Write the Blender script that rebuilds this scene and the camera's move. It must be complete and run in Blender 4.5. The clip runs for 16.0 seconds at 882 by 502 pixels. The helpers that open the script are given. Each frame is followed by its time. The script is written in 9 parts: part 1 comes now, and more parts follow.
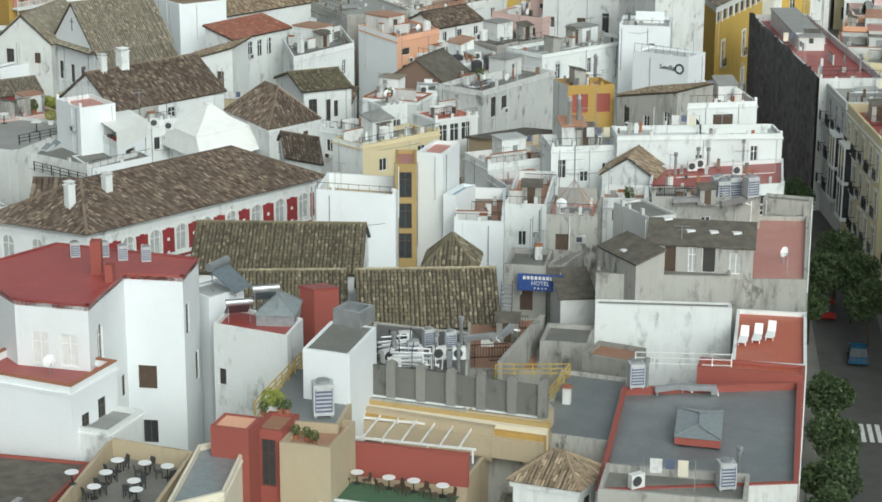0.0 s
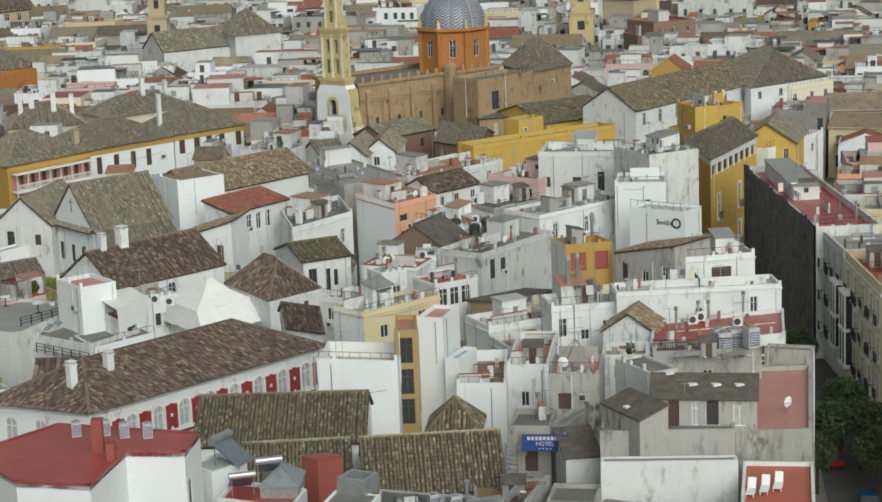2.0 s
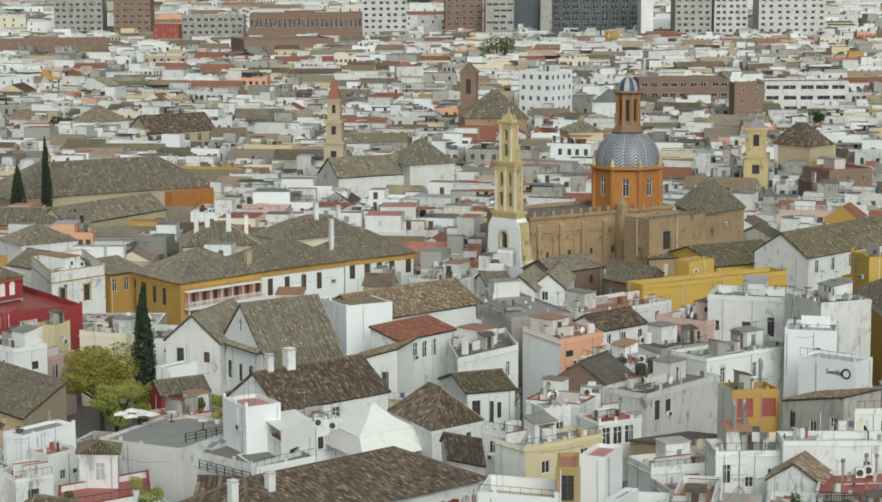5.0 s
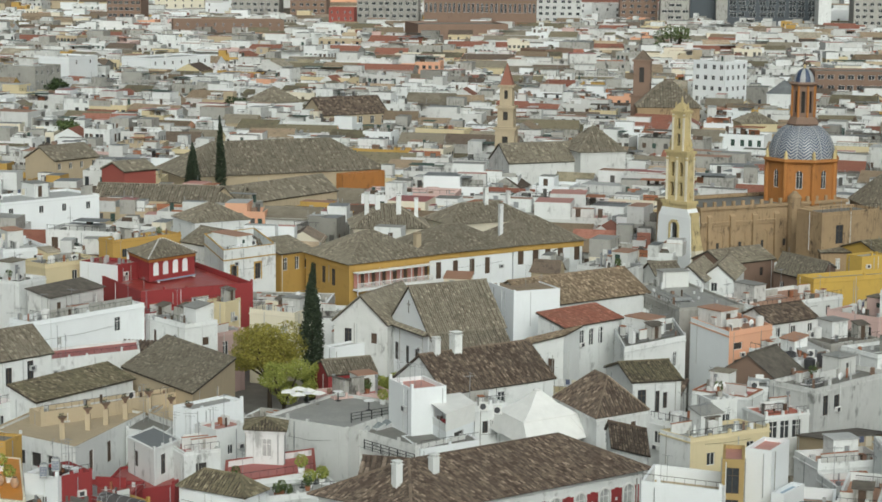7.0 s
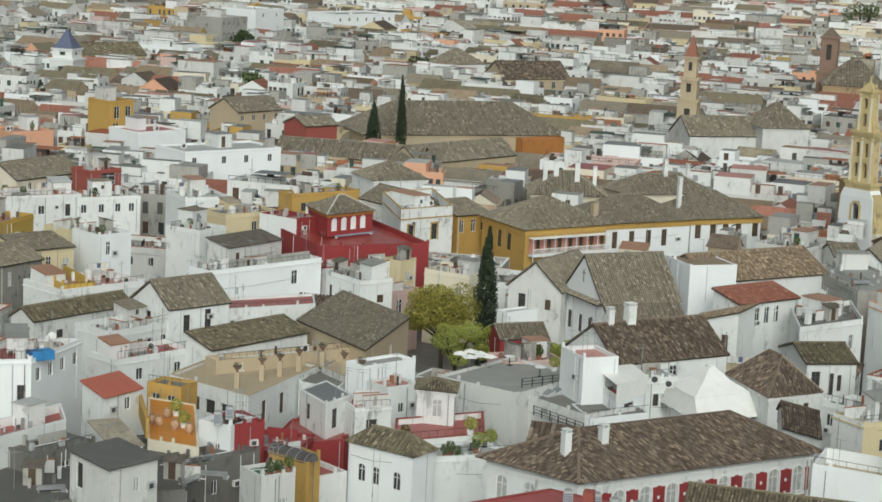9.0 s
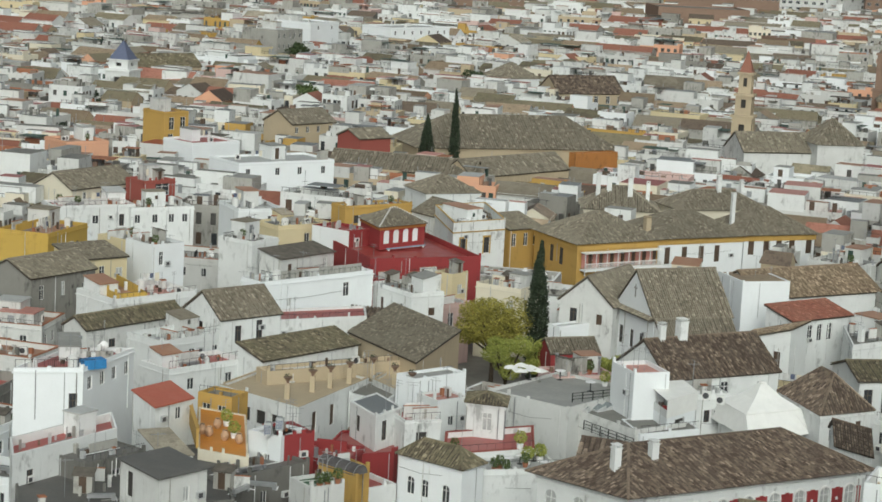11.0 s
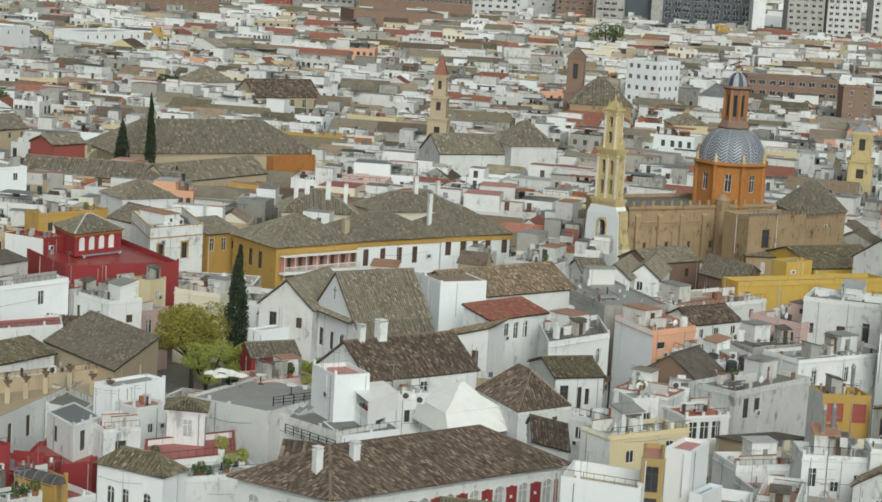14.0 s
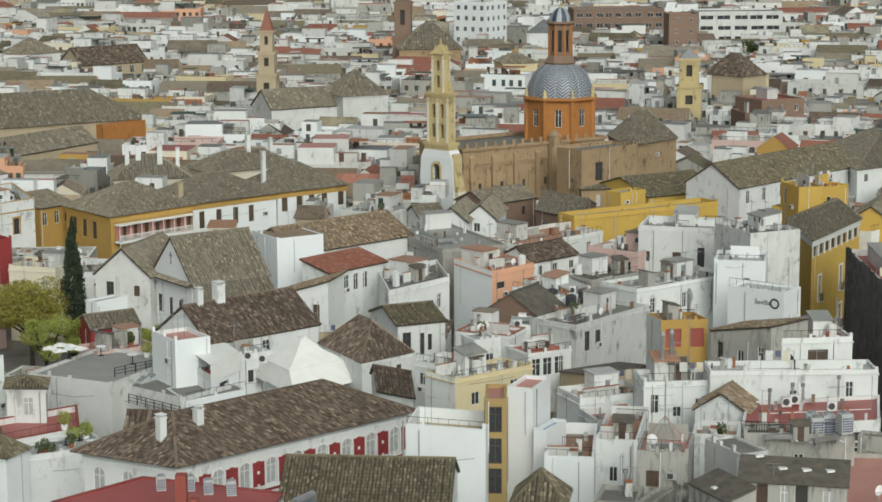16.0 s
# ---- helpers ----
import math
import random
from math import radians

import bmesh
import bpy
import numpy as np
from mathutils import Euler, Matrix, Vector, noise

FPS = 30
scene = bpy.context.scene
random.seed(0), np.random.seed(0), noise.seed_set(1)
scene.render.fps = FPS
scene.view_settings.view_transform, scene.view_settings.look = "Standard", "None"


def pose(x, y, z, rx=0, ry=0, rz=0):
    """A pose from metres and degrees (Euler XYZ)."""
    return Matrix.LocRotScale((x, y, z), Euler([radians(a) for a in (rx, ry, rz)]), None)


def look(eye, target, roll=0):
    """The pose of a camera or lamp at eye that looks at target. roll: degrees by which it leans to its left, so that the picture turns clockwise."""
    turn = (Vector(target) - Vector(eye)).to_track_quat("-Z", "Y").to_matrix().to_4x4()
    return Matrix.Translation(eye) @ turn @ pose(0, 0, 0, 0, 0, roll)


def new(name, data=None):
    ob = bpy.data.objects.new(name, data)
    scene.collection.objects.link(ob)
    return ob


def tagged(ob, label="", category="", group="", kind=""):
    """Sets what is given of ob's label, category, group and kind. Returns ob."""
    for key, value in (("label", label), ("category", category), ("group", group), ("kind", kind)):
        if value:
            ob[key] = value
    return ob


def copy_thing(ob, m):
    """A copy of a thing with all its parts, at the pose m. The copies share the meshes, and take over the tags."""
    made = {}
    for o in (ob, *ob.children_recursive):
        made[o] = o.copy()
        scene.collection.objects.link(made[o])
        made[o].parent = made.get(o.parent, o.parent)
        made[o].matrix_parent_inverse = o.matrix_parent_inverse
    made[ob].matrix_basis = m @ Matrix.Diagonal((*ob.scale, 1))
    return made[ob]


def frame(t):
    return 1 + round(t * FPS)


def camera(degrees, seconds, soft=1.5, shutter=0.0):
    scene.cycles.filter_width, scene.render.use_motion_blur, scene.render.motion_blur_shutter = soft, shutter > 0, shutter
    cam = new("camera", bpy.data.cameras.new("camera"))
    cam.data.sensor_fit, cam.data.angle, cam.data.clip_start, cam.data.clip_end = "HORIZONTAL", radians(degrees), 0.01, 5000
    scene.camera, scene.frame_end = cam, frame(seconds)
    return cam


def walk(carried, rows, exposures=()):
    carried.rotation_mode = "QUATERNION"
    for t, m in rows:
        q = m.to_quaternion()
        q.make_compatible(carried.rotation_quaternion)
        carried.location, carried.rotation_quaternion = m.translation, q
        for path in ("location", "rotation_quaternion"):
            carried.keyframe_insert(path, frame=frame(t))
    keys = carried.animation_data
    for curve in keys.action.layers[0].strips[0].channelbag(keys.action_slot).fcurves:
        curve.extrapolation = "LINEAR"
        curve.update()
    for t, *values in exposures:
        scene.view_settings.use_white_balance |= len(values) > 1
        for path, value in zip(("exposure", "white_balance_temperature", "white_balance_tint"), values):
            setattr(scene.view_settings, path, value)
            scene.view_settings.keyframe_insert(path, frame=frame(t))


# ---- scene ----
cam = camera(24.11, 16.0, soft=1.65)


def held(x, y, z, tilt, turn, lean):
    """The camera held at the parapet: tilt up from straight down, turn to the left, lean to its left."""
    return Matrix.Translation((x, y, z)) @ Euler((radians(tilt), 0, radians(turn))).to_matrix().to_4x4() @ pose(0, 0, 0, 0, 0, lean)


walk(cam, [
    (0.0, held(-0.04, 0.14, 59.97, 73.185, -9.385, 0.218)),
    (0.5, held(0.66, -0.12, 59.76, 73.900, -9.649, -2.740)),
    (1.0, held(0.63, -0.06, 59.95, 75.321, -9.256, -2.686)),
    (1.5, held(0.62, -0.09, 59.96, 76.525, -9.153, -2.317)),
    (2.0, held(0.58, -0.06, 59.98, 77.738, -9.238, -2.249)),
    (2.5, held(0.19, -0.04, 59.93, 78.937, -9.062, -1.020)),
    (3.0, held(0.03, -0.07, 59.86, 79.962, -8.659, -0.826)),
    (3.5, held(-0.08, -0.14, 60.03, 80.648, -7.375, -0.629)),
    (3.7, held(-0.20, -0.18, 59.89, 81.160, -7.129, -0.361)),
    (4.8, held(0.10, 0.00, 60.06, 81.520, -5.030, -0.180)),
    (6.0, held(0.41, 0.18, 60.24, 81.400, -2.756, 0.000)),
    (6.5, held(0.30, 0.18, 60.16, 81.107, -1.140, 0.438)),
    (7.0, held(0.00, 0.00, 60.00, 81.132, 0.000, 0.601)),
    (7.5, held(-0.01, -0.01, 60.03, 80.635, 1.532, 0.677)),
    (8.0, held(-0.19, -0.01, 60.25, 80.332, 2.481, 1.139)),
    (8.5, held(-0.49, -0.09, 60.30, 80.349, 3.491, 1.631)),
    (9.0, held(-0.76, -0.14, 60.17, 80.003, 4.772, 2.732)),
    (9.2, held(-0.71, -0.12, 60.16, 79.892, 5.170, 2.446)),
    (10.2, held(-0.67, -0.11, 60.13, 80.093, 6.643, 2.911)),
    (11.3, held(-0.64, -0.10, 60.10, 80.334, 5.743, 3.375)),
    (11.5, held(-0.65, -0.08, 60.10, 80.236, 5.216, 3.618)),
    (12.0, held(-0.56, -0.14, 60.07, 80.446, 3.440, 3.503)),
    (12.5, held(-0.41, -0.08, 60.02, 80.639, 1.146, 3.596)),
    (13.0, held(-0.42, 0.00, 60.05, 80.478, 0.053, 2.643)),
    (13.5, held(-0.63, -0.03, 60.02, 80.005, -1.503, 3.944)),
    (14.0, held(-0.45, 0.03, 60.02, 80.890, -2.123, 3.401)),
    (14.5, held(0.12, 0.12, 59.88, 80.559, -3.055, 1.731)),
    (15.0, held(0.59, 0.25, 59.98, 80.444, -3.573, 0.178)),
    (15.5, held(0.74, 0.22, 59.86, 79.707, -5.269, 1.083)),
    (16.0, held(1.16, 0.27, 60.14, 79.605, -6.415, -0.232)),
], exposures=[(0.0, -0.18, 6080, -1), (1.0, -0.36, 6280, 0), (2.0, -0.48, 6380, 1), (3.5, -0.50, 6460, 1), (6.0, -0.45, 6330, 1), (14.5, -0.46, 6330, 1), (16.0, -0.48, 6400, 1)])

# ---------------------------------------------------------------- light: a wet, overcast day
world = bpy.data.worlds.new("world")
scene.world = world
world.use_nodes = True
wn = world.node_tree
sky = wn.nodes.new("ShaderNodeTexSky")
sky.sky_type, sky.sun_disc = "NISHITA", False
sky.sun_elevation, sky.sun_rotation = radians(33), radians(172)
sky.dust_density, sky.air_density, sky.ozone_density = 6.0, 1.0, 1.0
grey = wn.nodes.new("ShaderNodeHueSaturation")
grey.inputs["Saturation"].default_value = 0.22
wn.links.new(sky.outputs["Color"], grey.inputs["Color"])
wn.links.new(grey.outputs["Color"], wn.nodes["Background"].inputs["Color"])
wn.nodes["Background"].inputs["Strength"].default_value = 0.14
sun = new("sun", bpy.data.lights.new("sun", "SUN"))
sun.data.energy, sun.data.angle, sun.data.color = 1.0, radians(50), (1.0, 0.97, 0.92)
sun.matrix_basis = look((25, -170, 111), (0, 0, 0))

# ---------------------------------------------------------------- materials
MATS = {}


def nodes_of(name):
    m = bpy.data.materials.new(name)
    m.use_nodes = True
    nt = m.node_tree
    b = nt.nodes["Principled BSDF"]
    MATS[name] = m
    return m, nt, b


def add(nt, kind, **sockets):
    n = nt.nodes.new(kind)
    for k, v in sockets.items():
        n.inputs[k].default_value = v
    return n


def noise_tex(nt, scale, detail=4.0, stretch=None):
    g = nt.nodes.new("ShaderNodeNewGeometry")
    n = add(nt, "ShaderNodeTexNoise", Scale=scale, Detail=detail, Roughness=0.6)
    if stretch:
        mp = add(nt, "ShaderNodeMapping", Scale=stretch)
        nt.links.new(g.outputs["Position"], mp.inputs["Vector"])
        nt.links.new(mp.outputs["Vector"], n.inputs["Vector"])
    else:
        nt.links.new(g.outputs["Position"], n.inputs["Vector"])
    return n.outputs["Fac"]


def ramp(nt, fac, p0, p1, c0, c1):
    r = nt.nodes.new("ShaderNodeValToRGB")
    e = r.color_ramp.elements
    e[0].position, e[1].position = p0, p1
    e[0].color, e[1].color = (*c0, 1), (*c1, 1)
    nt.links.new(fac, r.inputs["Fac"])
    return r.outputs["Color"]


def mix(nt, fac, a, b, mode="MIX"):
    n = nt.nodes.new("ShaderNodeMix")
    n.data_type, n.blend_type = "RGBA", mode
    for v, s in ((fac, n.inputs[0]), (a, n.inputs[6]), (b, n.inputs[7])):
        if isinstance(v, (int, float)):
            s.default_value = v
        elif isinstance(v, tuple):
            s.default_value = (*v, 1)
        else:
            nt.links.new(v, s)
    return n.outputs[2]


def bump(nt, b, fac, strength, distance):
    n = add(nt, "ShaderNodeBump", Strength=strength, Distance=distance)
    nt.links.new(fac, n.inputs["Height"])
    nt.links.new(n.outputs["Normal"], b.inputs["Normal"])


def value_by_object(nt, color, low, high):
    """The colour made lighter or darker from thing to thing."""
    oi = nt.nodes.new("ShaderNodeObjectInfo")
    mr = add(nt, "ShaderNodeMapRange")
    mr.inputs["To Min"].default_value, mr.inputs["To Max"].default_value = low, high
    nt.links.new(oi.outputs["Random"], mr.inputs["Value"])
    hs = nt.nodes.new("ShaderNodeHueSaturation")
    nt.links.new(mr.outputs["Result"], hs.inputs["Value"])
    nt.links.new(color, hs.inputs["Color"])
    return hs.outputs["Color"]


def plaster(name, color, grime, dirt=0.5, rough=0.85, mould=0.0):
    """Limewash or paint: faint blotches, thin runs of grime in patches, fine grain."""
    m, nt, b = nodes_of(name)
    blot = noise_tex(nt, 0.28, 6)
    where = noise_tex(nt, 0.22, 3)
    runs = noise_tex(nt, 2.6, 6, (1.0, 1.0, 0.13))
    k = 0.22 + 0.25 * dirt
    c = mix(nt, ramp(nt, blot, 0.38, 0.72, (0, 0, 0), (k, k, k)), color, tuple(0.55 * x + 0.45 * g for x, g in zip(color, grime)))
    patch = ramp(nt, where, 0.62 - 0.22 * dirt, 0.80 - 0.16 * dirt, (0, 0, 0), (1, 1, 1))
    streak = ramp(nt, runs, 0.48, 0.74, (0, 0, 0), (dirt, dirt, dirt))
    c = mix(nt, mix(nt, 1.0, streak, patch, "MULTIPLY"), c, grime)
    if mould:
        spots = noise_tex(nt, 1.1, 10, (1.0, 1.0, 0.55))
        spot = ramp(nt, spots, 0.55, 0.66, (0, 0, 0), (mould, mould, mould))
        c = mix(nt, mix(nt, 1.0, spot, ramp(nt, where, 0.42, 0.60, (0, 0, 0), (1, 1, 1)), "MULTIPLY"), c, tuple(0.34 * g for g in grime))
    fine = noise_tex(nt, 9.0, 4)
    c = mix(nt, ramp(nt, fine, 0.3, 0.7, (0, 0, 0), (0.10, 0.10, 0.10)), c, grime)
    c = value_by_object(nt, c, 0.90, 1.05)
    nt.links.new(c, b.inputs["Base Color"])
    b.inputs["Roughness"].default_value = rough
    bump(nt, b, fine, 0.25, 0.02)
    return m


def membrane(name, color, worn, rough=0.45):
    """Painted or coated flat roof, damp, with pale patches and puddle marks."""
    m, nt, b = nodes_of(name)
    big = noise_tex(nt, 0.45, 6)
    small = noise_tex(nt, 4.0, 5)
    c = mix(nt, ramp(nt, big, 0.42, 0.68, (0, 0, 0), (0.75, 0.75, 0.75)), color, worn)
    c = mix(nt, ramp(nt, small, 0.45, 0.8, (0, 0, 0), (0.4, 0.4, 0.4)), c, tuple(0.6 * x for x in color))
    nt.links.new(value_by_object(nt, c, 0.85, 1.1), b.inputs["Base Color"])
    rr = add(nt, "ShaderNodeMapRange")
    rr.inputs["To Min"].default_value, rr.inputs["To Max"].default_value = rough - 0.22, rough + 0.25
    nt.links.new(big, rr.inputs["Value"])
    nt.links.new(rr.outputs["Result"], b.inputs["Roughness"])
    bump(nt, b, small, 0.2, 0.02)
    return m


def tile_mat(name, c0, c1, moss, mossy=0.5):
    """Clay roof tiles: each tile its own tone, lichen and dark moss in patches, pale speckles."""
    m, nt, b = nodes_of(name)
    g = nt.nodes.new("ShaderNodeNewGeometry")
    c = ramp(nt, g.outputs["Random Per Island"], 0.0, 1.0, c0, c1)
    pale = ramp(nt, g.outputs["Random Per Island"], 0.88, 0.93, (0, 0, 0), (0.7, 0.7, 0.7))
    c = mix(nt, pale, c, tuple(min(1.0, 1.45 * x + 0.04) for x in c1))
    patch = noise_tex(nt, 0.33, 7)
    c = mix(nt, ramp(nt, patch, 0.42, 0.60, (0, 0, 0), (mossy, mossy, mossy)), c, moss)
    dark = noise_tex(nt, 0.9, 8)
    c = mix(nt, ramp(nt, dark, 0.54, 0.68, (0, 0, 0), (0.55, 0.55, 0.55)), c, tuple(0.75 * x for x in c0))
    fine = noise_tex(nt, 5.0, 5)
    c = mix(nt, ramp(nt, fine, 0.42, 0.70, (0, 0, 0), (0.5, 0.5, 0.5)), c, tuple(0.5 * x + 0.25 * y for x, y in zip(c0, moss)))
    nt.links.new(value_by_object(nt, c, 0.88, 1.14), b.inputs["Base Color"])
    b.inputs["Roughness"].default_value = 0.85
    bump(nt, b, fine, 0.4, 0.03)
    return m


def plain(name, color, rough=0.6, metal=0.0, vary=0.25, scale=3.0):
    m, nt, b = nodes_of(name)
    n = noise_tex(nt, scale, 5)
    c = mix(nt, ramp(nt, n, 0.35, 0.72, (0, 0, 0), (1, 1, 1)), color, tuple(x * (1 - vary) for x in color))
    nt.links.new(c, b.inputs["Base Color"])
    b.inputs["Roughness"].default_value, b.inputs["Metallic"].default_value = rough, metal
    return m


def leaf_mat(name, c0, c1):
    m, nt, b = nodes_of(name)
    g = nt.nodes.new("ShaderNodeNewGeometry")
    c = ramp(nt, g.outputs["Random Per Island"], 0.0, 1.0, c0, c1)
    nt.links.new(c, b.inputs["Base Color"])
    b.inputs["Roughness"].default_value = 0.7
    return m


GR = (0.23, 0.225, 0.205)
plaster("white", (0.77, 0.785, 0.775), (0.31, 0.31, 0.285), 0.55, mould=0.5)
plaster("clean_white", (0.82, 0.845, 0.855), (0.50, 0.51, 0.50), 0.3)
plaster("offwhite", (0.65, 0.655, 0.635), (0.25, 0.25, 0.23), 0.75, mould=0.7)
plaster("dirty", (0.42, 0.41, 0.375), (0.125, 0.12, 0.105), 1.0, mould=0.9)
plaster("concrete", (0.28, 0.27, 0.245), (0.10, 0.095, 0.085), 0.9, mould=0.8)
plaster("darkwall", (0.17, 0.165, 0.15), (0.05, 0.05, 0.045), 0.9, mould=0.9)
plaster("cream", (0.72, 0.67, 0.54), (0.42, 0.38, 0.30), 0.4)
plaster("sand", (0.50, 0.41, 0.28), (0.24, 0.21, 0.16), 0.6)
plaster("ochre", (0.50, 0.315, 0.085), (0.28, 0.20, 0.09), 0.5, mould=0.25)
plaster("yellow", (0.58, 0.39, 0.085), (0.30, 0.22, 0.10), 0.5, mould=0.25)
plaster("paleyellow", (0.64, 0.55, 0.35), (0.42, 0.36, 0.22), 0.4)
plaster("peach", (0.72, 0.40, 0.26), (0.42, 0.28, 0.21), 0.4)
plaster("pink", (0.62, 0.45, 0.41), (0.34, 0.26, 0.24), 0.6)
plaster("crimson", (0.30, 0.038, 0.040), (0.17, 0.05, 0.045), 0.5, mould=0.25)
plaster("redwall", (0.31, 0.082, 0.064), (0.25, 0.09, 0.07), 0.4)
plaster("brick", (0.255, 0.17, 0.125), (0.15, 0.105, 0.08), 0.6, mould=0.3)
plaster("church", (0.40, 0.285, 0.165), (0.14, 0.105, 0.07), 1.0, mould=0.85)
plaster("slate", (0.075, 0.09, 0.105), (0.05, 0.055, 0.06), 0.3, 0.3)
plaster("drum", (0.42, 0.175, 0.045), (0.20, 0.105, 0.05), 0.7, mould=0.4)
plaster("tan_ochre", (0.44, 0.31, 0.125), (0.24, 0.18, 0.10), 0.5, mould=0.3)
plaster("fin_grey", (0.25, 0.245, 0.225), (0.07, 0.068, 0.062), 0.9, mould=0.6)
plaster("stone", (0.58, 0.47, 0.24), (0.20, 0.165, 0.11), 0.9, mould=0.8)
plaster("blue_paint", (0.30, 0.40, 0.50), (0.20, 0.26, 0.30), 0.4)
membrane("red_deck", (0.30, 0.042, 0.036), (0.42, 0.12, 0.10), 0.36)
membrane("orange_deck", (0.42, 0.10, 0.055), (0.46, 0.18, 0.12))
membrane("pink_deck", (0.50, 0.22, 0.18), (0.56, 0.33, 0.28))
membrane("grey_deck", (0.15, 0.16, 0.165), (0.24, 0.25, 0.25), 0.40)
membrane("pale_deck", (0.27, 0.27, 0.25), (0.38, 0.375, 0.35), 0.5)
membrane("white_deck", (0.42, 0.43, 0.42), (0.55, 0.55, 0.535), 0.5)
membrane("terra_deck", (0.36, 0.19, 0.12), (0.42, 0.27, 0.19), 0.55)
membrane("ochre_deck", (0.60, 0.235, 0.03), (0.56, 0.28, 0.07), 0.5)
membrane("concrete_deck", (0.17, 0.165, 0.148), (0.26, 0.25, 0.225), 0.6)
membrane("soot_deck", (0.12, 0.117, 0.108), (0.20, 0.19, 0.175), 0.6)
membrane("green_deck", (0.07, 0.14, 0.08), (0.10, 0.17, 0.10), 0.8)
tile_mat("tile_brown", (0.062, 0.042, 0.032), (0.26, 0.20, 0.148), (0.135, 0.108, 0.085), 0.4)
tile_mat("tile_grey", (0.155, 0.132, 0.098), (0.32, 0.28, 0.212), (0.265, 0.238, 0.182), 0.7)
tile_mat("tile_moss", (0.09, 0.075, 0.05), (0.28, 0.24, 0.16), (0.20, 0.18, 0.11), 0.6)
tile_mat("tile_tan", (0.14, 0.10, 0.065), (0.42, 0.32, 0.22), (0.26, 0.21, 0.14), 0.4)
tile_mat("tile_red", (0.24, 0.09, 0.06), (0.34, 0.14, 0.095), (0.28, 0.15, 0.11), 0.3)
plain("glass", (0.06, 0.065, 0.07), 0.08, vary=0.3)
plain("pale_pane", (0.50, 0.51, 0.50), 0.25, vary=0.3)
plain("skyglass", (0.25, 0.28, 0.29), 0.12, vary=0.2)
# near-black colour standing for the shade inside open holes
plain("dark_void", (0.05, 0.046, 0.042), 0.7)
# pane colour lifted to grey, distance haze painted in
plain("hazed_window", (0.095, 0.092, 0.085), 0.4)
# dark deck colour deepens the shade in the channels between cover tiles
plain("tile_gap_shade", (0.095, 0.078, 0.060), 0.9, vary=0.5)
plain("dome_blue", (0.05, 0.075, 0.14), 0.35)
plain("dome_white", (0.42, 0.43, 0.43), 0.4)
plain("slate_blue", (0.12, 0.14, 0.22), 0.5)
plain("wood", (0.10, 0.066, 0.044), 0.6)
plain("green_wood", (0.04, 0.075, 0.06), 0.6)
plain("frame_white", (0.78, 0.78, 0.76), 0.5, vary=0.1)
plain("iron", (0.035, 0.035, 0.035), 0.5, 0.4)
plain("steel", (0.55, 0.56, 0.57), 0.35, 0.8, scale=1.0)
plain("grey_metal", (0.34, 0.35, 0.36), 0.5, 0.3)
plain("ac_white", (0.72, 0.72, 0.70), 0.5, vary=0.12)
plain("unit_grey", (0.50, 0.51, 0.51), 0.5, vary=0.2)
plain("jar_clay", (0.55, 0.36, 0.23), 0.8, vary=0.4)
plain("plastic_white", (0.82, 0.82, 0.82), 0.4, vary=0.05)
plain("plastic_dark", (0.06, 0.06, 0.065), 0.5)
plain("terracotta", (0.36, 0.15, 0.08), 0.8)
plain("canvas", (0.82, 0.82, 0.79), 0.8, vary=0.08, scale=1.0)
plain("blue", (0.03, 0.07, 0.24), 0.5)
plain("tarp_blue", (0.05, 0.25, 0.55), 0.5)
plain("yellow_rail", (0.55, 0.38, 0.08), 0.5)
plain("corrugated", (0.15, 0.132, 0.108), 0.8, vary=0.5, scale=1.2)
plain("asphalt", (0.085, 0.083, 0.078), 0.7, vary=0.35, scale=0.5)
plain("paving", (0.20, 0.19, 0.17), 0.8, vary=0.3, scale=0.4)
plain("paint_white", (0.70, 0.70, 0.68), 0.7, vary=0.3)
plain("bark", (0.06, 0.045, 0.03), 0.9)
plain("tyre", (0.03, 0.03, 0.03), 0.8)
plain("car_blue", (0.03, 0.11, 0.20), 0.25, 0.3, vary=0.08)
plain("car_red", (0.30, 0.02, 0.02), 0.25, vary=0.08)
plain("car_dark", (0.03, 0.03, 0.035), 0.25, vary=0.08)
plain("awning_green", (0.05, 0.09, 0.07), 0.7)
plain("net", (0.135, 0.125, 0.125), 0.9, vary=0.6, scale=0.9)
plain("water", (0.10, 0.30, 0.40), 0.05)
plain("solar", (0.16, 0.19, 0.21), 0.15, vary=0.2)
leaf_mat("leaf_dark", (0.022, 0.035, 0.020), (0.05, 0.07, 0.035))
leaf_mat("leaf_orange_tree", (0.022, 0.04, 0.014), (0.065, 0.095, 0.03))
leaf_mat("leaf_yellow", (0.14, 0.128, 0.024), (0.42, 0.37, 0.07))
leaf_mat("leaf_bright", (0.20, 0.23, 0.035), (0.42, 0.44, 0.11))
leaf_mat("leaf_mid", (0.05, 0.08, 0.02), (0.12, 0.16, 0.05))

# ---------------------------------------------------------------- mesh helpers


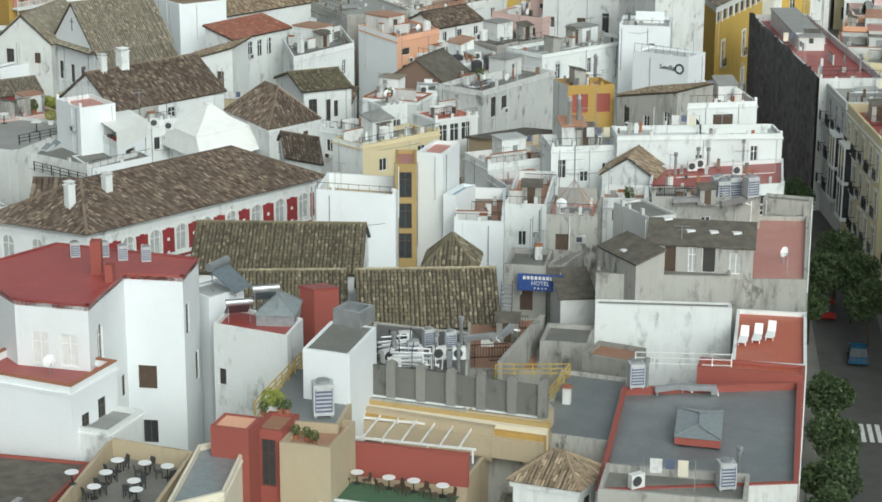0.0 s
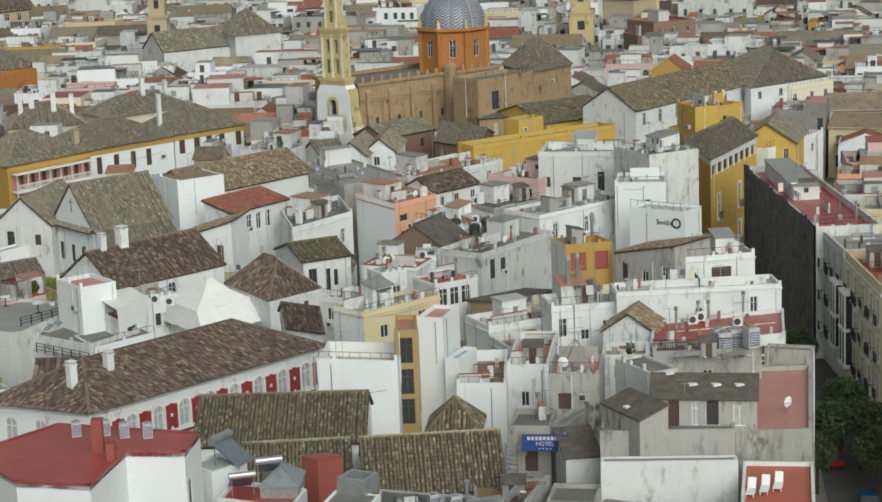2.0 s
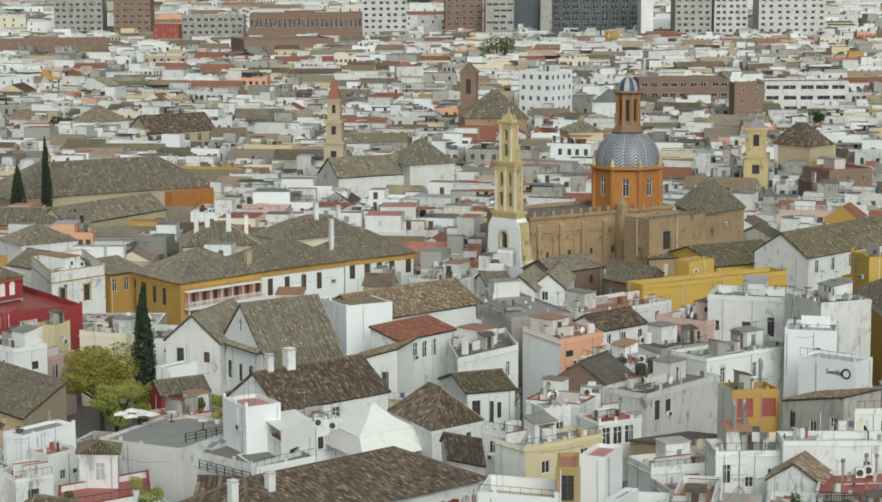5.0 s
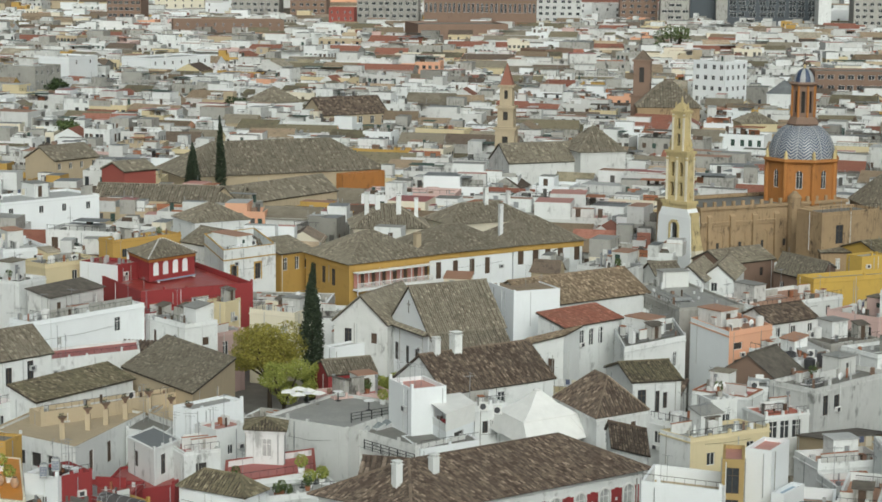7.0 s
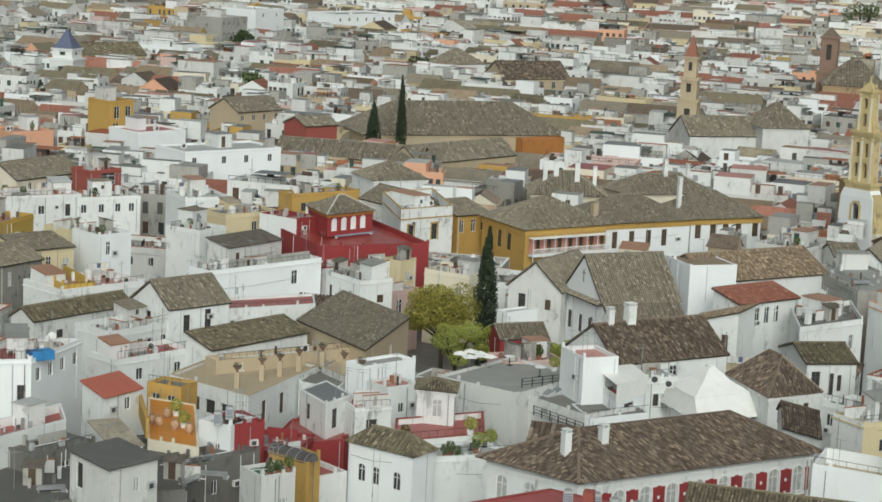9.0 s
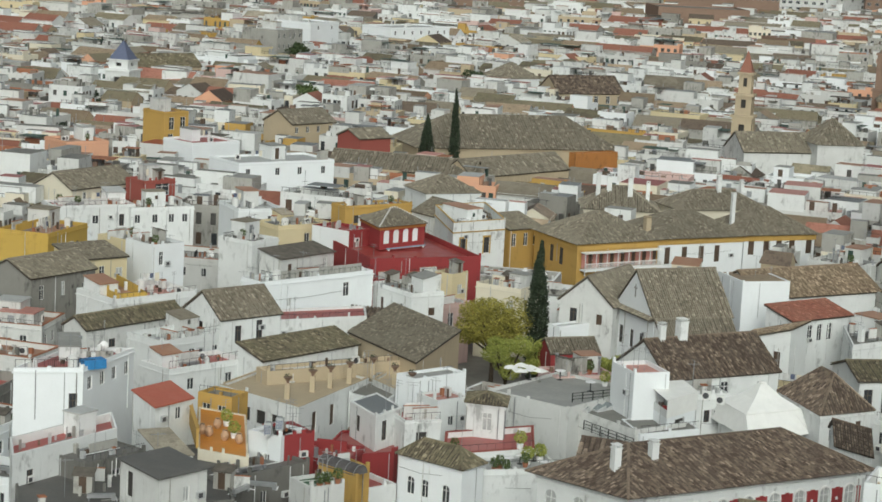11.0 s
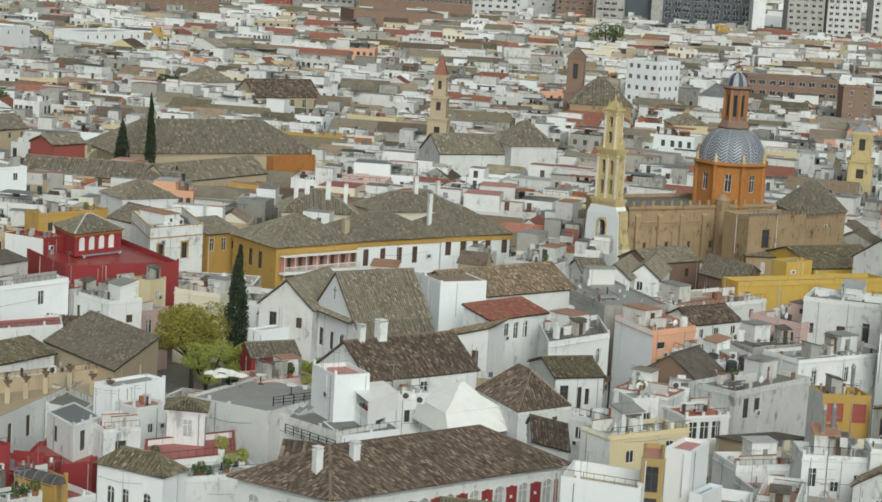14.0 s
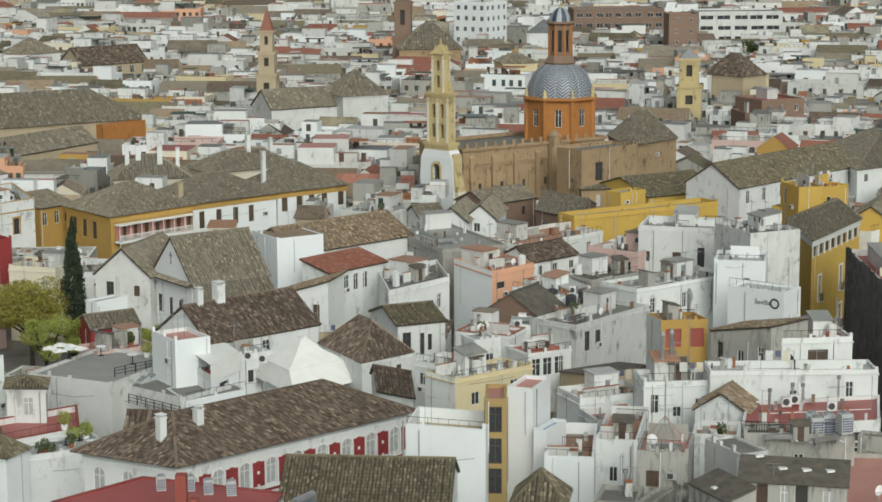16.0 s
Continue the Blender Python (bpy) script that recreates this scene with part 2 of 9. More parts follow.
class Mesh:
    """Collects vertices and faces with their materials; out() makes one mesh."""

    def __init__(self):
        self.v, self.f, self.m, self.mats = [], [], [], []

    def slot(self, mat):
        if mat not in self.mats:
            self.mats.append(mat)
        return self.mats.index(mat)

    def face(self, pts, mat):
        k = len(self.v)
        self.v.extend(pts)
        self.f.append(tuple(range(k, k + len(pts))))
        self.m.append(self.slot(mat))

    def hull(self, low, high, mat, bottom=True):
        """A solid between two rings with the same number of points."""
        k, n, s = len(self.v), len(low), self.slot(mat)
        self.v.extend(low)
        self.v.extend(high)
        for i in range(n):
            j = (i + 1) % n
            self.f.append((k + i, k + j, k + n + j, k + n + i))
        self.f.append(tuple(range(k + n, k + 2 * n)))
        self.m.extend([s] * (n + 1))
        if bottom:
            self.f.append(tuple(range(k + n - 1, k - 1, -1)))
            self.m.append(s)

    def box(self, x0, y0, z0, x1, y1, z1, mat, bottom=True):
        self.hull([(x0, y0, z0), (x1, y0, z0), (x1, y1, z0), (x0, y1, z0)],
                  [(x0, y0, z1), (x1, y0, z1), (x1, y1, z1), (x0, y1, z1)], mat, bottom)

    def tube(self, x, y, z0, z1, r0, r1, mat, n=10, turn=0.0):
        a = [turn + 2 * math.pi * i / n for i in range(n)]
        self.hull([(x + r0 * math.cos(t), y + r0 * math.sin(t), z0) for t in a],
                  [(x + r1 * math.cos(t), y + r1 * math.sin(t), z1) for t in a], mat)

    def bar(self, p, q, r, mat, n=5):
        p, q = Vector(p), Vector(q)
        d = (q - p).normalized()
        a = d.orthogonal().normalized()
        b = d.cross(a)
        ring = [(a * math.cos(2 * math.pi * i / n) + b * math.sin(2 * math.pi * i / n)) * r for i in range(n)]
        self.hull([tuple(p + c) for c in ring], [tuple(q + c) for c in ring], mat)

    def lean(self, sk):
        if sk:
            self.v = [(x + sk * y, y, z) for x, y, z in self.v]
        return self

    def turned(self, x, y, deg):
        c, s = math.cos(radians(deg)), math.sin(radians(deg))
        self.v = [(x + a * c - b * s, y + a * s + b * c, z) for a, b, z in self.v]
        return self

    def data(self, name):
        me = bpy.data.meshes.new(name)
        me.from_pydata(self.v, [], self.f)
        for s in self.mats:
            me.materials.append(MATS[s])
        me.polygons.foreach_set("material_index", self.m)
        me.update()
        return me

    def out(self, name, parent=None, label="", kind=""):
        ob = new(name, self.data(name))
        ob.parent = parent
        return tagged(ob, label, kind=kind)


def ring(mb, w, d, z0, z1, t, mat, x=0.0, y=0.0):
    """A low wall or band round a rectangle, in one piece."""
    k, s = len(mb.v), mb.slot(mat)
    for z in (z0, z1):
        for e in (0.0, t):
            mb.v.extend([(x + e, y + e, z), (x + w - e, y + e, z), (x + w - e, y + d - e, z), (x + e, y + d - e, z)])
    for i in range(4):
        j = (i + 1) % 4
        mb.f.extend([(k + i, k + j, k + 8 + j, k + 8 + i), (k + 4 + j, k + 4 + i, k + 12 + i, k + 12 + j),
                     (k + 8 + i, k + 8 + j, k + 12 + j, k + 12 + i), (k + j, k + i, k + 4 + i, k + 4 + j)])
        mb.m.extend([s] * 4)


def facade(mb, o, u, n, length, z0, z1, openings, mat, deep=0.2):
    """A wall face with real openings and their reveals. o: corner, u: along, n: inwards."""
    xs = sorted({0.0, length, *(v for a in openings for v in (a[0], a[0] + a[2]))})
    zs = sorted({z0, z1, *(v for a in openings for v in (a[1], a[1] + a[3]))})
    P = lambda s, z, k=0.0: (o[0] + u[0] * s + n[0] * k, o[1] + u[1] * s + n[1] * k, z)
    for a, b in zip(xs, xs[1:]):
        for c, e in zip(zs, zs[1:]):
            s, z = (a + b) / 2, (c + e) / 2
            if not any(q[0] < s < q[0] + q[2] and q[1] < z < q[1] + q[3] for q in openings):
                mb.face([P(a, c), P(b, c), P(b, e), P(a, e)], mat)
    for s, z, w, h in openings:
        a, b, c, e = s, s + w, z, z + h
        mb.face([P(a, c), P(a, c, deep), P(a, e, deep), P(a, e)], mat)
        mb.face([P(b, c, deep), P(b, c), P(b, e), P(b, e, deep)], mat)
        mb.face([P(a, c, deep), P(a, c), P(b, c), P(b, c, deep)], mat)
        mb.face([P(a, e), P(a, e, deep), P(b, e, deep), P(b, e)], mat)


def tiles(mb, o, u, v, width, top, mat, step=0.34, long=0.44):
    """Rows of half-round cover tiles running up a roof slope.
    o: eave corner, u: unit vector along the eave, v: unit vector up the slope, top(s): (from, to) up the slope at s."""
    o, u, v = Vector(o), Vector(u), Vector(v)
    nrm = u.cross(v).normalized()
    cols = max(2, int(width / step))
    step = width / cols
    r = step * (0.48 if step > 0.42 else 0.43 if mat in ("tile_grey", "tile_tan", "tile_red") else 0.37)
    prof = [(-r, 0.0), (-0.6 * r, 0.75 * r), (0.6 * r, 0.75 * r), (r, 0.0)]
    s = mb.slot(mat)
    rnd = random.Random(int(abs(o.x * 31 + o.y * 17 + width * 7) * 10))
    for i in range(cols):
        c = (i + 0.5) * step
        lo, hi = top(c)
        if hi - lo < 0.25:
            continue
        rows = max(1, int((hi - lo) / long))
        dl = (hi - lo) / rows
        wob = rnd.uniform(-0.045, 0.045)
        for j in range(rows):
            k = len(mb.v)
            shift = wob + rnd.uniform(-0.03, 0.03)
            lift = rnd.uniform(0.0, 0.045)
            for e, (q, up) in enumerate(((lo + j * dl - 0.04, 0.07 + lift), (lo + (j + 1) * dl, 0.03))):
                wide = 1.0 if e == 0 else 0.85
                for a, b in prof:
                    p = o + u * (c + shift + a * wide) + v * q + nrm * (b + up)
                    mb.v.append((p.x, p.y, p.z))
            for e in range(3):
                mb.f.append((k + e, k + e + 1, k + 5 + e, k + 4 + e))
            mb.f.append((k, k + 3, k + 2, k + 1))
            mb.m.extend([s] * 4)


# ---------------------------------------------------------------- windows
WIN = {}


def lattice(mb, xs, zs, solid, y0, y1, mat):
    """A flat frame in one piece: the cells (i, j) of a grid for which solid(i, j) holds, given depth."""
    k, s, nx, nz = len(mb.v), mb.slot(mat), len(xs), len(zs)
    for y in (y0, y1):
        mb.v.extend((x, y, z) for x in xs for z in zs)
    P = lambda i, j, b: k + b * nx * nz + i * nz + j
    full = lambda i, j: 0 <= i < nx - 1 and 0 <= j < nz - 1 and solid(i, j)
    for i in range(nx - 1):
        for j in range(nz - 1):
            if not solid(i, j):
                continue
            q = [(P(i, j, 0), P(i + 1, j, 0), P(i + 1, j + 1, 0), P(i, j + 1, 0)), (P(i, j, 1), P(i, j + 1, 1), P(i + 1, j + 1, 1), P(i + 1, j, 1))]
            for di, dj, a, c in ((-1, 0, (i, j + 1), (i, j)), (1, 0, (i + 1, j), (i + 1, j + 1)), (0, -1, (i, j), (i + 1, j)), (0, 1, (i + 1, j + 1), (i, j + 1))):
                if not full(i + di, j + dj):
                    q.append((P(*c, 0), P(*a, 0), P(*a, 1), P(*c, 1)))
            mb.f.extend(q)
            mb.m.extend([s] * len(q))


def window_meshes(w, h, kind):
    key = (round(w, 1), round(h, 1), kind)
    if key in WIN:
        return WIN[key]
    mb, pane, rail = Mesh(), Mesh(), None
    fm = {"wood": "wood", "dark": "wood", "green": "green_wood", "red": "redwall"}.get(kind, "frame_white")
    t = 0.06
    if kind == "void":
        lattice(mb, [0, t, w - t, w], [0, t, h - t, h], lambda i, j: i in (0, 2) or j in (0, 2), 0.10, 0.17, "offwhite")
    elif kind.startswith("niche_"):
        lattice(mb, [0, t, w - t, w], [0, t, h - t, h], lambda i, j: i in (0, 2) or j in (0, 2), 0.11, 0.14, kind[6:])
    elif h > 1.6:
        lattice(mb, [0, t, w / 2 - 0.03, w / 2 + 0.03, w - t, w], [0, t, h * 0.68, h * 0.68 + 0.05, h - t, h], lambda i, j: i % 2 == 0 or j % 2 == 0, 0.10, 0.17, fm)
    else:
        lattice(mb, [0, t, w / 2 - 0.03, w / 2 + 0.03, w - t, w], [0, t, h - t, h], lambda i, j: i % 2 == 0 or j % 2 == 0, 0.10, 0.17, fm)
    if kind.startswith(("arch_", "niche_")):
        skin, r = kind.split("_", 1)[1], w / 2
        for c in (-1, 1):
            arc = [(r + c * r * math.cos(a), h - r + r * math.sin(a)) for a in [k * math.pi / 12 for k in range(7)]]
            corner = (r + c * r, h)
            pts = [corner] + (arc[::-1] if c > 0 else arc[::-1])
            mb.face([(x, 0.004, z) for x, z in pts], skin)
            for p, q in zip(arc, arc[1:]):
                mb.face([(p[0], 0.004, p[1]), (q[0], 0.004, q[1]), (q[0], 0.13, q[1]), (p[0], 0.13, p[1])], skin)
    # void holes get no glass: a dark sheet paints the shaded room behind
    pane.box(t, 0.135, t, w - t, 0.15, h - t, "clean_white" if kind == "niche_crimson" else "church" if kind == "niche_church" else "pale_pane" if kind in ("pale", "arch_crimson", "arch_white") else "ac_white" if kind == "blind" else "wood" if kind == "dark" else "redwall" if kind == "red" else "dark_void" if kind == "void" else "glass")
    both = Mesh()
    both.v, both.f, both.m, both.mats = list(mb.v), list(mb.f), list(mb.m), list(mb.mats)
    both.box(t - 0.01, 0.135, t - 0.01, w - t + 0.01, 0.15, h - t + 0.01, pane.mats[0])
    if kind == "rail":
        rail = Mesh()
        n = int((w + 0.2) / 0.16)
        xs = [-0.1 + (w + 0.2) * i / n + e for i in range(n + 1) for e in (-0.013, 0.013)]
        lattice(rail, xs, [0.0, 0.04, 0.98, 1.03], lambda i, j: i % 2 == 0 or j in (0, 2), -0.34, -0.31, "iron")
        rail = rail.data("balcony_rail")
    WIN[key] = mb.data("window"), pane.data("pane"), both.data("window"), rail
    return WIN[key]


def window(parent, o, u, s, z, w, h, kind, near=True):
    """A window in its opening: frame, and a pane of its own (for void a dark sheet as inner shade); a rail where it has
    one.
    """
    a, b, c, rail = window_meshes(w, h, kind)
    ob = new("window", a if near else c)
    ob.parent = parent
    ob.matrix_basis = Matrix.Translation((o[0] + u[0] * s, o[1] + u[1] * s, z)) @ Matrix.Rotation(math.atan2(u[1], u[0]), 4, "Z") @ Matrix.Diagonal((w / round(w, 1), 1, h / round(h, 1), 1))
    if near:
        new("pane", b).parent = ob
    if rail:
        new("balcony_rail", rail).parent = ob
        slab = bpy.data.meshes.get("balcony_slab")
        if not slab:
            m = Mesh()
            m.box(-0.15, -0.38, -0.10, 1.25, 0.0, 0.0, "offwhite")
            slab = m.data("balcony_slab")
        new("balcony_slab", slab).parent = ob
    return ob


# ---------------------------------------------------------------- houses
FOOT = []      # ground plans of what stands, so that the infill keeps clear
WORDS = {"white": "white limewashed", "clean_white": "bright white painted", "offwhite": "weathered white", "dirty": "stained grey-white",
         "concrete": "bare grey rendered", "darkwall": "dark sooty", "cream": "cream", "sand": "sand-coloured", "ochre": "ochre", "yellow": "deep yellow",
         "paleyellow": "pale yellow", "peach": "peach-coloured", "pink": "faded pink", "crimson": "crimson", "redwall": "red painted", "brick": "brown brick",
         "church": "brown stone", "drum": "orange", "stone": "yellowish stone", "blue_paint": "pale blue"}
ROOFW = {"red_deck": "flat red roof terrace", "orange_deck": "flat orange roof terrace", "pink_deck": "faded pink roof terrace", "grey_deck": "flat grey membrane roof",
         "pale_deck": "pale flat roof", "white_deck": "flat white roof", "terra_deck": "terracotta-paved roof terrace", "ochre_deck": "ochre-painted roof terrace",
         "concrete_deck": "weathered flat roof", "green_deck": "green carpeted roof terrace", "tile_brown": "brown clay-tiled roof", "tile_grey": "grey-brown tiled roof",
         "tile_moss": "mossy tiled roof", "tile_tan": "tan tiled roof", "tile_red": "red tiled roof", "canvas": "white canvas roof", "corrugated": "dark corrugated roof"}


ROOFS = []     # flat roofs that stand: plan and height


def top_at(x, y):
    """The height of the flat roof over a point, if there is one."""
    best = None
    for fx, fy, fr, fw, fd, fs, z in ROOFS:
        if abs(fx - x) + abs(fy - y) > 60:
            continue
        b = radians(fr)
        u, v = (x - fx) * math.cos(b) + (y - fy) * math.sin(b), -(x - fx) * math.sin(b) + (y - fy) * math.cos(b)
        u -= fs * v
        if 0.2 < u < fw - 0.2 and 0.2 < v < fd - 0.2 and (best is None or z > best):
            best = z
    return best


def grid(n, rows, length, h, ww, wh, storey, drop, rnd):
    """Openings in rows counted from the top of a wall."""
    out = []
    for r in range(rows):
        z = h - drop - wh - r * storey
        if z < 0.2:
            break
        for i in range(n):
            s = length * (i + 0.5) / n - ww / 2 + rnd.uniform(-0.12, 0.12) * length / n
            if s > 0.15 and s + ww < length - 0.15:
                out.append((s, z, ww, wh))
    return out


def roof_mesh(mb, kind, w, d, h, rh, mat, over=0.25, step=0.34, long=0.55, wall="white"):
    """A pitched roof: deck darkened as shade between the tiles, tiles, ridge; gable triangles go into the mesh that is
    returned.
    """
    x0, y0, x1, y1 = -over, -over, w + over, d + over
    W_, D_ = x1 - x0, y1 - y0
    tri = []
    tiled = mat.startswith("tile")
    if kind in ("hip", "pyr"):
        if W_ >= D_:
            a, b = (x0 + D_ / 2, y0 + D_ / 2), (x1 - D_ / 2, y0 + D_ / 2)
        else:
            a, b = (x0 + W_ / 2, y0 + W_ / 2), (x0 + W_ / 2, y1 - W_ / 2)
        run = min(W_, D_) / 2
        q = [(x0, y0), (x1, y0), (x1, y1), (x0, y1)]
        A, B = (*a, h + rh), (*b, h + rh)
        c = [(*p, h) for p in q]
        if W_ >= D_:
            planes = [(c[0], c[1], B, A), (c[1], c[2], B), (c[2], c[3], A, B), (c[3], c[0], A)]
        else:
            planes = [(c[0], c[1], A), (c[1], c[2], B, A), (c[2], c[3], B), (c[3], c[0], A, B)]
        sl = math.hypot(run, rh)
        for pl in planes:
            mb.face(list(pl), "tile_gap_shade" if tiled else mat)
            e0, e1 = Vector(pl[0]), Vector(pl[1])
            L = (e1 - e0).length
            u = (e1 - e0) / L
            inw = Vector((-u.y, u.x, 0))
            v = (inw * run + Vector((0, 0, rh))).normalized()
            if tiled:
                tiles(mb, e0, u, v, L, lambda s, L=L: (0.0, sl * min(1.0, min(s, L - s) / run)), mat, step, long)
        ends = [(c[0], A), (c[3], A), (c[1], B), (c[2], B), (A, B)] if W_ >= D_ else [(c[0], A), (c[1], A), (c[2], B), (c[3], B), (A, B)]
        for p, q2 in ends:
            if (Vector(p) - Vector(q2)).length > 0.3:
                mb.bar((p[0], p[1], p[2] + 0.06), (q2[0], q2[1], q2[2] + 0.06), 0.13 if tiled else 0.05, mat, 6)
        mb.face([(x0, y0, h - 0.01), (x0, y1, h - 0.01), (x1, y1, h - 0.01), (x1, y0, h - 0.01)], wall)
    else:
        # gable along x ("gx"), along y ("gy"), shed rising to the back ("sb"), front ("sf"), left ("sl") or right ("sr")
        def plane(e0, e1, up):
            e0, e1, up = Vector(e0), Vector(e1), Vector(up)
            L, sl = (e1 - e0).length, up.length
            u, v = (e1 - e0) / L, up / sl
            n = u.cross(v)
            t = n * -0.12
            lo = [e0 + t, e1 + t, e1 + up + t, e0 + up + t]
            hi = [e0, e1, e1 + up, e0 + up]
            mb.hull([tuple(p) for p in lo], [tuple(p) for p in hi], "tile_gap_shade" if tiled else mat)
            if tiled:
                tiles(mb, e0, u, v, L, lambda s: (0.0, sl), mat, step, long)
        if kind == "gx":
            k = rh / (d / 2)
            ez = h - k * over
            plane((x0, y0, ez), (x1, y0, ez), (0, D_ / 2, k * D_ / 2))
            plane((x1, y1, ez), (x0, y1, ez), (0, -D_ / 2, k * D_ / 2))
            mb.bar((x0, d / 2, h + rh + 0.08), (x1, d / 2, h + rh + 0.08), 0.13, mat, 6)
            tri = [[(w, 0, h), (w, d, h), (w, d / 2, h + rh)], [(0, d, h), (0, 0, h), (0, d / 2, h + rh)]]
        elif kind == "gy":
            k = rh / (w / 2)
            ez = h - k * over
            plane((x0, y1, ez), (x0, y0, ez), (W_ / 2, 0, k * W_ / 2))
            plane((x1, y0, ez), (x1, y1, ez), (-W_ / 2, 0, k * W_ / 2))
            mb.bar((w / 2, y0, h + rh + 0.08), (w / 2, y1, h + rh + 0.08), 0.13, mat, 6)
            tri = [[(0, 0, h), (w, 0, h), (w / 2, 0, h + rh)], [(w, d, h), (0, d, h), (w / 2, d, h + rh)]]
        elif kind == "sb":
            k = rh / d
            plane((x0, y0, h - k * over), (x1, y0, h - k * over), (0, D_, k * D_))
            tri = [[(w, 0, h), (w, d, h), (w, d, h + rh)], [(0, d, h), (0, 0, h), (0, d, h + rh)], [(w, d, h), (0, d, h), (0, d, h + rh), (w, d, h + rh)]]
        elif kind == "sf":
            k = rh / d
            plane((x1, y1, h - k * over), (x0, y1, h - k * over), (0, -D_, k * D_))
            tri = [[(w, 0, h), (w, d, h), (w, 0, h + rh)], [(0, d, h), (0, 0, h), (0, 0, h + rh)], [(0, 0, h), (w, 0, h), (w, 0, h + rh), (0, 0, h + rh)]]
        elif kind == "sl":
            k = rh / w
            plane((x1, y0, h - k * over), (x1, y1, h - k * over), (-W_, 0, k * W_))
            tri = [[(0, 0, h), (w, 0, h), (0, 0, h + rh)], [(w, d, h), (0, d, h), (0, d, h + rh)], [(0, d, h), (0, 0, h), (0, 0, h + rh), (0, d, h + rh)]]
        elif kind == "sr":
            k = rh / w
            plane((x0, y1, h - k * over), (x0, y0, h - k * over), (W_, 0, k * W_))
            tri = [[(0, 0, h), (w, 0, h), (w, 0, h + rh)], [(w, d, h), (0, d, h), (w, d, h + rh)], [(w, 0, h), (w, d, h), (w, d, h + rh), (w, 0, h + rh)]]
    return tri


def house(x, y, rot, w, d, h, wall="white", roof="flat", top="pale_deck", f=None, r=None, l=None, win=(0.9, 1.3), kind="plain", storey=3.2, drop=0.7,
          rh=2.0, par=0.7, coping=None, ch=(), base=0.0, label="", trim=None, fo=(), ro=(), lo=(), name="house", category="house", over=0.25, cornice=True, surround=True, step=0.29, group="", lwall=None, rwall=None, busy=None, sk=0.0, inner=None):
    """A house. inner: the parapet's material where it is not the wall's. sk: how far the plan leans to the right for each metre back. (x, y): its front left corner, rot: degrees, w along the front, d to the back, h: top of the wall (with its parapet).
    f, r, l: (columns, rows) of windows on the front, right and left; fo, ro, lo: single openings (along, up, width, height, kind); ch: chimneys (along, back, size, height)."""
    rnd = random.Random(int(abs(x * 73 + y * 41) * 10))
    e = new(name)
    e.matrix_basis = pose(x, y, base, 0, 0, rot)
    h = h - base
    tagged(e, label or f"{WORDS.get(wall, wall)} town house with {ROOFW.get(top, 'a flat roof')}", category, group)
    FOOT.append((x, y, rot, w, d, sk))
    near = math.hypot(x, y) < 185
    if busy != 0 and not f and not fo and base == 0 and h > 8 and 150 < math.hypot(x, y) < 340:
        up = h - (par if roof == "flat" else 0.0)
        some = lambda n, L: tuple((round(rnd.uniform(0.4, L - 1.6), 2) if n == 1 else round(L * (k + 0.5) / n - 0.4, 2), up - rnd.uniform(2.4, 3.0), rnd.choice([0.7, 0.8, 1.0]), rnd.choice([1.0, 1.3, 1.8]), rnd.choice(["wood", "plain", "dark", "plain", "pale"])) for k in range(n))
        fo = some(1 if w < 6 else rnd.randint(2, 3), w) if w > 3 else ()
        if not r and not ro and d > 3 and x < 15:
            ro = some(1, d)
    mb = Mesh()
    eaves = h - (par if roof == "flat" else 0.0)
    q = math.hypot(1, sk)
    a, dl = (sk / q, 1 / q), d * q
    sides = (((0, 0), (1, 0), (0, 1), w, f, fo, wall), ((w, 0), a, (-a[1], a[0]), dl, r, ro, rwall or wall),
             ((sk * d, d), (-a[0], -a[1]), (a[1], -a[0]), dl, l, lo, lwall or wall), ((w + sk * d, d), (-1, 0), (0, -1), w, None, (), wall))
    for o, u, n, L, g, singles, skin in sides:
        holes = [(*q, kind) for q in grid(g[0], g[1], L, eaves, win[0], win[1], storey, drop, rnd)] if g else []
        holes += [q if len(q) == 5 else (*q, kind) for q in singles if q[0] > 0.05 and q[0] + q[2] < L - 0.05 and q[1] + q[3] < h - 0.05]
        facade(mb, o, u, n, L, 0.0, h, [q[:4] for q in holes], skin)
        for q in holes:
            window(e, o, u, *q, near=near)
            if trim and surround:
                t = Mesh()
                a = lambda s, z, k: (o[0] + u[0] * s + n[0] * k, o[1] + u[1] * s + n[1] * k, z)
                s0, z0, ww, hh = q[:4]
                for s, z, ws, hs in ((s0 - 0.2, z0 - 0.1, 0.2, hh + 0.1), (s0 + ww, z0 - 0.1, 0.2, hh + 0.1), (s0 - 0.2, z0 + hh, ww + 0.4, 0.25)):
                    t.hull([a(s, z, -0.06), a(s + ws, z, -0.06), a(s + ws, z, 0), a(s, z, 0)],
                           [a(s, z + hs, -0.06), a(s + ws, z + hs, -0.06), a(s + ws, z + hs, 0), a(s, z + hs, 0)], trim)
                t.out("window_surround", e)
    if roof == "flat":
        ROOFS.append((x, y, rot, w, d, sk, base + eaves))
        rb = Mesh()
        rb.box(0.2, 0.2, eaves - 0.25, w - 0.2, d - 0.2, eaves, top)
        rb.lean(sk).out("roof", e)
        pb = Mesh()
        ring(pb, w - 0.02, d - 0.02, eaves - 0.2, h - 0.004, 0.22, inner or wall, 0.01, 0.01)
        if coping:
            ring(pb, w + 0.08, d + 0.08, h, h + 0.07, 0.32, coping, -0.04, -0.04)
        pb.lean(sk).out("parapet", e)
        if cornice and h > 6:
            cb = Mesh()
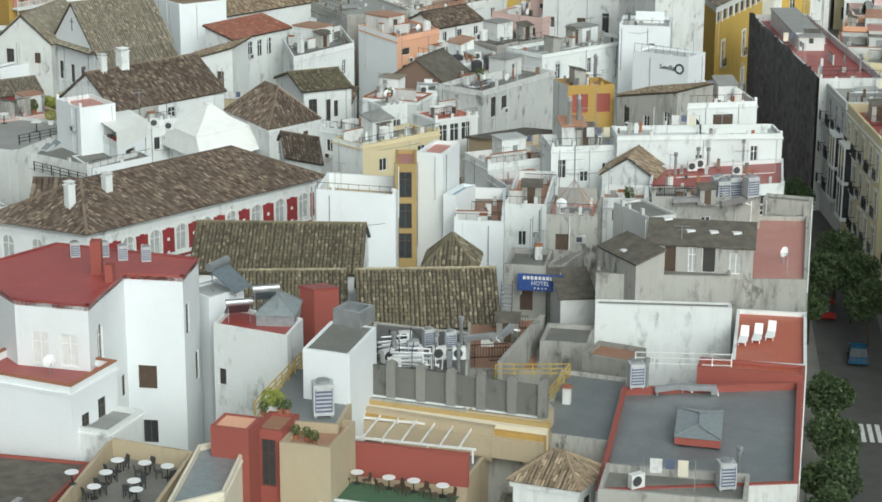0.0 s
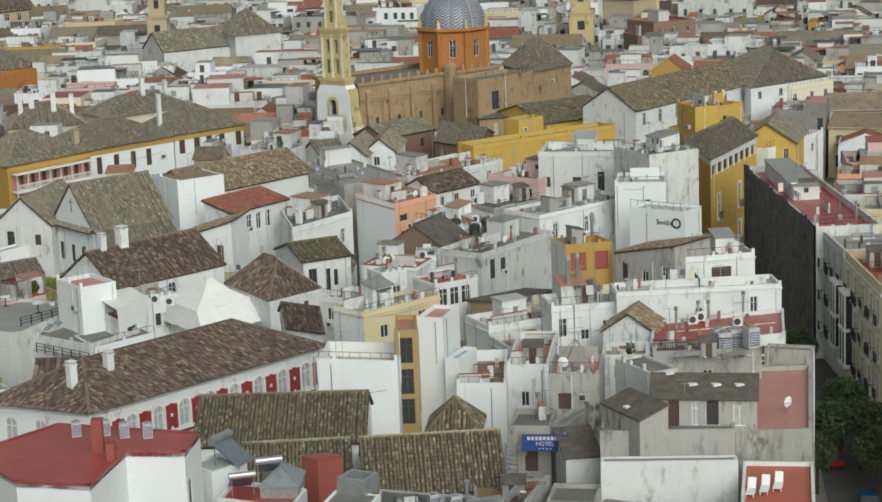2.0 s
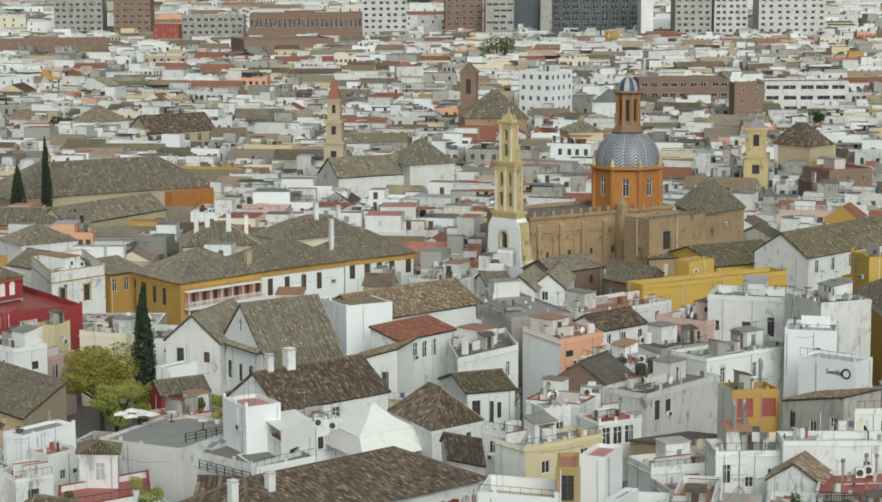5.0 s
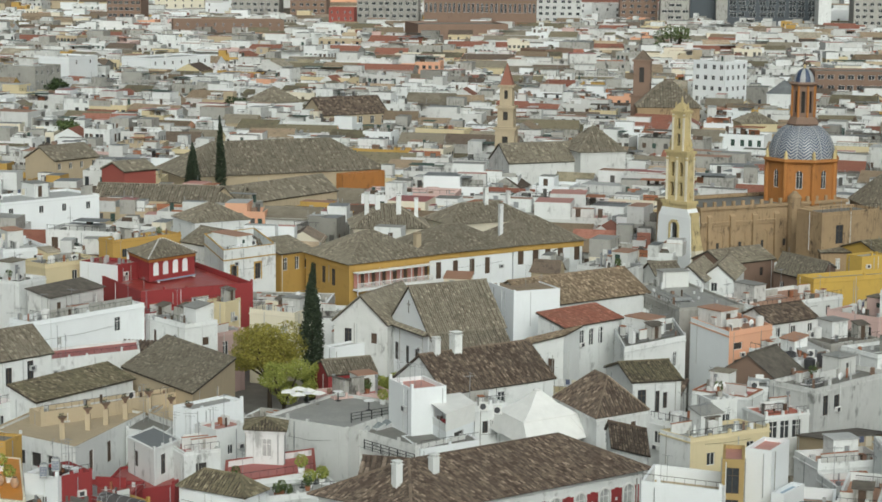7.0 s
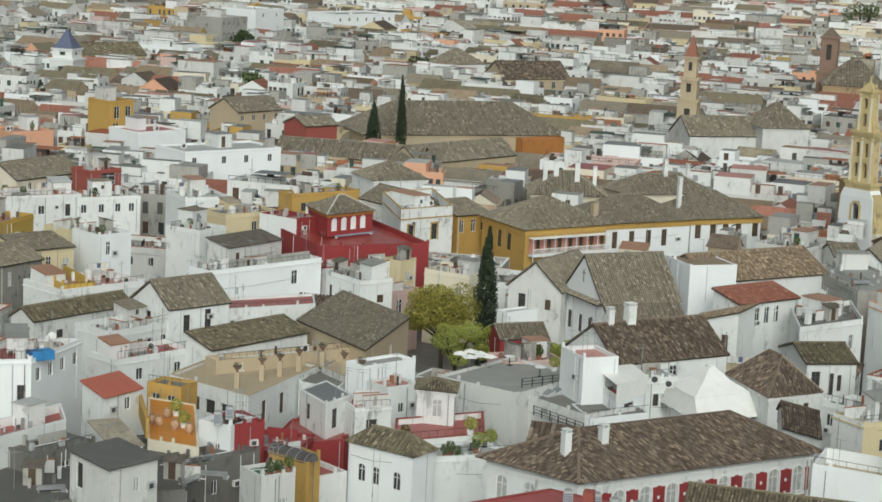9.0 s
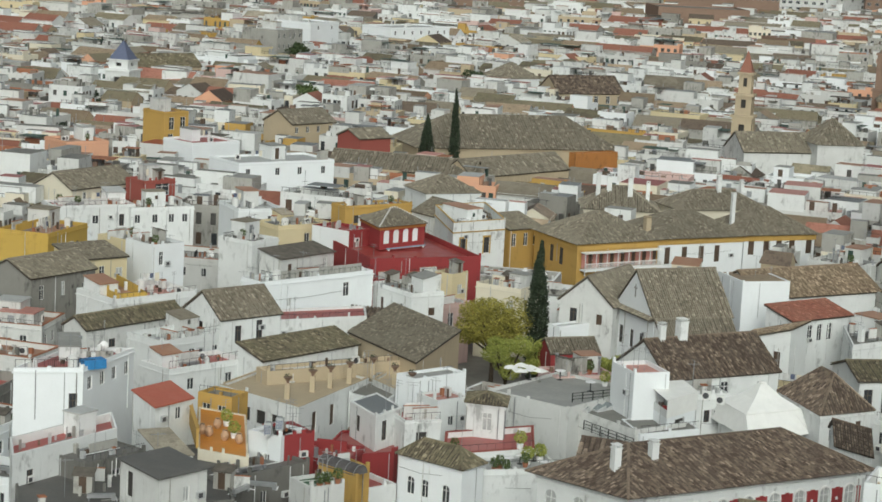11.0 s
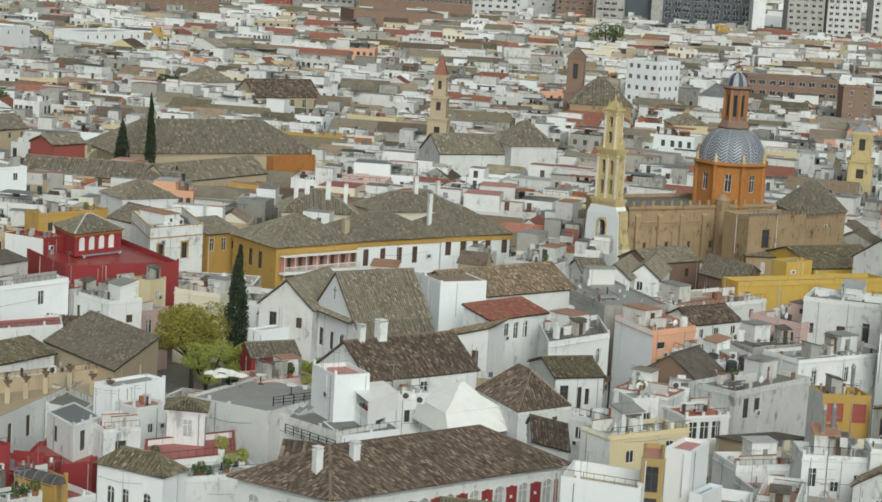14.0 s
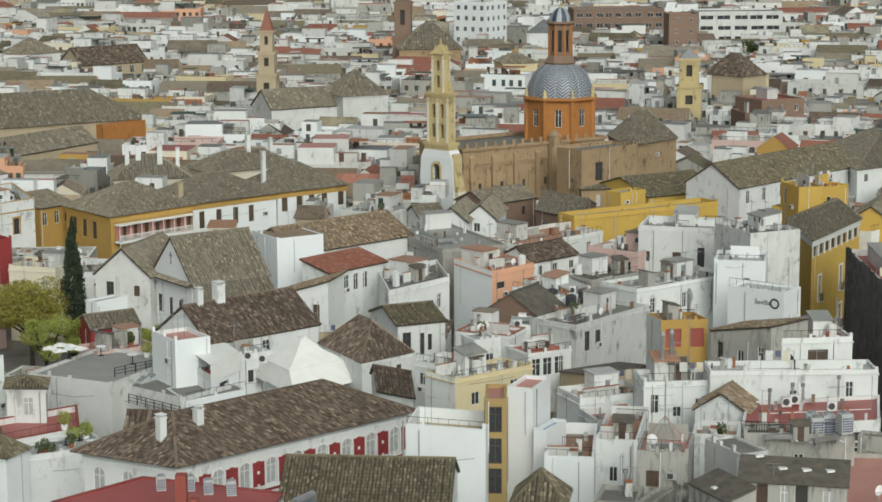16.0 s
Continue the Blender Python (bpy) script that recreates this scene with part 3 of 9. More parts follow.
            ring(cb, w + 0.2, d + 0.2, eaves - 0.12, eaves + 0.04, 0.098, trim or wall, -0.1, -0.1)
            cb.lean(sk).out("cornice", e)
    else:
        rb = Mesh()
        tri = roof_mesh(rb, roof, w, d, h, rh, top, over, step, 0.38 if step < 0.4 else 0.6, wall)
        rb.lean(sk).out("roof", e)
        for t in tri:
            mb.face([(p[0] + sk * p[1], p[1], p[2]) for p in t], wall)
        if cornice and roof in ("hip", "pyr"):
            cb = Mesh()
            ring(cb, w + 0.3, d + 0.3, h - (0.9 if trim else 0.35), h - 0.02, 0.148, trim or wall, -0.15, -0.15)
            cb.lean(sk).out("cornice", e)
    mb.out("wall", e)
    if base == 0 and h > 6.5 and 152 < math.hypot(x, y) < 345 and w > 1.5 and name == "house":
        fixtures(e, w, d, h, eaves, roof == "flat", wall, sk, rnd, busy == 0)
    if roof == "flat" and busy != 0:
        clutter(x, y, rot, w, d, base + eaves, rnd, busy, sk)
        if busy is None and 160 < math.hypot(x, y) < 700 and w > 5.5 and d > 4.2 and h > 9:
            rw = rnd.uniform(1.8, 3.2)
            stair_head(e, rnd.uniform(0.4, w - rw - 0.4) + sk * d * 0.55, d * 0.5, eaves, rw, d * 0.42, rnd.uniform(1.9, 2.5), rnd.choice([wall, "white", "offwhite"]), rnd.choice(["pale_deck", "terra_deck", "white_deck", "tile_grey"]))
    for c in ch:
        chimney(e, c[0] + sk * c[1], c[1], eaves - 0.1 if roof == "flat" else h, c[2], c[3], c[4] if len(c) > 4 else "white")
    return e


def poly_house(pts, h, wall, top, rim, openings, label, lip=0.05, plain_edges=()):
    """A house over a many-cornered plan (counter-clockwise). openings: (edge, along, up, width, height, kind)."""
    e = new("house")
    ox, oy = pts[0]
    e.matrix_basis = pose(ox, oy, 0)
    tagged(e, label, "house")
    q = [(x - ox, y - oy) for x, y in pts]
    xs, ys = [p[0] for p in pts], [p[1] for p in pts]
    FOOT.append((min(xs), min(ys), 0, max(xs) - min(xs), max(ys) - min(ys), 0.0))
    mb = Mesh()
    for k, p in enumerate(q):
        r = q[(k + 1) % len(q)]
        L = math.hypot(r[0] - p[0], r[1] - p[1])
        u = ((r[0] - p[0]) / L, (r[1] - p[1]) / L)
        holes = [o[1:] for o in openings if o[0] == k]
        facade(mb, p, u, (-u[1], u[0]), L, 0.0, h, [o[:4] for o in holes], wall)
        for o in holes:
            window(e, p, u, *o)
        c = Mesh()
        c.box(-0.06, -0.06, h, L + 0.06, 0.24, h + lip + 0.06, rim)
        c.turned(p[0], p[1], math.degrees(math.atan2(u[1], u[0]))).out("parapet", e)
    mb.out("wall", e)
    rb = Mesh()
    rb.hull([(*p, h - 0.3) for p in q], [(*p, h + lip) for p in q], top)
    rb.out("roof", e)
    return e


def chimney(parent, x, y, z, size, high, mat):
    """A chimney stack with a capped top on four stubs."""
    c = Mesh()
    s = size / 2
    c.box(x - s, y - s, z, x + s, y + s, z + high, mat)
    c.box(x - s - 0.07, y - s - 0.07, z + high, x + s + 0.07, y + s + 0.07, z + high + 0.1, mat)
    for a in (-1, 1):
        for b in (-1, 1):
            c.box(x + a * s * 0.7 - 0.06, y + b * s * 0.7 - 0.06, z + high + 0.1, x + a * s * 0.7 + 0.06, y + b * s * 0.7 + 0.06, z + high + 0.3, mat)
    c.box(x - s - 0.04, y - s - 0.04, z + high + 0.3, x + s + 0.04, y + s + 0.04, z + high + 0.38, mat)
    c.out("chimney", parent)


FIX = ["grey_metal", "offwhite", "white", "dirty", "unit_grey"]


def oriel(e, y, z0, z1, wide, out, mat="frame_white"):
    """A glazed bay on a house's left wall: white posts and rails round dark panes, floor by floor."""
    m = Mesh()
    for a in (y, y + wide / 2, y + wide):
        m.box(-out, a - 0.07, z0, -out + 0.14, a + 0.07, z1, mat)
    for a in (y, y + wide):
        m.box(-0.1, a - 0.07, z0, -0.004, a + 0.07, z1, mat)
    n = max(1, round((z1 - z0) / 3.4))
    for i in range(n + 1):
        z = z0 + (z1 - z0) * i / n
        m.box(-out - 0.06, y - 0.13, z - 0.16, -0.004, y + wide + 0.13, z + 0.16, mat)
    b = m.out("oriel", e, "white glazed bay over the street")
    p = Mesh()
    p.box(-out + 0.05, y + 0.05, z0, -0.02, y + wide - 0.05, z1, "glass")
    p.out("bay_glass", b)


def balcony(e, y, z, wide, out=0.7):
    """A balcony on a house's left wall: a thin slab with an iron rail."""
    m = Mesh()
    m.box(-out, y, z - 0.14, -0.004, y + wide, z, "offwhite")
    b = m.out("balcony", e)
    m = Mesh()
    m.box(-out, y, z + 0.95, -out + 0.05, y + wide, z + 1.0, "iron")
    for k in (y, y + wide - 0.04):
        m.box(-out, k, z + 0.95, -0.004, k + 0.04, z + 1.0, "iron")
    for i in range(int(wide / 0.14) + 1):
        m.box(-out + 0.01, y + 0.14 * i, z, -out + 0.035, y + 0.14 * i + 0.025, z + 0.96, "iron")
    m.out("rail", b, "black iron rail")


def fixtures(e, w, d, h, eaves, flat, wall, sk, rnd, quiet):
    """What is fixed to a house: downpipes, cables, wall boxes, parapet piers, vents and pipe runs on the roof."""
    m = Mesh()
    for _ in range(rnd.randint(1, 2 if w < 6 else 3)):
        x = rnd.uniform(0.2, w - 0.2)
        m.bar((x, -0.07, h - rnd.uniform(0.1, 0.5)), (x, -0.07, max(0.3, h - rnd.uniform(4.0, 9.0))), 0.045, rnd.choice(FIX), 5)
    y = rnd.uniform(0.3, d - 0.3)
    for k in (-0.07, w + 0.07):
        m.bar((k, y, h - 0.2), (k, y, max(0.3, h - rnd.uniform(3.0, 8.0))), 0.045, rnd.choice(FIX), 5)
    for _ in range(rnd.choice([0, 0, 0, 1])):
        z = h - rnd.uniform(0.6, 3.2)
        a, b = rnd.uniform(0, w * 0.3), rnd.uniform(w * 0.6, w)
        m.bar((a, -0.05, z), ((a + b) / 2, -0.06, z - 0.12), 0.018, "iron", 4)
        m.bar(((a + b) / 2, -0.06, z - 0.12), (b, -0.05, z + rnd.uniform(-0.2, 0.3)), 0.018, "iron", 4)
    if rnd.random() < 0.45 and w > 3:
        x, z = rnd.uniform(0.3, w - 1.2), h - rnd.uniform(1.6, 3.4)
        m.box(x, -0.36, z, x + 0.8, -0.02, z + 0.55, rnd.choice(["ac_white", "unit_grey"]))
        m.box(x + 0.1, -0.372, z + 0.08, x + 0.55, -0.362, z + 0.47, "plastic_dark")
    if flat and w > 2.4 and d > 2.4:
        n = rnd.randint(2, 5)
        for k in range(n + 1):
            if rnd.random() < 0.5:
                x = 0.15 + (w - 0.3) * k / n
                m.box(x - 0.14, 0.0, h, x + 0.14, 0.26, h + rnd.uniform(0.12, 0.5), wall)
        if rnd.random() < 0.5:
            t = rnd.uniform(0.5, 0.9)
            m.bar((0.1, 0.12, h + t), (w - 0.1, 0.12, h + t), 0.025, "iron", 4)
            for k in range(int(w / 0.9) + 1):
                m.bar((0.1 + 0.9 * k, 0.12, h), (0.1 + 0.9 * k, 0.12, h + t), 0.02, "iron", 4)
        for _ in range(0 if quiet else min(12, int(w * d / 5) + 2)):
            x, y, q = rnd.uniform(0.4, w - 0.9), rnd.uniform(0.4, d - 0.8), rnd.uniform(0.12, 0.35)
            m.box(x, y, eaves, x + q * rnd.uniform(0.8, 1.7), y + q, eaves + rnd.uniform(0.2, 1.1), rnd.choice(["terracotta", "grey_metal", "wood", "dirty", "offwhite", "brick", "unit_grey", "darkwall", "white"]))
        for _ in range(0 if quiet else rnd.randint(1, 3)):
            x0, x1, y = rnd.uniform(0.4, w * 0.4), rnd.uniform(w * 0.5, w - 0.4), rnd.uniform(0.5, d - 0.5)
            m.bar((x0, y, eaves + 0.1), (x1, y + rnd.uniform(-0.3, 0.3), eaves + 0.1), 0.05, rnd.choice(FIX), 5)
        if rnd.random() < 0.6 and d > 3.2 and not quiet:
            a, b, y = rnd.uniform(0.3, w * 0.4), rnd.uniform(w * 0.6, w - 0.3), d * rnd.uniform(0.45, 0.8)
            m.box(a, y, eaves, b, y + 0.16, eaves + rnd.uniform(0.7, 1.6), rnd.choice([wall, "offwhite", "dirty"]))
    m.lean(sk).out("pipework", e, "pipes and small fittings fixed to the house", kind="stuff")


def stair_head(e, x, y, z, w, d, h, wall, top):
    """A small room on a roof: some with a door, some with a little window, some blind, flat or lean-to."""
    mb = Mesh()
    pick = int(abs(x * 70 + z * 13 + w * 290 + d * 170)) % 10
    dw, dh = min(0.85, w * 0.4), min(1.95, h - 0.4)
    s0 = w * (0.15 + 0.05 * pick)
    hole = [(s0, z + 0.05, dw, dh)] if pick < 4 else [(s0, z + h - 1.2, 0.55, 0.6)] if pick < 7 and h > 1.6 else []
    drop = 0.5 if pick in (1, 5, 8) else 0.0
    facade(mb, (x, y), (1, 0), (0, 1), w, z, z + h - drop, [q for q in hole if q[1] + q[3] < z + h - drop - 0.05], wall, 0.15)
    facade(mb, (x + w, y + d), (-1, 0), (0, -1), w, z, z + h, [], wall)
    for xx in (x, x + w):
        mb.face([(xx, y, z), (xx, y + d, z), (xx, y + d, z + h), (xx, y, z + h - drop)], wall)
    for s, zz, ww, hh in hole:
        leaf = ("wood", "grey_metal", "green_wood", "ac_white", "hazed_window")[int(abs(x * 7 + z * 13 + w * 29)) % 5]
        mb.box(x + s, y + 0.12, zz, x + s + ww, y + 0.16, zz + hh, leaf)
    k = 0.12
    mb.hull([(x - k, y - k, z + h - drop), (x + w + k, y - k, z + h - drop), (x + w + k, y + d + k, z + h), (x - k, y + d + k, z + h)],
            [(x - k, y - k, z + h - drop + 0.13), (x + w + k, y - k, z + h - drop + 0.13), (x + w + k, y + d + k, z + h + 0.13), (x - k, y + d + k, z + h + 0.13)], top)
    return mb.out("stair_head", e)

# ---------------------------------------------------------------- things that stand on roofs and in the street
PROTO = {}
KEEPS = []     # open places: (x, y, radius)


def thing(name, label, category, group=""):
    return tagged(new(name), label, category, group)


def ac_unit():
    e = thing("ac_unit", "white box air-conditioning unit on a flat roof", "air conditioner", "cooling units on the roofs")
    b = Mesh()
    b.box(-0.45, -0.2, 0.08, 0.45, 0.2, 0.95, "ac_white")
    b.out("casing", e)
    f = Mesh()
    f.hull([(-0.08 + 0.32 * math.cos(a), -0.205, 0.52 + 0.32 * math.sin(a)) for a in [i * math.pi / 6 for i in range(12)]],
           [(-0.08 + 0.30 * math.cos(a), -0.235, 0.52 + 0.30 * math.sin(a)) for a in [i * math.pi / 6 for i in range(12)]], "plastic_dark")
    f.out("fan_grille", e)
    for x in (-0.35, 0.27):
        f = Mesh()
        f.box(x, -0.18, 0.0, x + 0.08, 0.18, 0.08, "grey_metal")
        f.out("foot", e)
    return e


def ac_big():
    e = thing("cooling_unit", "grey rooftop cooling unit with a dark grille", "air conditioner", "cooling units on the roofs")
    b = Mesh()
    b.box(-0.5, -0.45, 0.12, 0.5, 0.45, 1.7, "unit_grey")
    b.out("casing", e)
    g = Mesh()
    lattice(g, [-0.42, -0.38, 0.38, 0.42], [0.3 + 0.1 * i for i in range(13)], lambda i, j: i != 1 or j % 2 == 0, -0.475, -0.452, "slate_blue")
    g.out("grille", e)
    f = Mesh()
    f.tube(0, 0, 1.7, 1.85, 0.36, 0.34, "grey_metal", 14)
    f.out("fan_ring", e)
    for x in (-0.45, 0.33):
        f = Mesh()
        f.box(x, -0.42, 0.0, x + 0.12, 0.42, 0.12, "grey_metal")
        f.out("foot", e)
    return e


def antenna():
    e = thing("roof_antenna", "thin grey television antenna on a mast", "antenna", "antennas on the roofs")
    m = Mesh()
    m.bar((0, 0, 0), (0, 0, 3.4), 0.028, "grey_metal")
    m.out("mast", e)
    a = Mesh()
    a.bar((-0.7, 0, 3.2), (0.7, 0, 3.2), 0.018, "grey_metal", 4)
    for i in range(7):
        x = -0.65 + i * 0.21
        a.bar((x, -0.4 + 0.03 * i, 3.2), (x, 0.4 - 0.03 * i, 3.2), 0.014, "grey_metal", 4)
    a.out("aerial", e, kind="stuff")
    return e


def dish():
    e = thing("satellite_dish", "white satellite dish on a short post", "satellite dish", "dishes on the roofs")
    m = Mesh()
    m.bar((0, 0, 0), (0, 0, 0.9), 0.035, "grey_metal")
    m.out("post", e)
    b = Mesh()
    for i in range(4):
        r0, r1 = 0.11 * i, 0.11 * (i + 1)
        for k in range(14):
            p = [(r * math.cos(t), -0.15 + 0.55 * r * r, 0.95 + r * math.sin(t) * 0.95) for r, t in ((r0, k * math.pi / 7), (r1, k * math.pi / 7), (r1, (k + 1) * math.pi / 7), (r0, (k + 1) * math.pi / 7))]
            b.face(p if i else p[1:], "plastic_white")
    b.out("reflector", e)
    a = Mesh()
    a.bar((0, -0.1, 0.6), (0, -0.55, 0.95), 0.015, "grey_metal", 4)
    a.out("arm", e)
    return e


def dark_tank():
    e = thing("water_tank", "black plastic water tank on a sooty roof", "water tank", "black tanks on the roofs")
    m = Mesh()
    m.tube(0, 0, 0.1, 1.5, 0.62, 0.66, "plastic_dark", 16)
    m.out("drum", e)
    m = Mesh()
    m.tube(0, 0, 1.5, 1.68, 0.66, 0.25, "plastic_dark", 16)
    m.out("lid", e)
    m = Mesh()
    m.box(-0.5, -0.5, 0, 0.5, 0.5, 0.1, "concrete")
    m.out("plinth", e)
    return e


def vent_pipe():
    e = thing("vent_pipe", "grey metal vent pipe with a cowl", "vent pipe", "vents on the roofs")
    m = Mesh()
    m.tube(0, 0, 0, 1.7, 0.13, 0.13, "steel", 10)
    m.out("pipe", e)
    m = Mesh()
    m.tube(0, 0, 1.7, 2.0, 0.2, 0.2, "grey_metal", 10)
    m.out("cowl", e)
    return e


def flue():
    e = thing("flue", "tall thin steel flue beside a house wall", "flue", "tall flues")
    m = Mesh()
    m.tube(0, 0, 0, 17.5, 0.2, 0.2, "steel", 12)
    m.out("pipe", e)
    m = Mesh()
    m.tube(0, 0, 17.5, 17.9, 0.28, 0.1, "grey_metal", 12)
    m.out("cap", e)
    return e


def brick_vent():
    e = thing("masonry_vent", "small white plastered vent stack on a roof", "vent", "vents on the roofs")
    m = Mesh()
    m.box(-0.25, -0.25, 0, 0.25, 0.25, 1.1, "offwhite")
    m.out("shaft", e)
    m = Mesh()
    m.box(-0.33, -0.33, 1.1, 0.33, 0.33, 1.2, "terracotta")
    m.out("cap", e)
    return e


def water_tank():
    e = thing("water_tank", "round pale water tank on a roof", "water tank", "tanks on the roofs")
    m = Mesh()
    m.tube(0, 0, 0.1, 1.3, 0.5, 0.52, "ac_white", 16)
    m.out("drum", e)
    m = Mesh()
    m.tube(0, 0, 1.3, 1.45, 0.52, 0.2, "ac_white", 16)
    m.out("lid", e)
    m = Mesh()
    m.box(-0.4, -0.4, 0, 0.4, 0.4, 0.1, "concrete")
    m.out("plinth", e)
    return e


def leaves(mb, rnd, centre, radii, n, size, mat):
    """Many small leaf clumps through a lobe, denser to its outside."""
    s = mb.slot(mat)
    for _ in range(n):
        v = Vector((rnd.gauss(0, 1), rnd.gauss(0, 1), rnd.gauss(0, 1))).normalized() * (rnd.uniform(0.45, 1.0) ** 0.6)
        p = Vector((centre[0] + v.x * radii[0], centre[1] + v.y * radii[1], centre[2] + v.z * radii[2]))
        a = Vector((rnd.uniform(-1, 1), rnd.uniform(-1, 1), rnd.uniform(-0.6, 0.6))).normalized() * size * rnd.uniform(0.6, 1.3)
        b = a.cross(Vector((rnd.uniform(-1, 1), rnd.uniform(-1, 1), rnd.uniform(-1, 1)))).normalized() * size * rnd.uniform(0.35, 0.7)
        k = len(mb.v)
        mb.v.extend([tuple(p - a), tuple(p + b), tuple(p + a), tuple(p - b)])
        mb.f.append((k, k + 1, k + 2, k + 3))
        mb.m.append(s)


def pot_plant(mat="leaf_mid"):
    e = thing("potted_shrub", "green shrub in a clay pot on a terrace", "potted plant", "pots on the terraces")
    m = Mesh()
    m.tube(0, 0, 0, 0.5, 0.22, 0.32, "terracotta", 10)
    m.out("pot", e)
    m = Mesh()
    leaves(m, random.Random(4), (0, 0, 1.0), (0.5, 0.5, 0.6), 160, 0.13, mat)
    m.out("foliage", e, kind="stuff")
    return e


def tall_plant():
    e = thing("planter_shrub", "yellow-green bush in a white planter", "potted plant", "pots on the terraces")
    m = Mesh()
    m.tube(0, 0, 0, 0.6, 0.35, 0.42, "plastic_white", 12)
    m.out("planter", e)
    m = Mesh()
    leaves(m, random.Random(9), (0, 0, 1.3), (0.8, 0.8, 0.8), 260, 0.16, "leaf_bright")
    m.out("foliage", e, kind="stuff")
    return e


def slim_cypress():
    e = thing("potted_cypress", "slim green cypress in a pot", "potted plant", "pots on the terraces")
    m = Mesh()
    m.tube(0, 0, 0, 0.5, 0.25, 0.32, "terracotta", 10)
    m.out("pot", e)
    m = Mesh()
    leaves(m, random.Random(5), (0, 0, 1.9), (0.4, 0.4, 1.5), 260, 0.13, "leaf_mid")
    m.out("foliage", e, kind="stuff")
    return e


def big_pot():
    e = thing("clay_jar", "large pale clay jar on the ochre terrace", "jar", "jars on the ochre terrace")
    m = Mesh()
    prof = [(0.25, 0.0), (0.5, 0.4), (0.55, 0.8), (0.38, 1.2), (0.3, 1.3), (0.36, 1.4)]
    for (r0, z0), (r1, z1) in zip(prof, prof[1:]):
        for i in range(12):
            a, b = i * math.pi / 6, (i + 1) * math.pi / 6
            m.face([(r0 * math.cos(a), r0 * math.sin(a), z0), (r0 * math.cos(b), r0 * math.sin(b), z0), (r1 * math.cos(b), r1 * math.sin(b), z1), (r1 * math.cos(a), r1 * math.sin(a), z1)], "jar_clay")
    m.tube(0, 0, 1.3, 1.33, 0.31, 0.31, "bark", 12)
    m.out("body", e)
    return e


def urn():
    e = thing("stone_urn", "dark urn on a sand-coloured post", "urn", "urns round the cloister")
    m = Mesh()
    m.box(-0.3, -0.3, 0, 0.3, 0.3, 2.0, "sand")
    m.out("post", e)
    m = Mesh()
    m.tube(0, 0, 2.0, 2.3, 0.15, 0.2, "brick", 10)
    m.tube(0, 0, 2.3, 2.75, 0.2, 0.6, "brick", 10)
    m.out("bowl", e)
    m = Mesh()
    leaves(m, random.Random(2), (0, 0, 2.9), (0.5, 0.5, 0.3), 60, 0.12, "leaf_dark")
    m.out("foliage", e, kind="stuff")
    return e


def cafe_table():
    e = thing("cafe_table", "round white cafe table on a terrace", "table", "cafe tables")
    m = Mesh()
    m.tube(0, 0, 0.72, 0.76, 0.4, 0.4, "plastic_white", 18)
    m.out("tabletop", e)
    m = Mesh()
    m.tube(0, 0, 0.03, 0.72, 0.04, 0.04, "iron", 8)
    m.out("pole", e)
    m = Mesh()
    m.tube(0, 0, 0, 0.03, 0.24, 0.22, "iron", 12)
    m.out("base", e)
    return e


def cafe_chair():
    e = thing("cafe_chair", "dark cafe chair beside a white table", "chair", "cafe chairs")
    m = Mesh()
    m.box(-0.22, -0.22, 0.42, 0.22, 0.22, 0.46, "plastic_dark")
    m.out("seat", e)
    m = Mesh()
    m.hull([(-0.22, 0.18, 0.46), (0.22, 0.18, 0.46), (0.22, 0.22, 0.46), (-0.22, 0.22, 0.46)], [(-0.2, 0.26, 0.88), (0.2, 0.26, 0.88), (0.2, 0.30, 0.88), (-0.2, 0.30, 0.88)], "plastic_dark")
    m.out("backrest", e)
    for x in (-0.2, 0.16):
        for y in (-0.2, 0.16):
            m = Mesh()
            m.box(x, y, 0, x + 0.04, y + 0.04, 0.42, "iron")
            m.out("leg", e)
    return e


def wicker_chair():
    e = cafe_chair()
    tagged(e, "brown wicker chair on the pool terrace")
    for c in e.children:
        c.data = c.data.copy()
        c.data.materials[0] = MATS["wood"]
    return e


def lounger():
    e = thing("sun_lounger", "white plastic sun lounger on an orange terrace", "sun lounger", "loungers on the orange terrace")
    m = Mesh()
    m.box(-0.3, -1.0, 0.28, 0.3, 0.35, 0.34, "plastic_white")
    m.out("bed", e)
    m = Mesh()
    m.hull([(-0.3, 0.35, 0.28), (0.3, 0.35, 0.28), (0.3, 0.41, 0.28), (-0.3, 0.41, 0.28)], [(-0.28, 0.72, 1.0), (0.28, 0.72, 1.0), (0.28, 0.78, 0.97), (-0.28, 0.78, 0.97)], "plastic_white")
    m.out("backrest", e)
    for x in (-0.28, 0.22):
        for y in (-0.8, 0.15):
            m = Mesh()
            m.box(x, y, 0, x + 0.06, y + 0.08, 0.28, "plastic_white")
            m.out("leg", e)
    return e


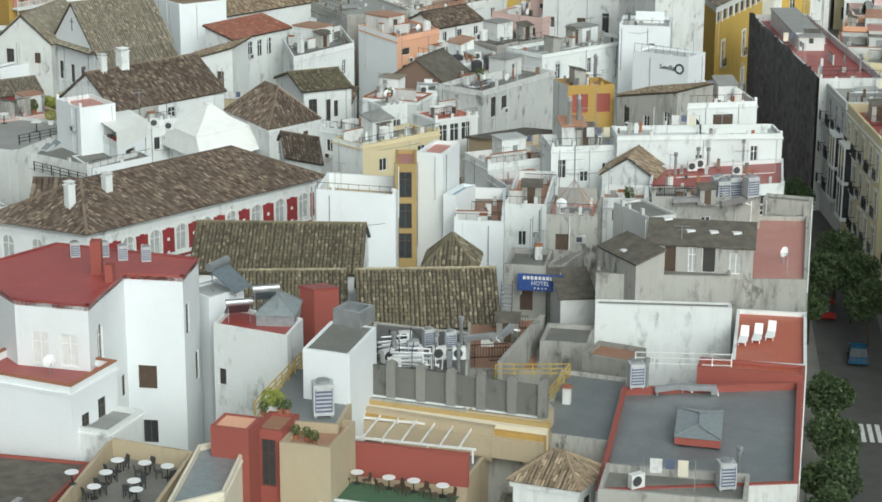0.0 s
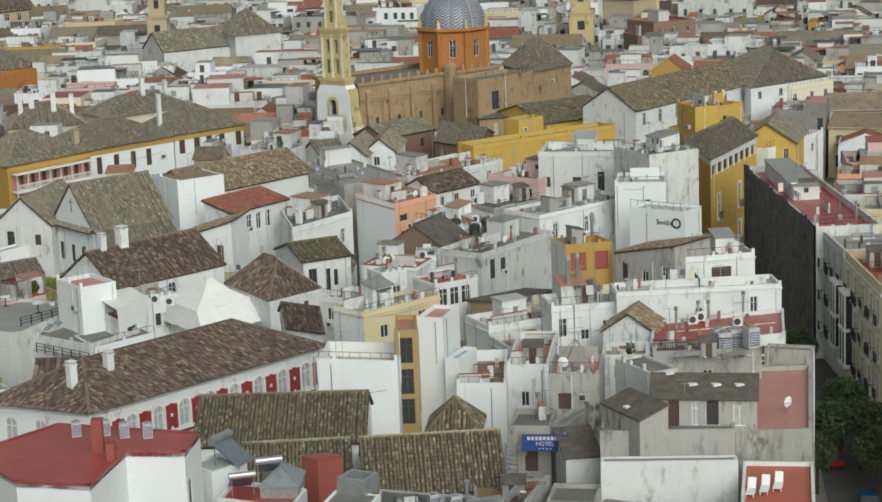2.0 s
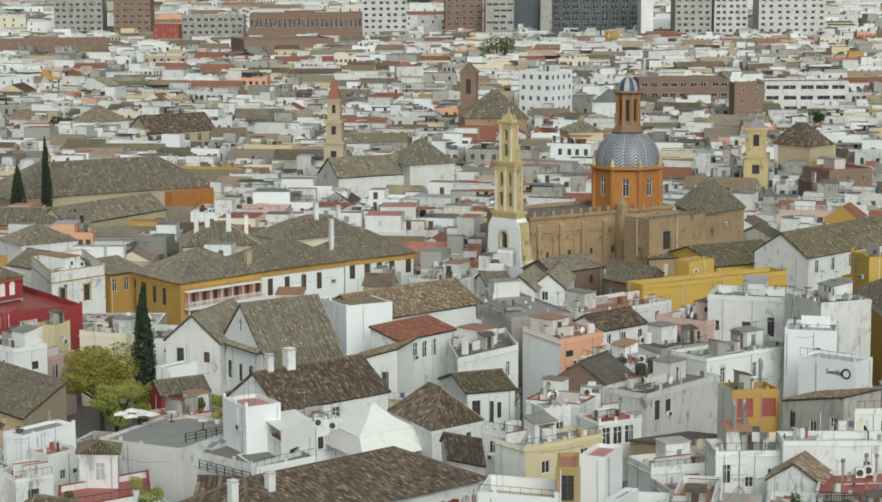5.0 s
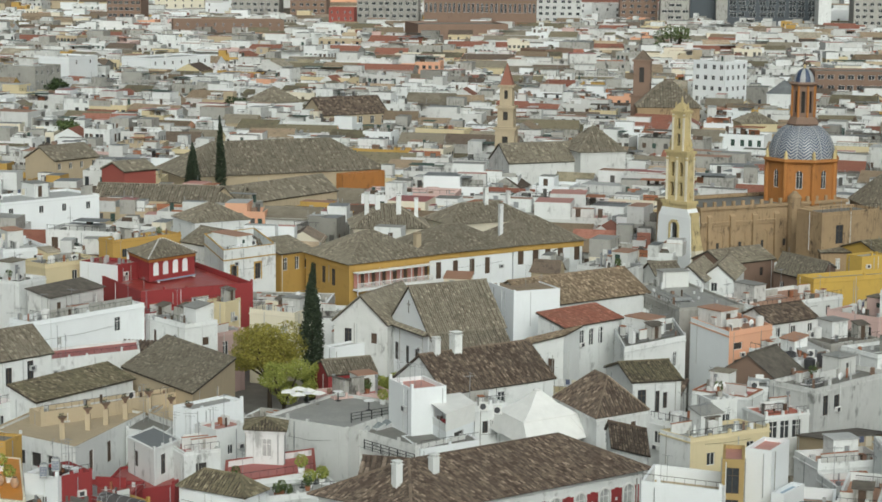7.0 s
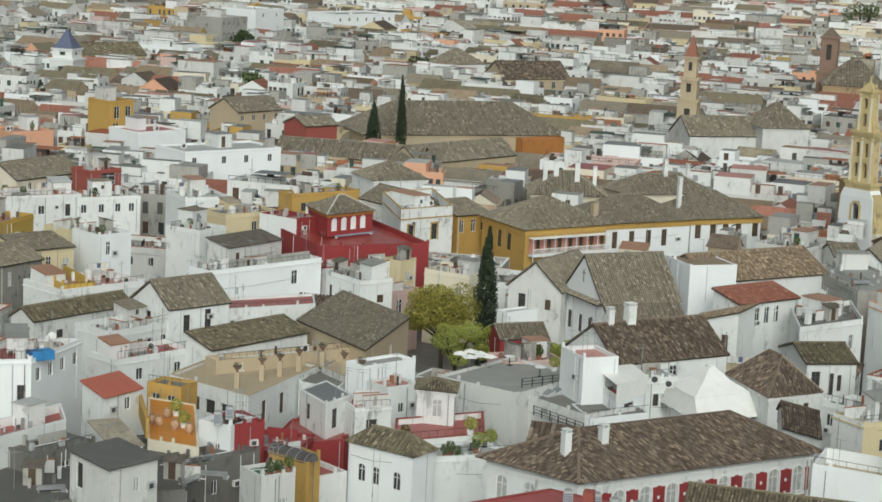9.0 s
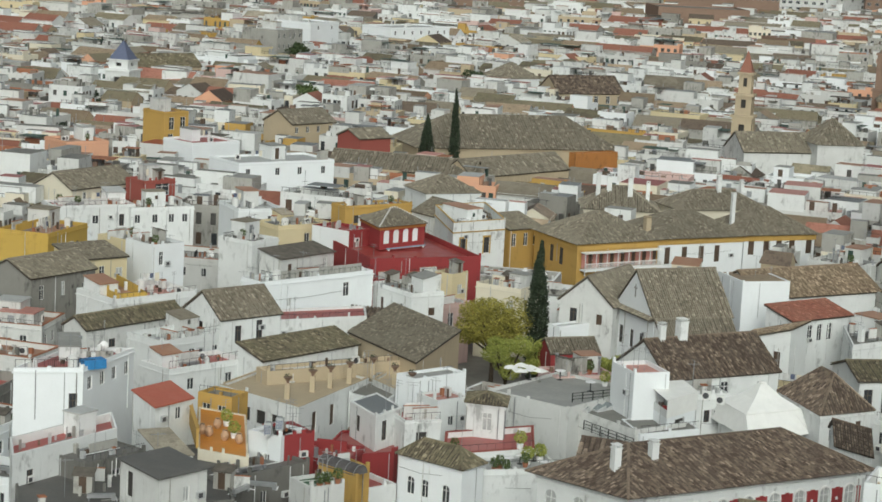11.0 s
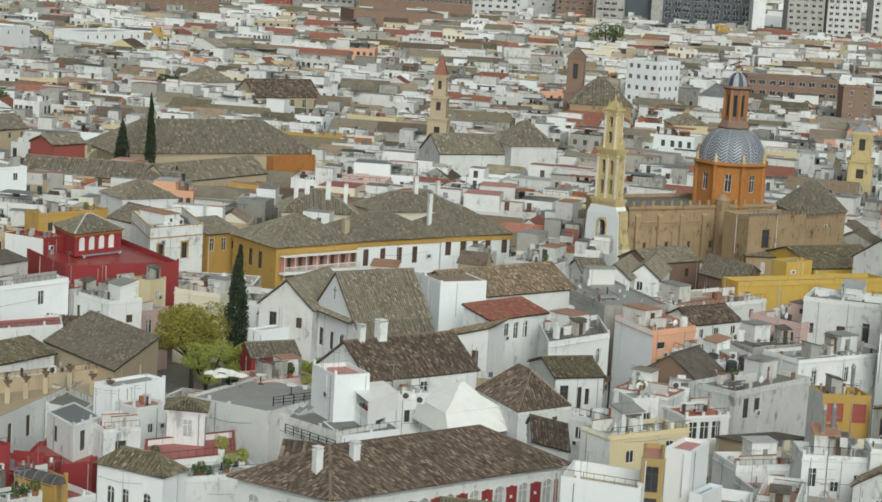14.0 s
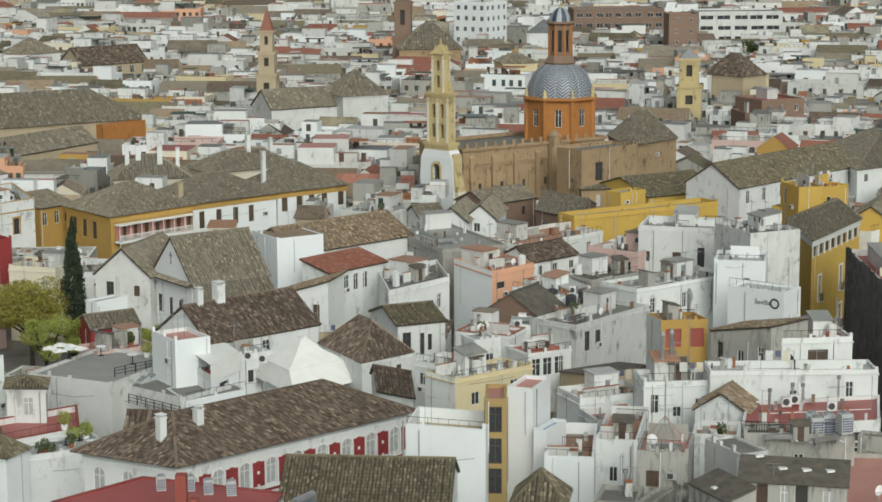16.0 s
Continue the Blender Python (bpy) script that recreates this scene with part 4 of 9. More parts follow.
def solar_heater():
    e = thing("solar_heater", "tilted solar water heater with a silver tank", "solar heater", "solar heaters")
    m = Mesh()
    m.hull([(-1.0, -1.2, 0.25), (1.0, -1.2, 0.25), (1.0, -1.13, 0.18), (-1.0, -1.13, 0.18)], [(-1.0, 0.7, 1.5), (1.0, 0.7, 1.5), (1.0, 0.77, 1.43), (-1.0, 0.77, 1.43)], "solar")
    m.out("collector", e)
    m = Mesh()
    m.bar((-1.1, 0.85, 1.75), (1.1, 0.85, 1.75), 0.3, "steel", 14)
    m.out("tank", e)
    for x in (-0.9, 0.9):
        m = Mesh()
        m.bar((x, 0.7, 0), (x, 0.75, 1.5), 0.04, "grey_metal", 4)
        m.out("leg", e)
        m = Mesh()
        m.bar((x, -1.15, 0), (x, -1.15, 0.22), 0.04, "grey_metal", 4)
        m.out("foot", e)
    return e


def parasol():
    e = thing("parasol", "square white parasol open on a terrace", "parasol", "parasols on the grey terrace")
    m = Mesh()
    m.tube(0, 0, 0, 2.3, 0.03, 0.03, "grey_metal", 6)
    m.out("pole", e)
    m = Mesh()
    m.hull([(-1.2, -1.2, 2.0), (1.2, -1.2, 2.0), (1.2, 1.2, 2.0), (-1.2, 1.2, 2.0)], [(-0.06, -0.06, 2.55), (0.06, -0.06, 2.55), (0.06, 0.06, 2.55), (-0.06, 0.06, 2.55)], "canvas")
    m.out("canopy", e)
    m = Mesh()
    m.tube(0, 0, 0, 0.08, 0.3, 0.28, "concrete", 10)
    m.out("base", e)
    return e


def roof_light():
    e = thing("roof_light", "sloping glazed roof light on a grey roof", "skylight", "roof lights on the grey roof")
    m = Mesh()
    m.hull([(-0.9, -0.6, 0), (0.9, -0.6, 0), (0.9, 0.6, 0), (-0.9, 0.6, 0)], [(-0.9, -0.6, 0.15), (0.9, -0.6, 0.15), (0.9, 0.6, 0.55), (-0.9, 0.6, 0.55)], "unit_grey")
    m.out("kerb", e)
    for x in (-0.82, -0.28, 0.26):
        m = Mesh()
        m.hull([(x, -0.52, 0.18), (x + 0.5, -0.52, 0.18), (x + 0.5, 0.52, 0.53), (x, 0.52, 0.53)], [(x, -0.52, 0.21), (x + 0.5, -0.52, 0.21), (x + 0.5, 0.52, 0.56), (x, 0.52, 0.56)], "skyglass")
        m.out("pane", e)
    return e


def skylight():
    e = thing("skylight", "small square pale skylight in a shed roof", "skylight", "skylights in the shed roofs")
    m = Mesh()
    m.box(-0.3, -0.3, -0.1, 0.3, 0.3, 0.06, "plastic_white")
    m.out("dome", e)
    return e


def partition():
    e = thing("terrace_partition", "low whitewashed partition dividing a roof terrace", "partition", "partitions on the roofs")
    m = Mesh()
    m.box(-1.3, -0.08, 0, 1.3, 0.08, 1.15, "offwhite")
    m.box(-1.34, -0.11, 1.15, 1.34, 0.11, 1.21, "terracotta")
    m.out("body", e)
    return e


def roof_rail():
    e = thing("roof_railing", "thin dark iron railing on a roof edge", "railing", "railings on the roofs")
    m = Mesh()
    lattice(m, [-1.4 + 0.2 * k + q for k in range(15) for q in (-0.012, 0.012)], [0.0, 0.05, 0.95, 1.0], lambda i, j: i % 2 == 0 or j != 1, -0.015, 0.015, "iron")
    m.out("railing_panel", e)
    return e


def roof_shed():
    e = thing("roof_shed", "small lean-to shed of sheet metal on a roof", "shed", "sheds on the roofs")
    m = Mesh()
    m.hull([(-0.8, -0.6, 0), (0.8, -0.6, 0), (0.8, 0.6, 0), (-0.8, 0.6, 0)], [(-0.8, -0.6, 1.6), (0.8, -0.6, 1.6), (0.8, 0.6, 1.9), (-0.8, 0.6, 1.9)], "dirty")
    m.out("body", e)
    m = Mesh()
    m.hull([(-0.95, -0.8, 1.58), (0.95, -0.8, 1.58), (0.95, 0.7, 1.94), (-0.95, 0.7, 1.94)], [(-0.95, -0.8, 1.64), (0.95, -0.8, 1.64), (0.95, 0.7, 2.0), (-0.95, 0.7, 2.0)], "corrugated")
    m.out("sheet_roof", e)
    m = Mesh()
    m.box(-0.35, -0.63, 0.05, 0.3, -0.603, 1.5, "wood")
    m.out("door", e)
    return e


def duct():
    e = thing("air_duct", "bent steel air duct lying on a roof", "duct", "ducts on the roofs")
    m = Mesh()
    m.box(-1.1, -0.18, 0.25, 0.9, 0.18, 0.6, "steel")
    m.box(0.9, -0.18, 0.0, 1.25, 0.18, 0.6, "steel")
    m.box(-1.0, -0.15, 0.0, -0.9, 0.15, 0.25, "grey_metal")
    m.out("duct_run", e)
    m = Mesh()
    m.bar((-1.1, 0.5, 0.15), (1.3, 0.45, 0.15), 0.06, "plastic_white", 6)
    m.bar((1.3, 0.45, 0.15), (1.35, -0.6, 0.15), 0.06, "plastic_white", 6)
    m.out("pipe", e, "white plastic pipe")
    return e


def wash_line():
    e = thing("washing_line", "washing line with hanging cloths on a roof", "washing line", "washing lines on the roofs")
    for x in (-1.5, 1.5):
        m = Mesh()
        m.bar((x, 0, 0), (x, 0, 1.9), 0.03, "grey_metal", 5)
        m.out("post", e)
    m = Mesh()
    m.bar((-1.5, 0, 1.85), (1.5, 0, 1.85), 0.01, "grey_metal", 4)
    m.out("line", e)
    for x, w, h, mat in ((-1.1, 0.7, 0.9, "paint_white"), (-0.2, 0.5, 0.6, "slate_blue"), (0.5, 0.6, 1.0, "cream")):
        m = Mesh()
        m.box(x, -0.012, 1.85 - h, x + w, 0.012, 1.85, mat)
        m.out("cloth", e)
    return e


def guyed_mast():
    e = thing("guyed_mast", "steel mast held by slanting struts on a red roof", "mast")
    m = Mesh()
    m.bar((0, 0, 0), (0, 0, 5.2), 0.05, "grey_metal", 6)
    m.out("mast", e)
    for k in range(7):
        a = k * 0.9
        m = Mesh()
        m.bar((0, 0, 2.4 - 0.1 * (k % 3)), (1.9 * math.cos(a), 1.5 * math.sin(a), 0.0), 0.025, "terracotta" if k % 3 == 0 else "grey_metal", 4)
        m.out("strut", e)
    for z in (3.2, 4.0, 4.8):
        m = Mesh()
        m.bar((-0.7, 0, z), (0.7, 0.1, z), 0.02, "grey_metal", 4)
        m.out("cross_arm", e)
    return e


def pipe_heap():
    e = thing("pipe_rack", "tangle of white service pipes on a dark roof", "pipes", "pipe racks on the service roof")
    rnd = random.Random(8)
    m = Mesh()
    for k in range(14):
        y, z = rnd.uniform(-1.2, 1.2), rnd.uniform(0.1, 1.1)
        x0, x1 = rnd.uniform(-1.7, -0.6), rnd.uniform(0.5, 1.7)
        m.bar((x0, y, z), (x1, y + rnd.uniform(-0.2, 0.2), z), 0.06, "plastic_white" if k % 3 else "grey_metal", 6)
        m.bar((x1, y, z), (x1, y, 0.0), 0.06, "plastic_white" if k % 3 else "grey_metal", 6)
    m.out("pipework", e, kind="stuff")
    m = Mesh()
    for x in (-1.5, 0.0, 1.5):
        m.bar((x, -1.2, 0), (x, -1.2, 1.3), 0.035, "iron", 4)
        m.bar((x, 1.2, 0), (x, 1.2, 1.3), 0.035, "iron", 4)
        m.bar((x, -1.2, 1.3), (x, 1.2, 1.3), 0.035, "iron", 4)
    m.out("stand", e, kind="stuff")
    return e


MAKERS = {"ac_unit": ac_unit, "ac_big": ac_big, "antenna": antenna, "dish": dish, "vent_pipe": vent_pipe, "flue": flue, "brick_vent": brick_vent, "water_tank": water_tank,
          "pot_plant": pot_plant, "tall_plant": tall_plant, "slim_cypress": slim_cypress, "big_pot": big_pot, "urn": urn, "cafe_table": cafe_table, "cafe_chair": cafe_chair,
          "wicker_chair": wicker_chair, "lounger": lounger, "solar_heater": solar_heater, "skylight": skylight,
          "partition": partition, "roof_rail": roof_rail, "roof_shed": roof_shed, "duct": duct, "wash_line": wash_line, "pipe_heap": pipe_heap, "guyed_mast": guyed_mast, "parasol": parasol, "dark_tank": dark_tank, "roof_light": roof_light}


def place(kind, x, y, z, rot=0.0, size=1.0):
    """Stands a thing at a point; the first of a kind is built, the rest are copies."""
    m = pose(x, y, z, 0, 0, rot) @ Matrix.Diagonal((size, size, size, 1))
    if kind not in PROTO:
        PROTO[kind] = MAKERS[kind]()
        PROTO[kind].matrix_basis = m
        return PROTO[kind]
    e = copy_thing(PROTO[kind], m)
    e.matrix_basis = m
    return e


SPOTS = []


def clutter(x, y, rot, w, d, z, rnd, busy, sk=0.0):
    """Loose things on a flat roof, noted now and stood there once all houses are up."""
    area = w * d
    dist = math.hypot(x, y)
    n = busy if busy is not None else (rnd.choice([0, 0, 1]) if dist < 145 else min(8, int(area / 8)) + 1 if dist < 330 else min(3, int(area / 25)) + 1)
    ca, sa = math.cos(radians(rot)), math.sin(radians(rot))
    for _ in range(n):
        if w < 2.2 or d < 2.2:
            continue
        u, v = rnd.uniform(0.9, w - 0.9), rnd.uniform(0.9, d - 0.9)
        u += sk * v
        kind = rnd.choice(["ac_unit", "ac_unit", "antenna", "antenna", "vent_pipe", "brick_vent", "brick_vent", "dish", "water_tank", "pot_plant", "partition", "partition", "roof_rail", "roof_shed", "duct", "wash_line"])
        SPOTS.append((kind, x + u * ca - v * sa, y + u * sa + v * ca, z, rot + rnd.choice([0, 0, 90, 180]) + rnd.uniform(-8, 8)))


def stand_clutter():
    """Puts the noted things down where no other house stands in the way."""
    for kind, x, y, z, rot in SPOTS:
        inside = 0
        for fx, fy, fr, fw, fd, fs in FOOT:
            if abs(fx - x) + abs(fy - y) > 60:
                continue
            b = radians(fr)
            u, v = (x - fx) * math.cos(b) + (y - fy) * math.sin(b), -(x - fx) * math.sin(b) + (y - fy) * math.cos(b)
            u -= fs * v
            inside += -0.6 < u < fw + 0.6 and -0.6 < v < fd + 0.6
        if inside <= 1:
            place(kind, round(x, 2), round(y, 2), z, rot)


# ---------------------------------------------------------------- single buildings


def long_house(x, y, rot, w, d, h, wall, roof, top, rh, sk):
    """The long house with red panels between white arched surrounds under a brown roof."""
    holes = []
    n = 9
    for i in range(n):
        holes.append(((i + 0.5) * w / n - 0.6, h - 3.6, 1.2, 2.4, "arch_white"))
        holes.append(((i + 0.5) * w / n - 0.6, h - 7.6, 1.2, 2.4, "pale"))
    lo = [((i + 0.5) * d / 3 - 0.6, h - 3.6, 1.2, 2.4, "arch_white") for i in range(3)]
    e = house(x, y, rot, w, d, h, wall, roof, top, rh=rh, sk=sk, fo=holes, lo=lo, over=0.7, step=0.25, ch=((1.9, 3.2, 0.7, 3.4), (5.6, 3.0, 0.7, 3.5)),
              label="long white house with crimson panels and a brown tiled roof")
    for i in range(n):
        xx = (i + 0.5) * w / n
        for z in (h - 3.7, h - 7.7):
            for s in (-1.28, 0.80):
                p = Mesh()
                p.box(xx + s, -0.05, z + 0.1, xx + s + 0.48, -0.003, z + 2.3, "crimson")
                p.out("panel", e, "crimson painted panel")
            p = Mesh()
            arc = [k * math.pi / 10 for k in range(11)]
            for r0, r1, t in ((0.6, 0.76, -0.10),):
                outer = [(xx + r1 * math.cos(a), z + 1.9 + r1 * math.sin(a)) for a in arc]
                inner = [(xx + r0 * math.cos(a), z + 1.9 + r0 * math.sin(a)) for a in arc]
                for k in range(10):
                    p.hull([(q[0], t, q[1]) for q in (inner[k], outer[k], outer[k + 1], inner[k + 1])], [(q[0], -0.003, q[1]) for q in (inner[k], outer[k], outer[k + 1], inner[k + 1])], "frame_white")
            p.box(xx - 0.76, -0.10, z - 0.1, xx - 0.6, -0.003, z + 1.9, "frame_white")
            p.box(xx + 0.6, -0.10, z - 0.1, xx + 0.76, -0.003, z + 1.9, "frame_white")
            p.box(xx - 0.85, -0.16, z - 0.2, xx + 0.85, -0.003, z - 0.08, "frame_white")
            p.out("window_surround", e)
            p = Mesh()
            p.box(xx - 1.1, -0.04, z - 0.85, xx + 1.1, -0.003, z - 0.25, "crimson")
            p.out("panel", e, "low crimson painted panel")
        if i:
            for z in (h - 3.4, h - 2.2, h - 7.4, h - 6.2):
                p = Mesh()
                p.box(i * w / n - 0.22, -0.05, z, i * w / n + 0.22, -0.003, z + 0.9, "crimson")
                p.out("panel", e, "small crimson painted panel")
    for z in (h - 0.75, h - 4.5):
        p = Mesh()
        ring(p, w + 0.24, d + 0.24, z, z + 0.3, 0.118, "white", -0.12, -0.12)
        p.lean(sk).out("cornice", e)
    return e


def crimson_pavilion(x, y, rot, w, d, base, h):
    """The roof pavilion: four white niches under an ochre band, a tiled hip with a white crest."""
    n = 4
    fo = tuple((0.75 + i * (w - 1.3) / n, 0.7, 1.15, 1.95, "niche_crimson") for i in range(n))
    e = house(x, y, rot, w, d, h, "crimson", "hip", "tile_grey", rh=1.8, over=0.35, base=base, cornice=False, fo=fo, sk=0.4,
              label="crimson roof pavilion with four white niches and a tiled roof")
    H = h - base
    m = Mesh()
    ring(m, w + 0.3, d + 0.3, H - 0.42, H - 0.03, 0.148, "drum", -0.15, -0.15)
    m.lean(0.4).out("cornice", e, "ochre cornice band")
    r = (d + 0.7) / 2
    a, b = (r - 0.35, d / 2), (w + 0.35 - r, d / 2)
    for p, q in ((a, b), ((-0.35, -0.35), a), ((w + 0.35, -0.35), b)):
        L = math.hypot(q[0] - p[0], q[1] - p[1])
        for k in range(int(L / 0.45)):
            f = (k + 0.5) / int(L / 0.45)
            px, py = p[0] + (q[0] - p[0]) * f, p[1] + (q[1] - p[1]) * f
            z = H + 1.8 * min(1.0, (py + 0.35) / r) + 0.08
            m = Mesh()
            m.box(px - 0.1, py - 0.1, z, px + 0.1, py + 0.1, z + 0.2, "frame_white")
            m.lean(0.4).out("crest_tile", e, "white glazed crest tile")
    m = Mesh()
    m.box(0.4, -1.4, 0.25, w - 1.0, -1.0, 0.35, "blue_paint")
    m.box(0.6, -1.35, 0.0, 0.75, -1.05, 0.25, "frame_white")
    m.box(w - 1.4, -1.35, 0.0, w - 1.25, -1.05, 0.25, "frame_white")
    ob = m.out("bench", None)
    ob.matrix_basis = pose(x, y, base, 0, 0, rot)
    tagged(ob, "pale blue bench on the crimson terrace", "bench")
    return e


def netting(x0, y0, x1, y1, z0, z1):
    """Dark scaffold netting hung in uneven folds before a wall."""
    e = thing("scaffold_netting", "dark scaffold netting hung in folds on a street house", "netting")
    e.matrix_basis, L = along(x0, y0, x1, y1, 0.0)
    rnd = random.Random(12)
    n = int(L / 0.35)
    ph = [rnd.uniform(-0.12, 0.12) for _ in range(n + 1)]
    zs = [z0, z0 + (z1 - z0) * 0.3, z0 + (z1 - z0) * 0.62, z1]
    m = Mesh()
    s = m.slot("net")
    for i in range(n + 1):
        for j, z in enumerate(zs):
            m.v.append((L * i / n, -0.25 + 0.10 * math.sin(i * 1.3 + 0.5 * j) + ph[i] * (1 if j % 2 else 0.6), z + (0.25 * math.sin(i * 0.21) + ph[i] if j == 3 else 0.0)))
    for i in range(n):
        for j in range(3):
            a = i * 4 + j
            m.f.append((a, a + 4, a + 5, a + 1))
            m.m.append(s)
    m.out("net_sheet", e)
    for i in range(int(L / 6)):
        p = Mesh()
        p.bar((1.0 + 6 * i, 0.05, 0.0), (1.0 + 6 * i, 0.05, z1 + 0.7), 0.03, "grey_metal", 5)
        p.out("scaffold_pole", e)


def pent_roof(x, y, rot, w, h):
    """A narrow tiled pent across the foot of a gable, and a thin cross in the gable's field."""
    e = thing("pent_roof", "narrow grey tiled pent across a white gable", "pent roof")
    e.matrix_basis = pose(x, y, h, 0, 0, rot)
    m = Mesh()
    # strip under the tiles, its colour painting the shade between them
    m.hull([(-0.1, -0.75, -0.32), (w + 0.1, -0.75, -0.32), (w + 0.1, -0.01, -0.32), (-0.1, -0.01, -0.32)], [(-0.1, -0.75, -0.24), (w + 0.1, -0.75, -0.24), (w + 0.1, -0.01, 0.12), (-0.1, -0.01, 0.12)], "tile_gap_shade")
    tiles(m, (-0.1, -0.75, -0.24), (1, 0, 0), Vector((0, 0.74, 0.36)).normalized(), w + 0.2, lambda q: (0.0, 0.8), "tile_grey", 0.29, 0.4)
    m.out("tiled_strip", e)
    m = Mesh()
    m.box(w / 2 - 0.08, -0.06, 1.7, w / 2 + 0.08, -0.004, 3.3, "concrete")
    m.box(w / 2 - 0.4, -0.06, 2.75, w / 2 + 0.4, -0.004, 2.9, "concrete")
    m.out("cross", e, "thin grey cross")


def veranda(x, y, rot, w, d, z0, z1, sk):
    """A white veranda on a roof: an awning of canvas strips, a canvas screen across the front and a low wall along the open side."""
    house(x, y, rot, w, d, z0, "clean_white", "flat", "pale_deck", par=0.05, cornice=False, busy=0, sk=sk, fo=((1.6, z0 - 1.5, 2.0, 1.1, "void"),), label="white roof room under a canvas veranda")
    e = thing("awning", "white sloping canvas awning on thin posts", "awning")
    e.matrix_basis = pose(x, y, z0, 0, 0, rot)
    H, rise = z1 - z0, 0.3
    for a, b in ((0.05, 0.05), (w - 0.15, 0.05), (0.05, d - 0.15), (w - 0.15, d - 0.15), (0.05, d / 2)):
        m = Mesh()
        m.box(a, b, 0.0, a + 0.1, b + 0.1, H + rise * b / d, "frame_white")
        m.lean(sk).out("post", e)
    n = 7
    for i in range(n):
        m = Mesh()
        a, b = -0.15 + (d + 0.3) * i / n, -0.15 + (d + 0.3) * (i + 1) / n
        za, zb = H + rise * a / d, H + rise * b / d
        g = 0.02 * (i % 2)
        m.hull([(-0.2, a, za), (w + 0.2, a, za), (w + 0.2, b, zb), (-0.2, b, zb)],
               [(-0.2, a, za + 0.05), (w + 0.2, a, za + 0.05), (w + 0.2, b, zb + 0.05 + g), (-0.2, b, zb + 0.05 + g)], "canvas")
        m.lean(sk).out("canvas_strip", e)
    m = Mesh()
    m.box(-0.15, -0.1, 0.05, w + 0.15, -0.06, H, "canvas")
    m.lean(sk).out("screen", e, "white canvas screen across the front")
    m = Mesh()
    m.box(-0.02, 0.2, 0.0, 0.12, d - 0.2, 0.75, "white")
    m.lean(sk).out("side_wall", e, "low white wall along the open side")
    m = Mesh()
    m.box(w - 0.12, 0.2, 0.0, w - 0.02, d - 0.1, H, "brick")
    m.lean(sk).out("back_screen", e, "brown screen at the back")
    ca, sa = math.cos(radians(rot)), math.sin(radians(rot))
    for k, (u, v, mat) in enumerate(((0.7, 1.0, "crimson"), (0.8, 2.2, "wood"), (0.7, 3.4, "terracotta"), (0.8, 4.5, "slate_blue"))):
        c = Mesh()
        c.box(-0.3, -0.25, 0.0, 0.3, 0.25, 0.45, mat)
        c.box(-0.3, 0.17, 0.45, 0.3, 0.25, 0.95, mat)
        c.box(-0.36, -0.25, 0.0, -0.3, 0.25, 0.62, mat)
        c.box(0.3, -0.25, 0.0, 0.36, 0.25, 0.62, mat)
        ob = c.out("armchair", None)
        uu = u + sk * v
        ob.matrix_basis = pose(x + uu * ca - v * sa, y + uu * sa + v * ca, z0, 0, 0, rot + 90 + 10 * k)
        tagged(ob, "small cushioned armchair under the awning", "chair", "chairs under the awning")


def barrel_cover(x0, y0, x1, y1, z, r):
    """A dark sheet laid over hoops, like half a barrel, with a seam at every hoop."""
    e = thing("barrel_cover", "dark blue-grey sheet over hoops on an ochre wall", "cover")
    e.matrix_basis, L = along(x0, y0, x1, y1, z)
    m = Mesh()
    arc = [(r * math.cos(math.pi * k / 10), r * math.sin(math.pi * k / 10)) for k in range(11)]
    m.hull([(0, p[0], p[1] - 0.1) for p in arc], [(L, p[0], p[1] - 0.1) for p in arc], "net")
    m.out("sheet", e)
    for i in range(5):
        m = Mesh()
        q = 0.06 + (L - 0.18) * i / 4
        m.hull([(q, p[0] * 1.03, p[1] * 1.03 - 0.1) for p in arc], [(q + 0.06, p[0] * 1.03, p[1] * 1.03 - 0.1) for p in arc], "grey_metal")
        m.out("hoop", e)


def loggia(x0, y0, x1, y1, z, h, n):
    """A long balcony front: crimson panels and dark doors under a white awning strip."""
    e = thing("balcony_front", "crimson panelled balcony front under a white awning", "balcony")
    e.matrix_basis, L = along(x0, y0, x1, y1, z)
    for i in range(n):
        a, b = L * i / n, L * (i + 1) / n
        m = Mesh()
        m.box(a + 0.06, -0.08, 0, a + (b - a) * 0.62, 0.0, h, "pink_deck")
        m.out("panel", e, "faded red panel")
        m = Mesh()
        m.box(a + (b - a) * 0.68, -0.05, 0, b - 0.06, 0.0, h * 0.95, "wood")
        m.out("door", e, "dark wooden door")
        m = Mesh()
        m.box(a - 0.05, -1.15, -1.0, a + 0.05, -1.05, h, "frame_white")
        m.out("post", e)
    m = Mesh()
    m.box(-0.1, -1.3, h, L + 0.1, 0.0, h + 0.14, "canvas")
    m.out("awning", e)
    m = Mesh()
    m.box(-0.1, -1.35, -0.35, L + 0.1, 0.0, -0.1, "white")
    m.out("balcony_slab", e)
    m = Mesh()
    lattice(m, [L * k / 60 + q for k in range(61) for q in (-0.03, 0.03)], [-0.1, 0.0, 0.75, 0.87], lambda i, j: i % 2 == 0 or j != 1, -1.28, -1.2, "frame_white")
    m.out("balustrade", e)
    return e


